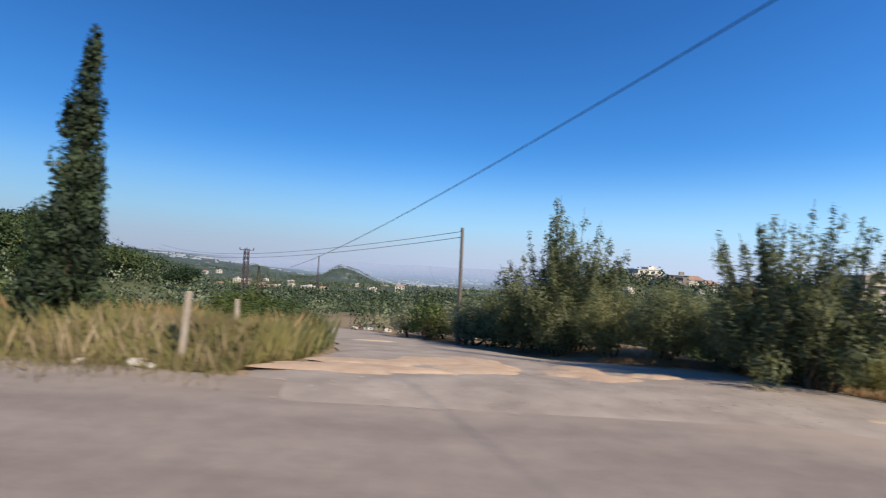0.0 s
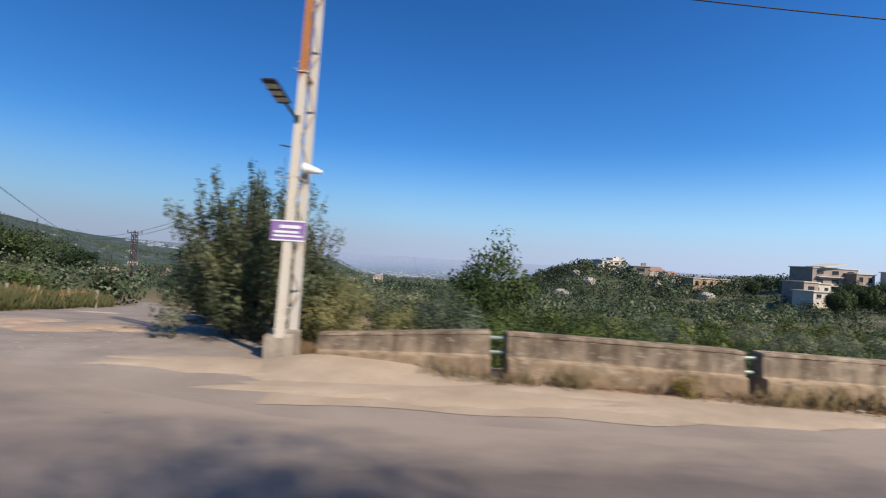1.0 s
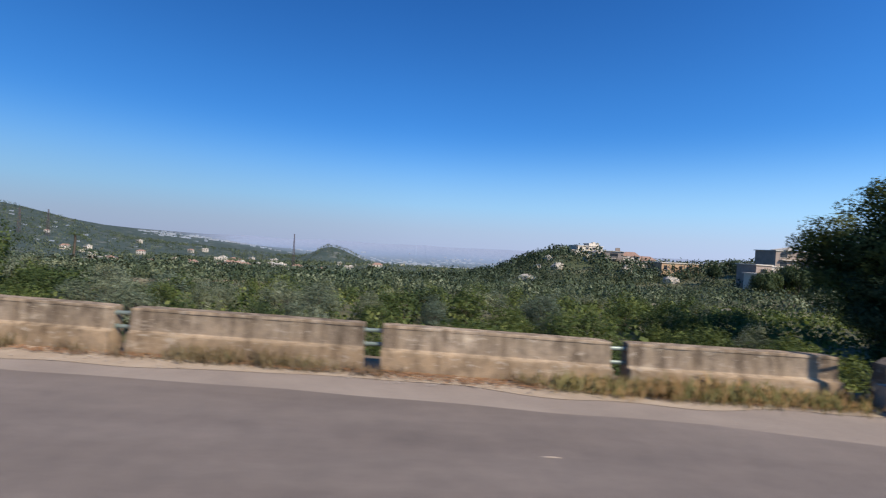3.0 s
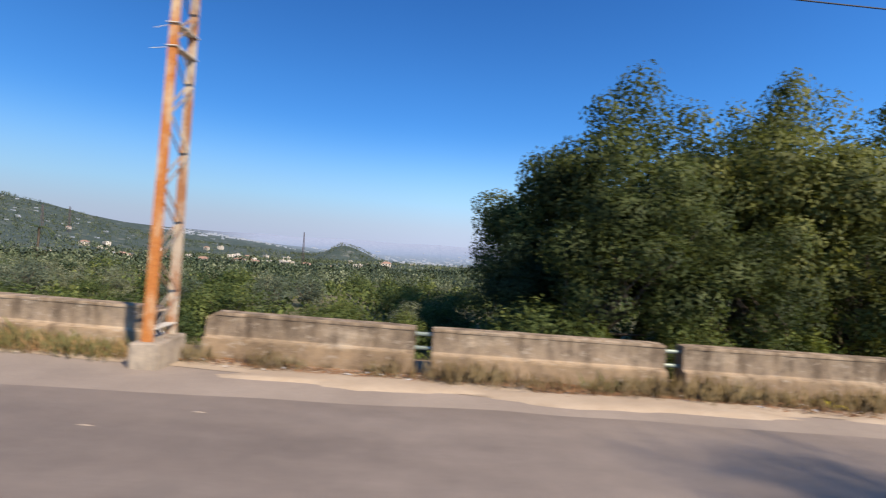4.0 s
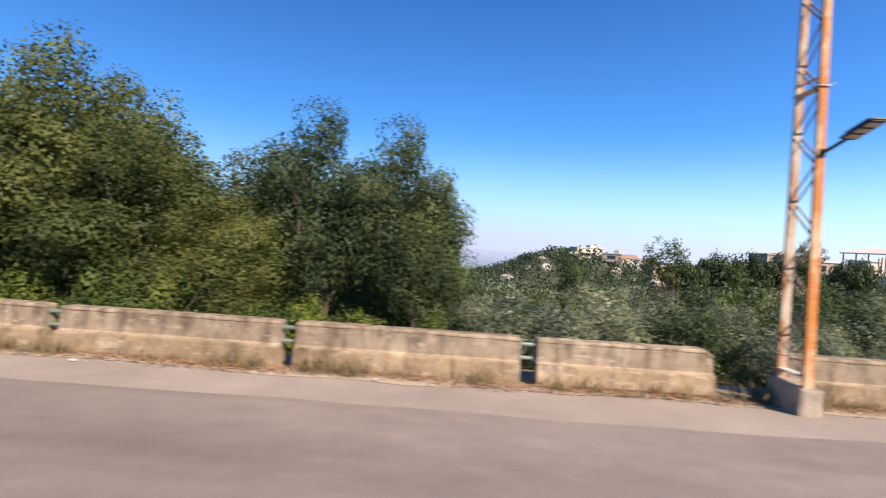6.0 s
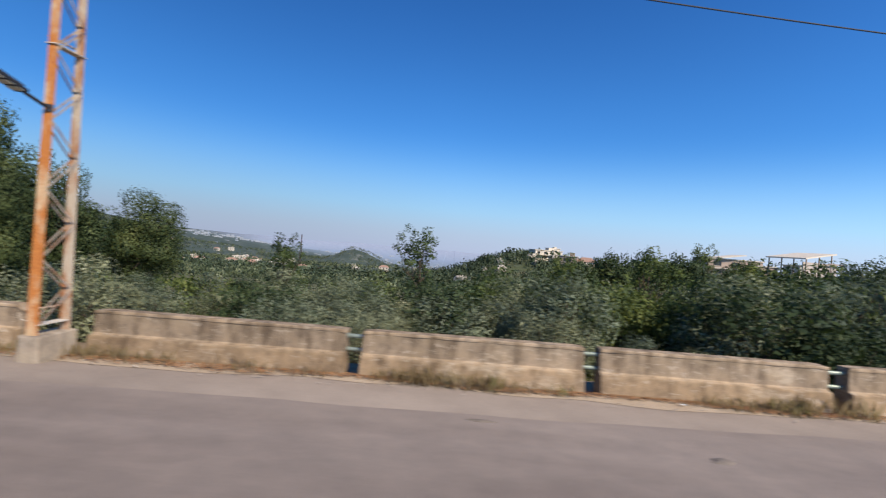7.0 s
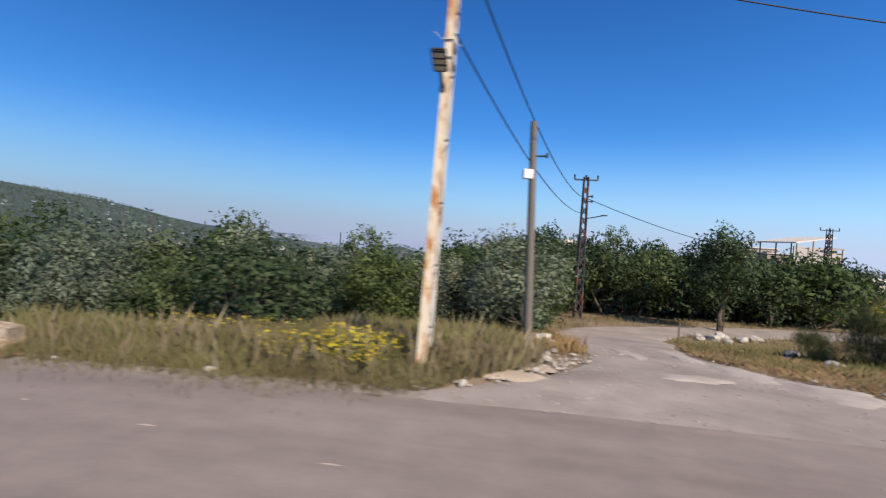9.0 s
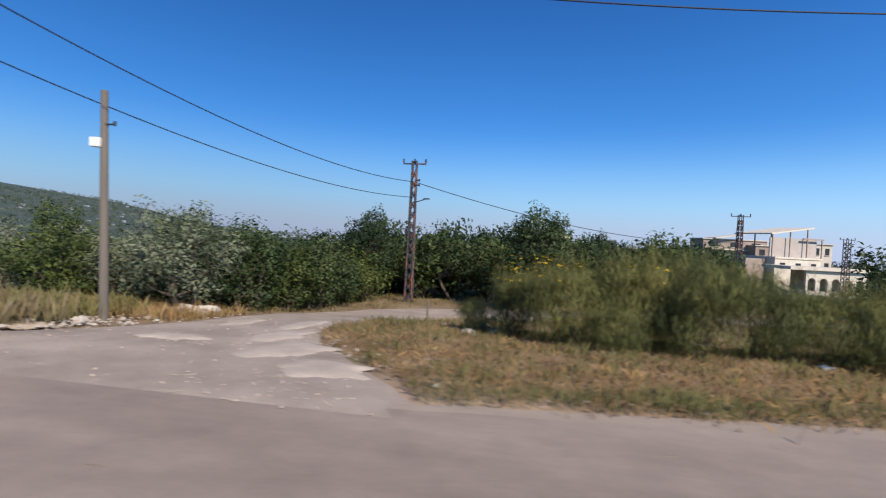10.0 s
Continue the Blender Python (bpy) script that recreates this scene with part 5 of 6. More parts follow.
SPOTS["mastic"] += [(131, 124, 1.4, 1.7), (141, 128, 1.5, 1.8), (152, 131, 1.5, 1.9), (98, 30, 1.5, 1.95), (101.5, 31, 1.5, 1.9), (94.5, 29.5, 1.5, 1.85), (90.5, 30, 1.3, 1.5), (110.5, 30, 1.5, 1.75), (113.2, 31.5, 1.5, 1.7), (107.6, 29.5, 1.4, 1.6), (129.5, 40, 2.2, 2.0), (126, 37.5, 0.8, 0.9), (124.5, 101, 1.6, 1.5), (131, 103, 1.7, 1.5), (136, 106, 1.7, 1.6), (128, 108, 1.6, 1.6), (141, 110, 1.7, 1.6)]
SPOTS["scrub"] += [(13.3, 16.5, 1.25, 1.6), (12.4, 15.6, 1.0, 1.25)]
for i, kind in enumerate(SPOTS):
    for far in (False, True):
        spots = [p for p in SPOTS[kind] if (p[1] > (17 if p[0] < 84 else 23)) == far]
        if spots:
            planted(bush_kind(kind, far), spots, 61 + i + 10 * far)
planted(slender, [(81.3, 18.9, 1.35, 1.25), (70.7, 19.3, 1.35, 1.25), (84.5, 12.0, 0.9, 0.95), (86.2, 20.0, 1.35, 1.2), (107.5, 64.7, 2.6, 2.4), (103.0, 22.7, 0.55, 1.25), (76.0, 13.0, 0.8, 0.95), (66.0, 16.0, 0.9, 0.95)], 66)

# feathery shrubs and trees beside the first side track
def upright_bush(name, seed, width, height, shoots, leaf, per, m_leaf, label, skirt=0.5, point=0.5):
    """A many-stemmed bush: fanned upright shoots, each with its own feather of leaves, over a denser skirt."""
    rng = np.random.default_rng(seed)
    root = new(name)
    tagged(root, label, "tree")
    V, F, clumps = [], [], []
    for i in range(shoots):
        a, q = rng.uniform(0, 6.28), rng.random() ** 0.6
        h = height * (1 - point * q) * rng.uniform(0.82, 1.04)
        foot = np.array([math.cos(a) * q * width * 0.12, math.sin(a) * q * width * 0.12, -0.2])
        tip = np.array([math.cos(a) * q * width * 0.5, math.sin(a) * q * width * 0.5, h])
        limb(V, F, foot, tip, 0.022, 0.004, rng, 0.08, 5)
        for k in range(7):
            f = 0.38 + 0.6 * (k + rng.random()) / 7
            c = foot + (tip - foot) * f + rng.normal(size=3) * 0.05 * width * (1.1 - f)
            r = (0.2 - 0.13 * f) * rng.uniform(0.75, 1.3) * width / 3
            clumps.append((*c, r, r * 2.0))
    for i in range(int(shoots * skirt)):
        a, q = rng.uniform(0, 6.28), rng.random() ** 0.5
        r = rng.uniform(0.2, 0.34) * width / 3
        clumps.append((math.cos(a) * q * width * 0.42, math.sin(a) * q * width * 0.42, rng.uniform(0.1, 0.42) * height, r, r * 1.2))
    part("trunk", raw_mesh(name + "_trunk", np.array(V), np.array(F), True), M_BARK, root, "thin brown stems")
    part("crown", leaf_mesh(name + "_crown", *clump_leaves(clumps, leaf, rng, per, 0.34, 1.0, 0.0, 0.6)), m_leaf, root)
    return root


tama = upright_bush("feathery_tree", 71, 3.3, 3.3, 44, 0.046, 3300, M_TAMARISK, "feathery grey-green tree with upright shoots beside the track", 0.7, 0.3)
planted(tama, [(7.1, 8.6, 1.04, 1.12)], 72)
airy = upright_bush("sapling_clump", 74, 4.4, 5.2, 52, 0.056, 2600, M_TAMARISK, "thin-leaved sapling clump with a pointed open crown", 0.5, 0.5)
planted(airy, [(4.9, 16.2, 1.1, 1.13)], 73)
fir = upright_bush("fir_tree", 77, 2.5, 5.2, 64, 0.06, 900, M_DARKLEAF, "small dark pointed fir below the side track", 0.8, 0.85)
planted(fir, [(-12.0, 36.0, 1.0, 1.0)], 78)
dusty = make_plant("dusty_shrub", 76, 2.6, 1.6, 0.0, 40, 1000, 0.055, M_TAMARISK, "dusty brown-green shrub beside the side track", "shrub", "shrubs by the side track", slim=0.25, trunk_r=0.03, trunks=5, up=0.9, inner=0.5)
planted(dusty, [(5.4, 13.2, 0.85, 1.0), (6.3, 11.9, 0.95, 1.05), (7.0, 10.8, 0.8, 0.85), (4.4, 15.0, 0.8, 1.05), (5.6, 14.8, 1.0, 1.2), (8.5, 8.9, 0.8, 0.9), (3.8, 17.4, 0.9, 1.1), (9.9, 8.3, 0.65, 0.65), (3.1, 19.8, 1.0, 1.15), (5.7, 16.8, 1.0, 1.15), (2.2, 22.6, 1.0, 1.15), (0.9, 25.4, 1.0, 1.0), (4.6, 18.6, 1.1, 1.2)], 75)
olive3 = make_plant("olive_bush", 79, 2.4, 1.5, 0.0, 34, 1000, 0.054, M_OLIVE, "low grey olive bush beside the side track", "bush", "low olive bushes", slim=0.26, trunk_r=0.04, trunks=3, up=0.5)
planted(olive3, [(7.3, 9.9, 0.8, 0.75), (8.0, 9.2, 0.7, 0.6), (7.8, 11.4, 1.0, 0.9), (6.9, 12.6, 1.0, 1.05)], 76)

# trees on the rise beyond the first track, by the second lane
stone_pine = make_plant("pine_tree", 81, 6.0, 3.6, 1.6, 56, 75, 0.24, M_DARKLEAF, "dark round-crowned pine on the rise", "tree", "pines on the rise", slim=0.3, trunk_r=0.16, up=0.7, inner=0.4)
planted(stone_pine, [(105.5, 98, 0.8, 1.05), (109.5, 101, 0.95, 1.15), (120, 110, 1.0, 1.3), (116, 101, 1.0, 1.25), (123, 104, 1.1, 1.35), (130, 107, 1.1, 1.3), (137, 111, 1.2, 1.35), (127, 116, 1.1, 1.45), (145, 118, 1.2, 1.35), (111, 104, 0.8, 1.0), (142, 172, 0.9, 1.3), (-50, 54, 1.2, 1.1), (-44, 50, 1.1, 1.0), (-57, 52, 1.3, 1.15), (-39, 52, 0.9, 0.8), (-49, 62, 1.3, 1.2), (-34, 55, 0.8, 0.65), (-62, 58, 1.3, 1.2), (-42, 60, 1.0, 0.9), (-28, 58, 0.7, 0.55), (-36, 47, 0.7, 0.6), (88, 57, 0.9, 1.0), (93, 59, 1.0, 1.12), (98, 61, 1.0, 1.16), (103, 62, 1.1, 1.18), (112, 63, 1.0, 1.1), (114, 266, 1.3, 1.0), (120, 270, 1.5, 1.25), (128, 270, 1.4, 1.2), (134, 262, 1.2, 0.95), (104, 268, 1.0, 0.8), (78, 330, 1.0, 1.5), (118, 42, 0.8, 0.6), (112, 38, 0.7, 0.62), (136, 40, 0.8, 0.62)], 82)
orchard = make_plant("orchard_tree", 84, 2.6, 2.2, 0.9, 36, 700, 0.056, M_DARKLEAF, "dark leafy orchard tree with a bare stem", "tree", "orchard trees by the lane", slim=0.5, trunk_r=0.08, inner=0.4)
planted(orchard, [(94.7, 23.3, 1.2, 1.4), (102.9, 22.9, 1.5, 1.5), (98.5, 26.8, 1.3, 1.1), (100.3, 27.2, 1.2, 1.05), (93.3, 24.6, 1.2, 1.1), (92.4, 22.4, 1.1, 1.0), (105.6, 28.2, 1.4, 1.15), (108, 28.8, 1.4, 1.1), (111, 28.3, 1.3, 1.1), (113.2, 29.6, 1.2, 1.0), (96.7, 27.0, 1.1, 1.05)], 85)



def palm(x, y, top):
    """A palm: ringed trunk and a head of arching fronds with leaflets."""
    z0 = float(land_z(x, y))
    h = top - z0
    rng = np.random.default_rng(88)
    root = thing("palm_tree", (x, y, z0), "small green palm with arching fronds in the valley scrub", "palm tree")
    V, F = [], []
    limb(V, F, (0, 0, -0.3), (0.1, 0, h - 1.2), 0.22, 0.17, rng, 0.03, 8)
    part("trunk", raw_mesh("palm_trunk", np.array(V), np.array(F), True), M_BARK, root)
    for i in range(16):
        a, lift = i * 2.4, rng.uniform(0.1, 1.2)
        d, side = np.array([math.cos(a), math.sin(a), 0]), np.array([-math.sin(a), math.cos(a), 0])
        V, F = [], []
        for k in range(14):
            t = k / 13
            p = np.array([0.1, 0, h - 1.2]) + d * 2.1 * t + np.array([0, 0, 1]) * (1.6 * lift * t - 1.7 * t * t)
            w = 0.5 * math.sin(math.pi * (0.12 + 0.85 * t))
            for sgn in (-1, 1):
                j = len(V)
                V += [p, p + d * 0.1, p + sgn * side * w + d * 0.28 - np.array([0, 0, 0.12])]
                F.append((j, j + 1, j + 2))
        part("frond", raw_mesh("palm_frond", np.array(V), np.array(F)), M_SCRUB, root)


palm(-26.8, 80, 0.9)


def cypress():
    rng = np.random.default_rng(91)
    x, y = -6.05, 8.4
    root = thing("cypress_tree", (x, y, float(land_z(x, y))), "tall narrow dark cypress tree at the roadside", "tree")
    V, F = [], []
    limb(V, F, (0, 0, -0.2), (0.2, 0, 4.7), 0.12, 0.02, rng, 0.02, 6)
    part("trunk", raw_mesh("cypress_trunk", np.array(V), np.array(F), True), M_BARK, root)
    cl = []
    for i in range(230):
        f = rng.random() ** 1.15
        z = 0.15 + f * 5.2
        w = 0.62 * (1 - f) ** 0.78 + 0.03
        a, q = rng.uniform(0, 6.28), rng.uniform(0.3, 0.95)
        cl.append((math.cos(a) * w * q + 0.3 * f - 0.08, math.sin(a) * w * q, z, 0.1 + 0.13 * (1 - f), 0.3))
    part("crown", leaf_mesh("cypress_crown", *clump_leaves(cl, 0.05, rng, 4200, 0.4, 1.2, -1.0)), M_CYPRESS, root)


cypress()


# ---- grass and weeds ----
def blades(name, places, h0, h1, width, material, label, seed, lean=0.35, per=1, verge=False):
    """Tapered bent grass blades at the places (x, y), as one stretch of stuff."""
    rng = np.random.default_rng(seed)
    P = np.repeat(np.asarray(places, float), per, axis=0)
    P = P + rng.normal(size=P.shape) * 0.05
    P = P[in_track(P[:, 0], P[:, 1]) < 0.15]
    n = len(P)
    z = land_z(P[:, 0], P[:, 1]) - 0.04
    a = rng.uniform(0, 2 * np.pi, n)
    h = rng.uniform(h0, h1, n) * rng.uniform(0.6, 1.0, n)
    h *= np.clip(0.3 + (P[:, 1] - wall_y(P[:, 0]) + 0.1) * 0.6, 0.3, 1) if verge else 1
    h *= 1 + 0.25 * wave(P[:, 0], P[:, 1], 0.5, seed)
    l = h * lean * rng.uniform(0.2, 1.3, n)
    d = np.stack([np.cos(a), np.sin(a), 0 * a], 1)
    s = np.stack([-np.sin(a), np.cos(a), 0 * a], 1) * width
    b = np.stack([P[:, 0], P[:, 1], z], 1)
    m = b + d * (l * 0.35)[:, None] + np.array([0, 0, 1]) * (h * 0.6)[:, None]
    t = b + d * l[:, None] + np.array([0, 0, 1]) * h[:, None]
    V = np.stack([b - s, b + s, m + s * 0.7, t, m - s * 0.7], 1).reshape(-1, 3)
    N = rng.normal(size=(n, 3)) * 0.16 + (0.1, -0.45, 0.65)
    N /= np.linalg.norm(N, axis=1, keepdims=True)
    me = leaf_mesh(name, V, np.arange(5 * n).reshape(n, 5), np.repeat(N, 5, axis=0))
    me.materials.append(material)
    return tagged(new(name, me), label, "grass", kind="stuff")


def tufts(rng, x0, x1, lo, hi, n, spread=0.12, k=14):
    """Places in tufts between the lines lo(x) and hi(x)."""
    x = rng.uniform(x0, x1, n)
    f = rng.random(n)
    y = lo(x) + (hi(x) - lo(x)) * f
    c = np.repeat(np.stack([x, y], 1), k, axis=0)
    return c + rng.normal(size=c.shape) * spread


rg = np.random.default_rng(5)
wl = lambda o: (lambda x: wall_y(x) + o)
def patchy(places, size, keep, seed):
    """Keeps the places where a slow wave runs high, so that the weeds stand in stretches."""
    return places[wave(places[:, 0], places[:, 1] * 0 + seed, size, seed) + 0.5 * wave(places[:, 0], places[:, 1] * 0, size * 0.3, seed + 3) > keep]


blades("wall_weeds", patchy(tufts(rg, 8.8, 85.6, wl(-0.42), wl(-0.15), 1500, 0.08, 16), 0.7, -0.15, 2.0), 0.08, 0.36, 0.0035, M_DRY, "dry weeds along the foot of the parapet", 1)
blades("wall_weeds", patchy(tufts(rg, 8.8, 85.6, wl(-0.46), wl(-0.15), 900, 0.07, 14), 0.5, 0.2, 5.0), 0.05, 0.26, 0.0035, M_RUSSET, "russet dry weeds along the foot of the parapet", 21)
blades("wall_weeds", patchy(tufts(rg, 14, 85.6, wl(-0.4), wl(-0.17), 420, 0.1, 16), 0.6, 0.25, 8.0), 0.1, 0.32, 0.004, M_GREENGRASS, "green weeds along the foot of the parapet", 2)
blades("wall_weeds", tufts(rg, 33, 37, wl(-0.5), wl(-0.18), 110, 0.14, 14), 0.12, 0.42, 0.0035, M_DRY, "tall dry weeds by the concrete footing", 3)
blades("wall_weeds", tufts(rg, 32.6, 36.8, wl(-0.55), wl(-0.2), 120, 0.14, 14), 0.12, 0.45, 0.0035, M_GREENGRASS, "olive-green weeds by the concrete footing", 26)
blades("wall_weeds", tufts(rg, 41, 52, wl(-0.6), wl(-0.2), 150, 0.12, 16), 0.12, 0.42, 0.007, M_DRY, "dry weeds among litter at the parapet's foot", 4)
blades("roadside_grass", tufts(rg, 85.3, 92.1, wl(-0.05), wl(3.5), 2400, 0.5, 18), 0.15, 0.7, 0.0024, M_GREENGRASS, "tall mixed green grass on the verge", 6, 0.4, 1, True)
blades("roadside_grass", tufts(rg, 85.6, 92.5, wl(-0.1), wl(2.6), 1900, 0.5, 18), 0.15, 0.62, 0.0022, M_DRY, "tall dry grass on the verge", 7, 0.4, 1, True)
blades("roadside_grass", tufts(rg, 85.6, 92.8, wl(0.6), wl(3.2), 900, 0.5, 3), 0.4, 0.8, 0.002, M_STALK, "tall pale dry stalks on the verge", 24, 0.25)
blades("roadside_grass", tufts(rg, -5.6, -2.6, wl(0.5), wl(2.8), 500, 0.5, 3), 0.4, 0.85, 0.002, M_STALK, "tall pale dry stalks by the side track", 25, 0.25)
blades("roadside_grass", tufts(rg, 84, 93, wl(3), wl(5.5), 300, 0.2, 18), 0.2, 0.6, 0.008, M_GREENGRASS, "tall mixed green grass on the verge", 8)
blades("roadside_grass", tufts(rg, -5.4, -2.8, wl(0.1), wl(2.9), 800, 0.5, 18), 0.2, 0.8, 0.0022, M_DRY, "tall tangled dry grass by the side track", 9, 0.4, 1, True)
blades("roadside_grass", tufts(rg, -6.5, -2.7, wl(0.3), wl(3.6), 2600, 0.5, 18), 0.2, 0.8, 0.0024, M_GREENGRASS, "tall tangled green grass by the side track", 10, 0.4, 1, True)
blades("roadside_grass", tufts(rg, -14, -5.5, wl(0.3), wl(6), 900, 0.4, 14), 0.2, 0.7, 0.006, M_GREENGRASS, "rough grass behind the cypress", 11)
isl_lo, isl_hi = (lambda x: np.maximum(asph_y(x) + 0.5, np.interp(x, [97.4, 98.3, 99, 99.9, 100.4], [12.5, 9.0, 8.2, 6.8, 5.9]))), (lambda x: np.full_like(x, 14.0))
blades("roadside_grass", tufts(rg, 97.8, 114, isl_lo, isl_hi, 2800, 0.3, 12), 0.05, 0.2, 0.002, M_RUSSET, "flattened russet straw grass on the traffic island", 12, 0.9, 2)
blades("roadside_grass", tufts(rg, 97.8, 114, isl_lo, isl_hi, 900, 0.3, 12), 0.05, 0.2, 0.002, M_DRY, "pale straw lying on the traffic island", 22, 1.2)
blades("roadside_grass", tufts(rg, 100, 114, lambda x: asph_y(x) + 0.5, lambda x: asph_y(x) + 1.1, 420, 0.12, 14), 0.08, 0.28, 0.0025, M_GREENGRASS, "brownish weeds along the island's rim", 23)
blades("roadside_grass", tufts(rg, 97.8, 114, isl_lo, isl_hi, 380, 0.16, 16), 0.12, 0.4, 0.007, M_GREENGRASS, "green weeds on the traffic island", 13)
blades("roadside_grass", tufts(rg, 92, 114, lambda x: x * 0 + 10.0, lambda x: x * 0 + 27.0, 1500, 0.35, 12), 0.06, 0.26, 0.006, M_DRY, "short dry grass round the lane's bend", 18)
blades("roadside_grass", tufts(rg, 92, 114, lambda x: x * 0 + 10.0, lambda x: x * 0 + 27.0, 1300, 0.35, 12), 0.06, 0.3, 0.006, M_GREENGRASS, "short green grass round the lane's bend", 19)
blades("roadside_grass", tufts(rg, 84, 95.3, wl(4.2), wl(7.2), 420, 0.18, 18), 0.15, 0.45, 0.007, M_DRY, "dry grass below the bushes", 14)
blades("roadside_grass", tufts(rg, 5.0, 8.6, lambda x: np.interp(x, [5, 6.8, 8.2, 8.6], [11.8, 9.3, 7.2, 7.0]), lambda x: np.interp(x, [5, 6.8, 8.2, 8.6], [12.8, 10.3, 8.0, 7.6]), 420, 0.15, 14), 0.04, 0.22, 0.004, M_RUSSET, "dry weeds along the side track", 15)


gy = rg.uniform(9.0, 30, 1900)
gx = np.interp(gy, [9, 12, 15, 22, 30], [-2.5, -2.4, -3.0, -5.2, -7.9]) - rg.random(1900) ** 1.4 * 6
blades("roadside_grass", np.repeat(np.stack([gx, gy], 1), 18, axis=0) + rg.normal(size=(1900 * 18, 2)) * 0.2, 0.3, 0.95, 0.004, M_GREENGRASS, "rough meadow grass beside the side track", 16)
blades("roadside_grass", np.repeat(np.stack([gx, gy], 1)[::2] - 0.3, 16, axis=0) + rg.normal(size=(950 * 16, 2)) * 0.2, 0.3, 0.95, 0.0035, M_DRY, "dry meadow grass beside the side track", 17)


def flowers(name, centres, r, n, z0, z1, seed):
    rng = np.random.default_rng(seed)
    C = []
    for (x, y) in centres:
        p = np.array([x, y]) + rng.normal(size=(n, 2)) * r
        C.append(np.stack([p[:, 0], p[:, 1], land_z(p[:, 0], p[:, 1]) + rng.uniform(z0, z1, n)], 1))
    V, F = quads(np.concatenate(C), 0.026, rng, 1.5, None, 0.9)
    me = raw_mesh(name, V, F)
    me.materials.append(M_YELLOW)
    return tagged(new(name, me), "small yellow wildflowers in the grass", "flowers", kind="stuff")


flowers("wildflowers", [(90.6, 5.7), (90.2, 6.0), (88.4, 6.2), (89.6, 5.5), (90.9, 5.4), (88.0, 7.0), (90.4, 5.6), (90.0, 5.5), (87.6, 6.1)], 0.3, 90, 0.25, 0.62, 31)
broom = make_plant("broom_bush", 95, 2.4, 1.6, 0.0, 40, 1300, 0.09, M_BROOM, "tall green broom bush on the traffic island", "bush", "broom bushes", slim=0.07, trunk_r=0.02, trunks=6, up=0.0, droop=-2.2, inner=0.6)
planted(broom, [(103.0, 10.9, 1.0, 1.2), (104.6, 11.4, 1.05, 1.35), (105.8, 10.6, 1.0, 1.25), (107.2, 11.2, 1.0, 1.2), (108.6, 11.0, 1.0, 1.05), (110.2, 11.6, 1.1, 1.1), (102.0, 11.9, 0.8, 1.05), (106.2, 12.8, 1.1, 1.45), (112, 12.2, 1.2, 1.15), (100.9, 12.6, 0.5, 0.55), (104.0, 10.2, 0.6, 0.7), (109.4, 10.2, 0.7, 0.7)], 96)
flowers("broom_flowers", [(102.0, 11.6), (102.6, 10.8), (104.9, 11.3), (106.0, 12.6)], 0.3, 60, 1.4, 2.0, 32)
weed = make_plant("yellow_weed", 97, 0.8, 0.6, 0.0, 16, 2500, 0.03, M_YELLOWING, "yellowing weed clump at the parapet's foot", "weed", slim=0.3, trunk_r=0.012, trunks=4)
stand(weed, 13.95, 5.5, 0.6, 0.7, 0, 0.03, True)


# ---- woods on the slopes and far hills ----
def far_woods(name, x0, x1, y0, y1, n, h0, h1, per, leaf, material, label, seed, keep=None):
    """Low trees over a stretch of hillside, each a loose heap of leaf sprays."""
    rng = np.random.default_rng(seed)
    x, y = rng.uniform(x0, x1, n), rng.uniform(y0, y1, n)
    ok = wave(x, y, 17, seed) + rng.normal(size=n) * 0.5 > -0.55
    if keep is not None:
        ok &= keep(x, y)
    x, y = x[ok], y[ok]
    z = land_z(x, y)
    h = rng.uniform(h0, h1, len(x)) * (1 + 0.25 * wave(x, y, 40, 2))
    k = per
    d = rng.normal(size=(len(x), k, 3))
    d /= np.linalg.norm(d, axis=2, keepdims=True)
    rad = rng.uniform(0.6, 1.1, (len(x), k, 1))
    c = d * rad * np.stack([h * 0.62, h * 0.62, h * 0.5], 1)[:, None, :]
    c += np.stack([x, y, z + h * 0.52], 1)[:, None, :]
    me = leaf_mesh(name, *quads(c.reshape(-1, 3), np.repeat(leaf * h, k), rng, 0.6, d.reshape(-1, 3), 0.75))
    tone = np.clip(rng.normal(size=len(x)) * 0.16 + 0.12 * wave(x, y, 26, 7), -0.3, 0.38)
    own = me.attributes.new("tone", "FLOAT", "POINT")
    own.data.foreach_set("value", np.repeat(tone, 4 * k).astype(np.float32))
    me.materials.append(material)
    return tagged(new(name, me), label, "woods", kind="stuff")


def clear_view(x, y):
    """The open slope below the arcaded terrace."""
    a = np.degrees(np.arctan2(x - 102, y))
    return (a > 23.5) & (a < 34.5) & (y < 122)


far_woods("valley_scrub", -60, 140, 30, 110, 1900, 1.2, 2.3, 90, 0.066, M_FARLEAF, "green scrub and olive groves on the valley side", 201, lambda x, y: (in_track(x, y) < 0.02) & (y > 33) & ~clear_view(x, y))
far_woods("rise_woods", -72, -34, 46, 68, 170, 2.6, 4.4, 400, 0.036, M_DARKLEAF, "dark evergreen wood on the rise", 209)
far_woods("undergrowth", 10, 88, 8.2, 34, 1700, 0.45, 0.9, 30, 0.12, M_SCRUB, "low green undergrowth between the bushes", 206, lambda x, y: y > wall_y(x) + 2.2)
far_woods("valley_scrub", -160, 230, 110, 200, 2300, 1.9, 3.8, 40, 0.09, M_FARLEAF, "green scrub and olive groves on the valley side", 202, lambda x, y: ~clear_view(x, y))
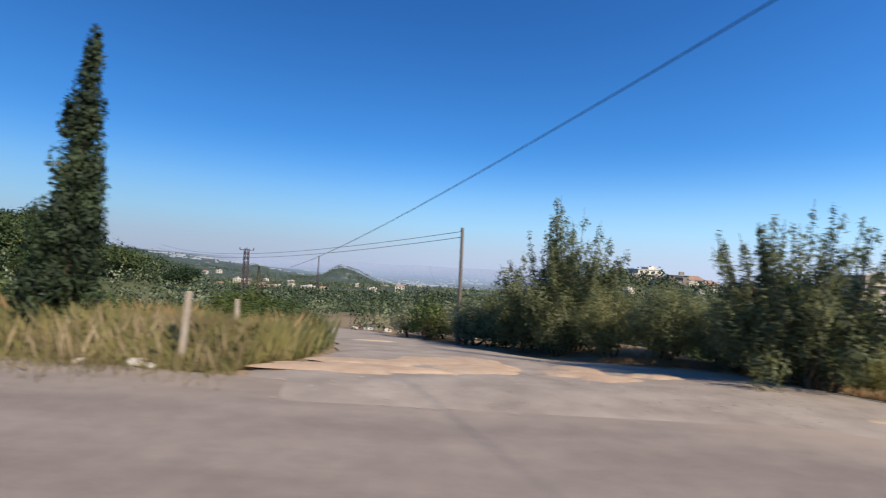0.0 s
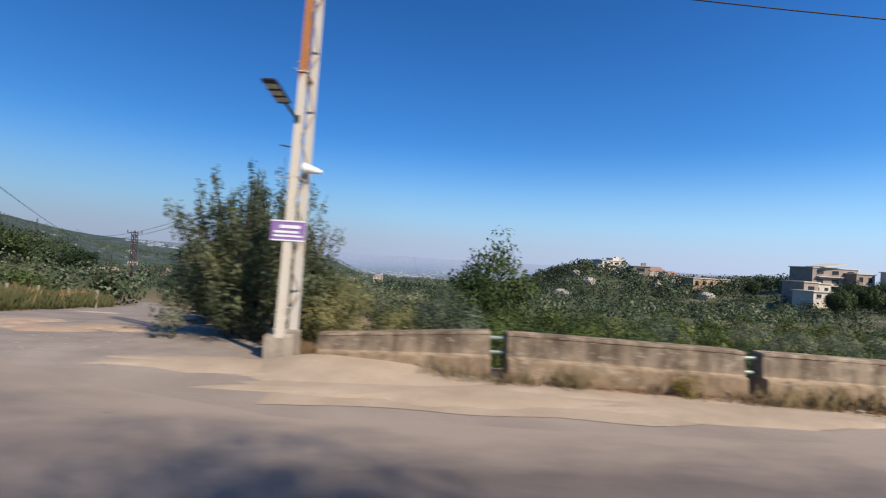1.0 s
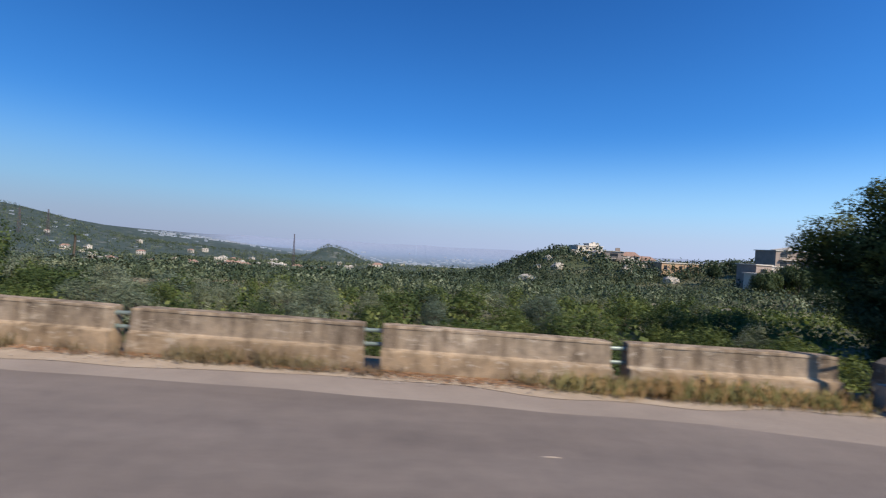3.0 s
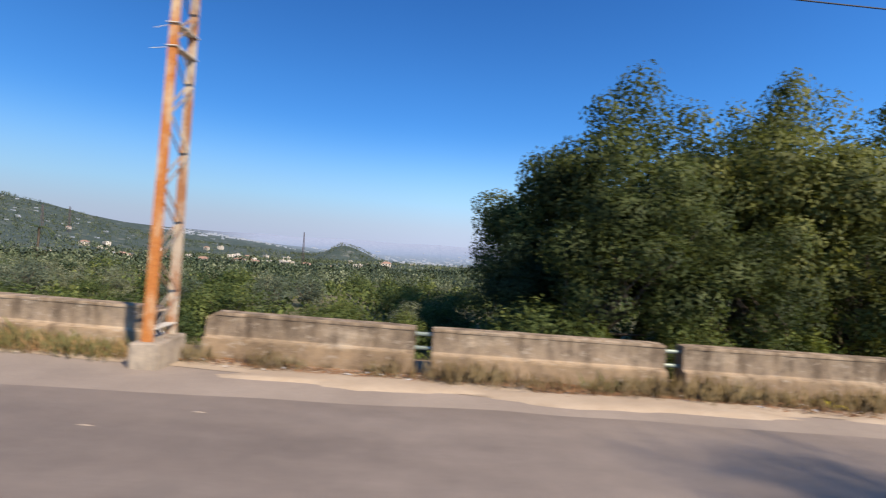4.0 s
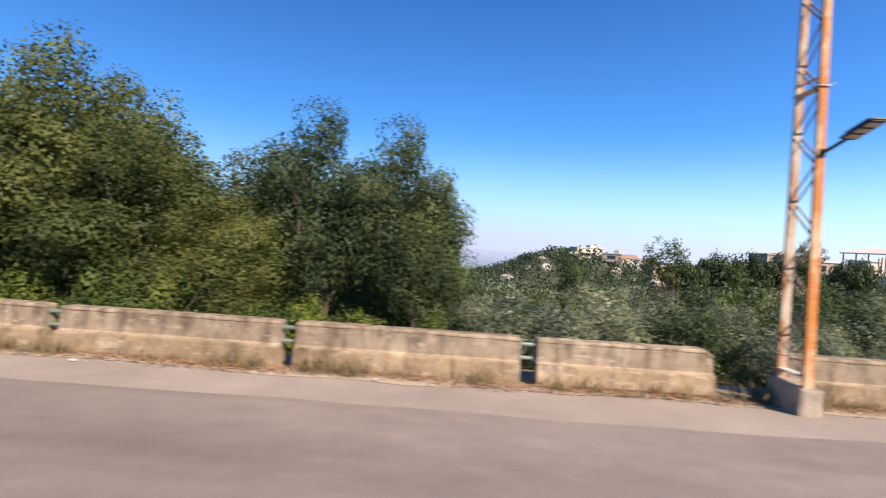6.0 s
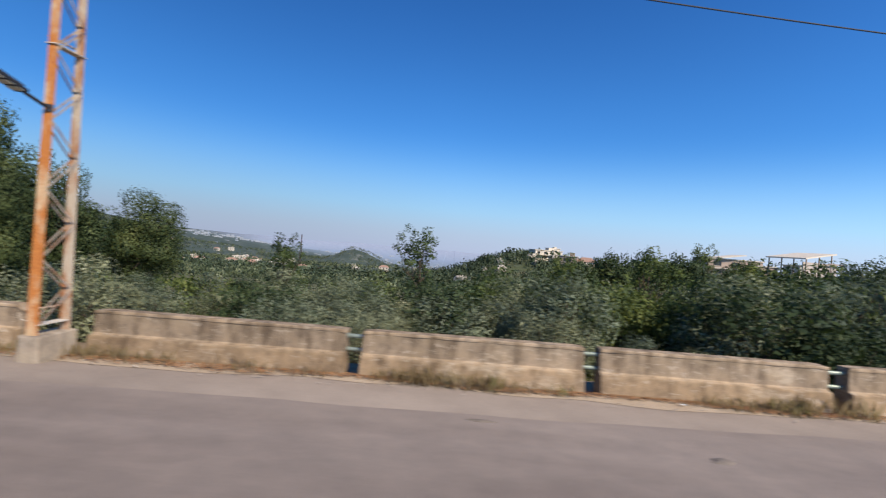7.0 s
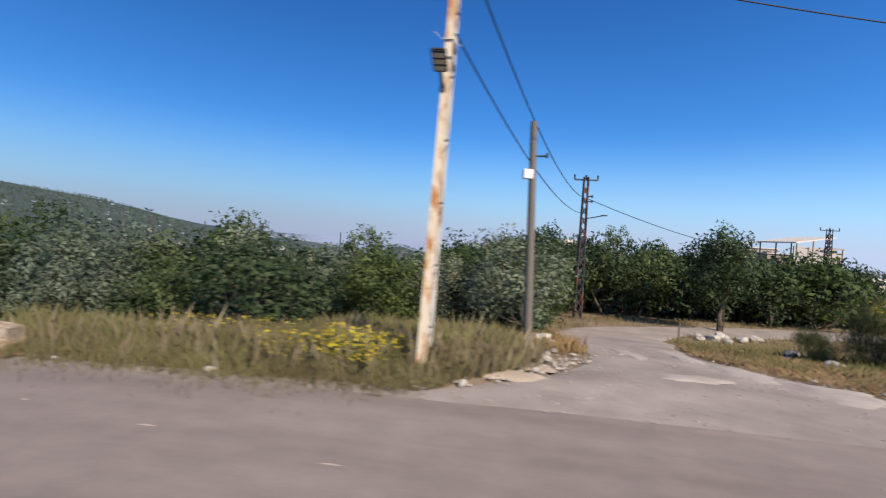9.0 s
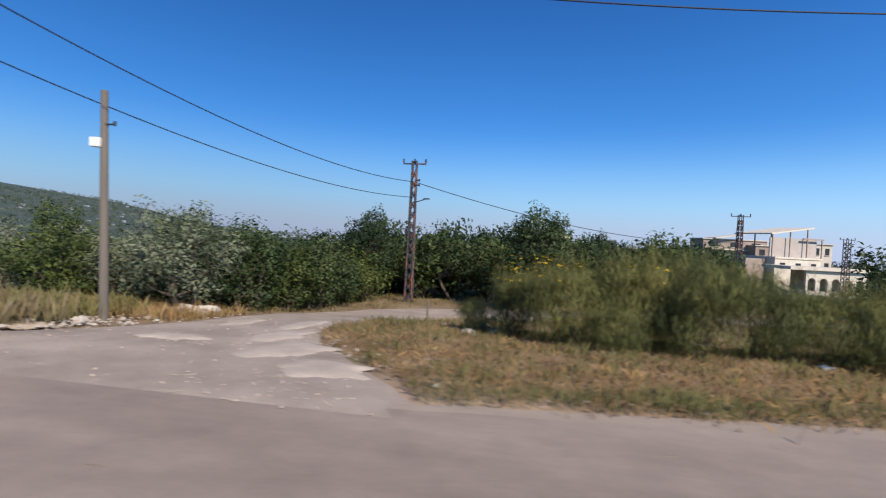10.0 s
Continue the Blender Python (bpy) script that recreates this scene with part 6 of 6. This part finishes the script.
far_woods("hill_woods", 0, 240, 185, 300, 2300, 2.8, 5.4, 46, 0.085, M_FARLEAF, "dark evergreen woods on the near hill", 203, lambda x, y: (np.hypot(x - 122, y - 247) > 11) & (np.hypot(x - 134, y - 231) > 9) & (np.hypot(x - 96, y - 233) > 4) & (np.hypot(x - 146, y - 236) > 7))
far_woods("valley_woods", -420, 420, 200, 640, 5200, 3.2, 6, 20, 0.125, M_FARLEAF, "scattered woods down the valley", 204)
far_woods("hill_scrub", -420, -60, 1500, 1760, 900, 4, 8, 14, 0.14, M_FARLEAF, "scrub on the cone-shaped hill down the valley", 207)
far_woods("valley_woods", -500, 500, 640, 1500, 3800, 4, 8, 12, 0.16, M_FARLEAF, "scattered woods down the valley", 208)
far_woods("ridge_woods", -1500, -150, 640, 1600, 5200, 5, 9, 14, 0.15, M_FARLEAF, "scattered woods on the far ridge", 205)


# trees on the near side of the road, whose shade falls over the lane
shade = make_plant("roadside_tree", 151, 5.0, 2.4, 5.3, 48, 170, 0.062, M_CAROB, "tall leafy roadside tree shading the lane", "tree", "roadside shade trees", slim=0.6, trunk_r=0.22, inner=0.5)
planted(shade, [(15.2, -5.7, 1.05, 1.0), (23.1, -6.3, 1.2, 1.0), (52.4, -7.6, 0.95, 1.1)], 152)


# ---- posts, stones, litter ----
def fence_post(x, y, h, tilt):
    root = part("fence_post", box(bmesh.new(), (0.08, 0.08, h + 0.3), (0, 0, h / 2 - 0.15), 8, 0, 0.012), M_BASE)
    root.matrix_world = pose(x, y, float(land_z(x, y)), 0, tilt, 0)
    return tagged(root, "pale concrete fence post in dry grass", "fence post", "fence posts by the side track")


for x, y, h, t in [(-3.39, 7.09, 1.08, 3), (-3.5, 9.4, 1.05, 0), (-3.7, 14.8, 0.95, 1), (-4.24, 17.5, 0.9, -2), (-5.0, 20, 0.9, 1), (-5.8, 23, 0.9, 0), (-6.35, 26, 0.9, 2)]:
    fence_post(x, y, h, t)
bm = rod(bmesh.new(), (0, 0, -0.2), (0.02, 0, 0.75), 0.035, 0.03, 8)
stake = part("wooden_stake", bm, M_WOOD)
stake.matrix_world = pose(98.9, 16.6, float(land_z(98.9, 16.6)))
tagged(stake, "short wooden stake at the lane's bend", "stake")


def rock(x, y, r, seed, label="pale limestone rock lying in the grass", flat=0.6):
    rng = random.Random(seed)
    bm = bmesh.new()
    bmesh.ops.create_icosphere(bm, subdivisions=2, radius=r)
    for v in bm.verts:
        k = 1 + 0.22 * math.sin(v.co.x / r * 3 + seed) + 0.18 * math.sin(v.co.y / r * 4 + seed * 2) + rng.uniform(-0.08, 0.08)
        v.co = Vector((v.co.x * k * 1.2, v.co.y * k, v.co.z * k * flat))
    ob = part("rock", bm, M_STONE)
    ob.matrix_world = pose(x, y, float(land_z(x, y)) + r * flat * 0.35, 0, 0, rng.uniform(0, 360))
    return tagged(ob, label, "rock", "limestone rocks")


def outcrop(x, y, r, z, seed):
    ob = rock(x, y, r, seed, "cream limestone outcrop on the hillside", 0.8)
    ob.location.z = float(land_z(x, y)) + 0.3 * r
    tagged(ob, group="hillside outcrops")


for i, (x, y, r, z) in enumerate([(114, 250, 2.4, -2.6), (126, 246, 3.0, -4.2), (136, 238, 3.4, -5.6), (134, 235, 2.2, -6.8), (150, 238, 2.6, -8.4), (96, 236, 2.2, -6.0), (88, 224, 1.8, -7.4), (112, 226, 1.8, -7.0), (86.6, 131, 2.0, 0), (77.7, 200, 3.0, 0), (93.8, 214, 2.6, 0), (122.5, 205, 3.0, 0), (132.7, 185, 2.6, 0), (137.7, 217, 2.8, 0)]):
    outcrop(x, y, r, z, 700 + i)
rr = random.Random(9)
for x, y, r in [(93.3, 11.5, 0.26), (93.0, 11.3, 0.18), (93.6, 11.7, 0.3), (93.9, 11.3, 0.14), (93.8, 9.6, 0.1), (92.4, 9.9, 0.13), (93.5, 8.2, 0.13), (93.0, 7.6, 0.1), (100.7, 13.4, 0.16), (101.0, 13.8, 0.24), (100.4, 12.9, 0.14), (100.9, 11.7, 0.2), (101.4, 12.7, 0.18), (99.9, 14.2, 0.12), (100.8, 20.0, 0.2), (101.3, 19.6, 0.27), (101.9, 20.2, 0.28), (102.5, 19.8, 0.22), (101.6, 19.0, 0.17), (100.6, 19.2, 0.18), (103.4, 20.4, 0.25), (-3.9, 6.95, 0.12), (-3.7, 6.85, 0.08), (-4.7, 6.9, 0.07), (92.1, 5.5, 0.08), (88.7, 4.85, 0.07), (86.5, 4.7, 0.05), (-2.2, 34.4, 0.3), (-1.2, 34.0, 0.24), (0.2, 33.4, 0.3), (1.5, 32.6, 0.26), (2.6, 32.0, 0.32), (-3.6, 35.4, 0.28), (-4.8, 36.4, 0.25), (3.6, 31.0, 0.25)]:
    rock(x, y, r, rr.randint(0, 999))
for i in range(60):
    x = rr.uniform(92.5, 101)
    y = rr.uniform(5.5, 9.6)
    if in_track(x, y) < 0.3:
        rock(x, y, rr.uniform(0.025, 0.06), rr.randint(0, 999), "small pale limestone fragment by the lane")


def litter(x, y, s, material, label, seed):
    """A crumpled scrap lying on the ground."""
    rng = random.Random(seed)
    bm = bmesh.new()
    bmesh.ops.create_grid(bm, x_segments=5, y_segments=4, size=s)
    for v in bm.verts:
        v.co.z = rng.uniform(0, 0.5) * s
        v.co.y *= 0.6
    ob = part("litter", bm, material)
    ob.matrix_world = pose(x, y, float(land_z(x, y) if x > 100 else near_z(x, y)) + 0.015, 0, 0, rng.uniform(0, 360))
    return tagged(ob, label, "litter", "litter by the parapet")


M_YBAG = plain("yellow_plastic", (0.6, 0.45, 0.03), (0.7, 0.55, 0.06), 10, 60, 0.5)
litter(108.2, 10.6, 0.2, M_WHITE, "crumpled white plastic bag caught in the dry grass", 3)
litter(46.75, 3.72, 0.16, M_YBAG, "crumpled yellow plastic bag at the parapet's foot", 1)
for i in range(46):
    x = rr.choice([rr.uniform(12, 85), rr.uniform(44.5, 52), rr.uniform(36, 41)])
    litter(x, float(wall_y(x)) - rr.uniform(0.3, 0.75), rr.uniform(0.02, 0.05), M_SCRAP, "small white paper scrap at the parapet's foot", i + 5)


def gravel(name, inside, x0, x1, y0, y1, n, r0, r1, material, label, seed):
    """Loose stones lying over a stretch of ground."""
    rng = np.random.default_rng(seed)
    x, y = rng.uniform(x0, x1, n), rng.uniform(y0, y1, n)
    ok = inside(x, y) & (wave(x, y, 0.7, seed) + rng.normal(size=n) * 0.5 > -0.1)
    x, y = x[ok], y[ok]
    n = len(x)
    shape = np.array([(1, 0, 0), (0, 1, 0), (-1, 0, 0), (0, -1, 0), (0, 0, 0.7), (0, 0, -0.5)], float)
    tri = np.array([(0, 1, 4), (1, 2, 4), (2, 3, 4), (3, 0, 4), (1, 0, 5), (2, 1, 5), (3, 2, 5), (0, 3, 5)])
    r = rng.uniform(r0, r1, n) ** 1.0
    a = rng.uniform(0, 6.28, n)
    P = shape[None] * (r[:, None] * rng.uniform(0.7, 1.4, (n, 1)))[:, None, :] * rng.uniform(0.7, 1.3, (n, 6, 3))
    c, q = np.cos(a)[:, None], np.sin(a)[:, None]
    P = np.stack([P[..., 0] * c - P[..., 1] * q, P[..., 0] * q + P[..., 1] * c, P[..., 2]], -1)
    P += np.stack([x, y, np.maximum(land_z(x, y), near_z(x, y)) * 0 + land_z(x, y) + 0.012], -1)[:, None, :]
    me = raw_mesh(name, P.reshape(-1, 3), (tri[None] + 6 * np.arange(n)[:, None, None]).reshape(-1, 3))
    me.materials.append(material)
    return tagged(new(name, me), label, "gravel", kind="stuff")


gravel("gravel", lambda x, y: (in_track(x, y) < 0.8) & (y < 10 + 0 * x), 91.8, 95.2, 5.4, 11, 1600, 0.012, 0.05, M_GRIT, "pale stones and rubble beside the lane", 306)
gravel("gravel", lambda x, y: in_track(x, y) > 0.2, 91, 103, 4.5, 12, 2600, 0.008, 0.026, M_GRIT, "pale loose gravel over the lane's mouth", 301)
gravel("gravel", lambda x, y: (in_track(x, y) < 0.9) & (in_track(x, y) > 0.0), 91, 103, 5.0, 13, 2200, 0.01, 0.035, M_GRIT, "pale stones along the lane's rims", 302)
gravel("gravel", lambda x, y: in_track(x, y) > 0.2, -2, 9, 5.5, 12, 1800, 0.006, 0.02, M_GRIT, "pale loose gravel over the side track", 303)
gravel("gravel", lambda x, y: (y < wall_y(x) - 0.2) & (y > wall_y(x) - 0.9), 9, 86, 2.8, 6.2, 9000, 0.006, 0.018, M_GRIT, "small stones and grit along the parapet's foot", 304)
gravel("gravel", lambda x, y: (y > asph_y(x) + 0.35) & (in_track(x, y) < 0.1), 98, 112, 5, 12, 900, 0.01, 0.035, M_GRIT, "small pale stones in the dry grass", 305)


def leaf_litter(x0, x1, n, seed, a=-0.65, b=-0.15):
    rng = np.random.default_rng(seed)
    x = rng.uniform(x0, x1, n)
    y = wall_y(x) + a + (b - a) * rng.random(n) ** 0.6 + 0.1 * wave(x, x * 0, 0.6, 1)
    V, F = quads(np.stack([x, y, near_z(x, y) + 0.02], 1), 0.03, rng, 6.0, None, 0.6)
    me = raw_mesh("leaf_litter", V, F)
    me.materials.append(M_LITTER)
    return tagged(new("leaf_litter", me), "brown fallen leaves along the parapet's foot", "leaves", kind="stuff")


leaf_litter(30, 70, 9000, 3)
leaf_litter(42.5, 51, 5000, 4, -0.95)
leaf_litter(12, 30, 2500, 5, -0.5)
leaf_litter(70, 86, 3500, 6, -0.45)


# ---- houses ----
def house(x, y, w, d, h, material, label, turn=0.0, storeys=2, bays=3, roof="slab", sink=3.0, z=None):
    """A plain house: walls, roof and windows on the side towards the road."""
    z = float(land_z(x, y)) if z is None else z
    root = thing("house", (x, y, z), label, "house", "", "", turn)
    part("wall", box(bmesh.new(), (w, d, h + sink), (0, 0, (h - sink) / 2)), material, root)
    if roof == "tile":
        bm = bmesh.new()
        e = 0.5
        v = [bm.verts.new(p) for p in ((-w / 2 - e, -d / 2 - e, h), (w / 2 + e, -d / 2 - e, h), (w / 2 + e, d / 2 + e, h), (-w / 2 - e, d / 2 + e, h), (-w / 4, 0, h + d * 0.28), (w / 4, 0, h + d * 0.28))]
        for q in ((0, 1, 5, 4), (1, 2, 5), (2, 3, 4, 5), (3, 0, 4), (3, 2, 1, 0)):
            bm.faces.new([v[i] for i in q])
        part("roof", bm, M_ROOFTILE, root, "red tiled hip roof")
    else:
        bm = box(bmesh.new(), (w + 0.8, d + 0.8, 0.3), (0, 0, h + 0.15))
        part("roof", bm, M_PLASTER, root, "flat concrete roof slab")
        if roof == "slab":
            bm = box(bmesh.new(), (w * 0.25, d * 0.3, h * 0.22), (w * 0.2, 0, h + 0.3 + h * 0.11))
            part("stair_house", bm, material, root)
    fh = h / storeys
    for s in range(storeys):
        for b in range(bays):
            wx = -w / 2 + w * (b + 0.5) / bays
            ww, wh = w / bays * 0.42, fh * 0.46
            pane = part("window", box(bmesh.new(), (ww, 0.12, wh), (wx, -d / 2, s * fh + fh * 0.52)), M_GLASS, root)
            part("sill", box(bmesh.new(), (ww * 1.2, 0.3, 0.12), (wx, -d / 2 - 0.1, s * fh + fh * 0.27)), M_PLASTER, pane)
        if s and storeys > 1:
            part("balcony", box(bmesh.new(), (w * 0.6, 1.4, 0.25), (-w * 0.12, -d / 2 - 0.7, s * fh + 0.1)), M_PLASTER, root)
    for b in range(2):
        wy = -d / 2 + d * (b + 0.5) / 2
        part("window", box(bmesh.new(), (0.12, d * 0.18, fh * 0.45), (w / 2, wy, h - fh * 0.5)), M_GLASS, root)
    return root


# the hilltop village
house(122.5, 257, 15, 10, 5.0, M_PLASTER, "pale two-storey concrete house on the hilltop", 10, 2, 4)
house(127, 261, 6, 6, 3.4, M_PLASTER, "small pale block on the hilltop house's far side", 10, 1, 1, z=2.6)
house(130.5, 238, 9, 9, 7.4, M_GREYBLOCK, "grey blockwork house below the hilltop", -20, 2, 1, z=-5.0)
house(140, 240, 9, 8, 5.0, M_PLASTER, "cream plastered house below the hilltop", -20, 2, 2, "tile", z=-4.6)
house(151, 246, 10, 8, 4.0, M_PLASTER, "cream house with a tiled roof on the hill's flank", -10, 1, 3, "tile")
house(140, 330, 12, 9, 6, M_PLASTER, "pale house beyond the hill", 0, 2, 3)
# the village to the right of it
house(172.5, 174, 20, 10, 10.0, M_GREYBLOCK, "large unfinished grey-brown concrete building", 4, 3, 3, "flat", z=-4.4)
house(181, 168, 8, 6, 8.4, M_GREYBLOCK, "grey-brown wing of an unfinished building", 4, 2, 2, "flat", z=-4.4)
slab = part("roof_slab", box(bmesh.new(), (9.5, 8, 0.35), (0, 0, 0), 0, -9), M_PLASTER)
slab.matrix_world = pose(170.5, 171, 6.75, 0, 0, 4)
tagged(slab, "tilted white roof slab on a concrete building", "roof slab")
house(138.5, 146, 5.5, 8, 4.7, M_GREYBLOCK, "small grey-brown block with a flat roof", 6, 1, 1, "flat", z=-4.6)
house(144.5, 148, 7, 7, 4.4, M_PLASTER, "cream plastered block with a flat roof", 6, 1, 2, "flat", z=-4.6)
house(138, 138, 12, 7, 2.4, M_PLASTER, "low pale building with a white slab roof", 6, 1, 3, "flat", z=-5.0)
house(190, 160, 8, 8, 8.6, M_PLASTER, "white plastered house in the village", 0, 2, 3, "flat", z=-3.5)
house(160, 210, 46, 8, 4.0, M_TERRA, "long low orange-beige terrace of houses", 8, 1, 12, "flat", z=-5.6)


def frame_house():
    """An unfinished upper storey: slender posts carrying a tilted roof over a pale terrace."""
    root = thing("pavilion_house", (162.1, 121.3, -1.5), "pale house with an open roof pavilion on slender posts", "house", turn=24)
    part("wall", box(bmesh.new(), (13.4, 10, 9.5), (0, 0, -2.45)), M_PLASTER, root)
    part("parapet", box(bmesh.new(), (13.8, 10.4, 0.4), (0, 0, 2.3)), M_PLASTER, root)
    part("side_wall", box(bmesh.new(), (6, 8, 9), (-9.5, 1, -2.6)), M_GREYBLOCK, root)
    part("screen", box(bmesh.new(), (13.6, 0.25, 4.3), (0, -3.6, 4.6)), M_PANEL, root, "grey-beige screen panel")
    for px in (-7.2, -2.2, 2.8, 7.2):
        for py in (-4.6, 4.2):
            top = 7.4 + 0.145 * (px + 7.8) if px < 4 else 6.9
            part("post", box(bmesh.new(), (0.22, 0.22, top - 2.4), (px, py, (top + 2.4) / 2)), M_GREYBLOCK, root)
    part("roof", box(bmesh.new(), (12.4, 9.6, 0.3), (-1.6, 0, 8.4), 0, -8.3), M_PLASTER, root, "tilted thin roof slab")
    part("lintel", box(bmesh.new(), (6.0, 0.3, 0.3), (4.6, -4.6, 6.75)), M_GREYBLOCK, root)
    for px in (-4.5, 0, 4.5):
        part("window", box(bmesh.new(), (1.4, 0.15, 1.3), (px, -5.02, 0.6)), M_GLASS, root)


frame_house()


def arcade_house():
    """A white terrace wall with a row of round arches."""
    root = thing("arcade_house", (162.8, 101.5, -5.3), "white terrace house with round arches", "house", turn=6)
    bm = bmesh.new()
    n, w, h, t = 5, 11.2, 4.0, 0.5
    step = w / n
    for i in range(n):
        x0 = -w / 2 + i * step
        r, cx, zc = step * 0.32, x0 + step / 2, 1.85
        arc = [(cx + r * math.cos(a), zc + r * math.sin(a)) for a in np.linspace(math.pi, 0, 11)]
        cols = [[(x0, 0), (cx - r, 0), (cx - r, zc), (x0, zc)], [(cx + r, 0), (x0 + step, 0), (x0 + step, zc), (cx + r, zc)]]
        for a, b in zip(arc, arc[1:]):
            cols.append([a, b, (b[0], h), (a[0], h)])
        cols.append([(x0, zc), (cx - r, zc), (cx - r, h), (x0, h)])
        cols.append([(cx + r, zc), (x0 + step, zc), (x0 + step, h), (cx + r, h)])
        for poly in cols:
            f = bm.faces.new([bm.verts.new((px, 0, pz)) for px, pz in poly])
            g = bmesh.ops.extrude_face_region(bm, geom=[f])
            bmesh.ops.translate(bm, vec=(0, t, 0), verts=[v for v in g["geom"] if isinstance(v, bmesh.types.BMVert)])
    bmesh.ops.recalc_face_normals(bm, faces=bm.faces)
    part("arcade", bm, M_PLASTER, root, "white wall with round arches")
    part("back_wall", box(bmesh.new(), (w, 0.4, h + 3), (0, 4.2, h / 2 - 1.5)), M_GREYBLOCK, root)
    part("roof", box(bmesh.new(), (w + 4, 9, 0.6), (-1.4, 3.8, h + 0.35)), M_PLASTER, root)
    part("plinth", box(bmesh.new(), (w, 5, 3), (0, 2.2, -1.5)), M_PLASTER, root)


arcade_house()

# houses scattered over the valley slopes
hs = random.Random(404)
cream = house(-190, 620, 13, 9, 6, M_PLASTER, "cream house among trees on the valley side", 10, 2, 3, "tile")
block = house(-70, 700, 12, 9, 6, M_PLASTER, "pale flat-roofed house among trees on the valley side", -5, 2, 3)
for ob in (cream, block):
    tagged(ob, group="houses on the valley slopes")
for i in range(52):
    a, r = radians(hs.choice((hs.uniform(-50, 0), hs.gauss(-33, 3), hs.gauss(-20, 4)))), hs.uniform(560, 1500)
    x, y = 50 + r * math.sin(a), r * math.cos(a)
    s = hs.uniform(0.5, 0.95) * (1 + r / 3500)
    copy_thing(hs.choice((cream, block)), pose(x, y, float(land_z(x, y)) + 1.0, 0, 0, hs.uniform(-30, 30)) @ Matrix.Diagonal((s, s, s, 1)))

shed = house(-150, 1420, 46, 12, 7, M_PLASTER, "long pale flat-roofed shed at the hill's foot", 8, 1, 9)
copy_thing(shed, pose(-85, 1150, float(land_z(-85, 1150)) + 1, 0, 0, -12) @ Matrix.Diagonal((0.7, 0.8, 0.8, 1)))


def far_town():
    """Hundreds of small pale blocks on the plain and the far slopes."""
    rng = np.random.default_rng(55)
    V, F = [], []
    cube = np.array([(-1, -1, 0), (1, -1, 0), (1, 1, 0), (-1, 1, 0), (-1, -1, 1), (1, -1, 1), (1, 1, 1), (-1, 1, 1)], float)
    quad = np.array([(0, 1, 5, 4), (1, 2, 6, 5), (2, 3, 7, 6), (3, 0, 4, 7), (4, 5, 6, 7)])
    n = 1050
    a = np.radians(np.concatenate([rng.uniform(-30, 16, n), rng.uniform(-62, -24, 130), rng.uniform(10, 40, 260)]))
    r = np.concatenate([2150 + 1500 * rng.random(n) ** 1.6, rng.uniform(1100, 2350, 130), rng.uniform(1500, 3300, 260)])
    x, y = 50 + r * np.sin(a), r * np.cos(a)
    ok = wave(x, y, 190, 5) + rng.normal(size=len(x)) * 0.3 > -0.1
    for px, py, pr in zip(x[ok], y[ok], r[ok]):
        s = np.array([rng.uniform(3, 13), rng.uniform(3, 6), rng.uniform(4.5, 8)]) * (0.2 + pr / 4200)
        F.append(quad + 8 * len(V))
        V.append(cube * s + (px, py, float(land_z(px, py)) - 2))
    me = raw_mesh("far_town", np.concatenate(V), np.concatenate(F))
    # wall colour with the haze already in it
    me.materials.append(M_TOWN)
    return tagged(new("far_town", me), "pale blocks of a hazy town on the plain", "town", kind="stuff")


far_town()


def earth_bank(x, y, w, d, h, turn):
    """A terraced cut of bare red-brown earth."""
    bm = bmesh.new()
    bmesh.ops.create_grid(bm, x_segments=40, y_segments=14, size=1)
    for v in bm.verts:
        f = (v.co.y + 1) / 2
        step = (math.floor(f * 4) + min(1, (f * 4 % 1) * 3)) / 4
        wob = 0.12 * math.sin(v.co.x * 7) + 0.08 * math.sin(v.co.x * 19 + 1)
        edge = max(0, 1 - abs(v.co.x) ** 6)
        v.co = Vector((v.co.x * w / 2, v.co.y * d / 2, h * (step + wob * step) * edge - 4))
    ob = part("earth_bank", bm, M_QUARRY)
    ob.matrix_world = pose(x, y, float(land_z(x, y)), 0, 0, turn)
    return tagged(ob, "terraced bank of bare red-brown earth", "earth bank", kind="structure")


earth_bank(262, 430, 110, 50, 15, -25)
earth_bank(215, 330, 50, 30, 8, -20)
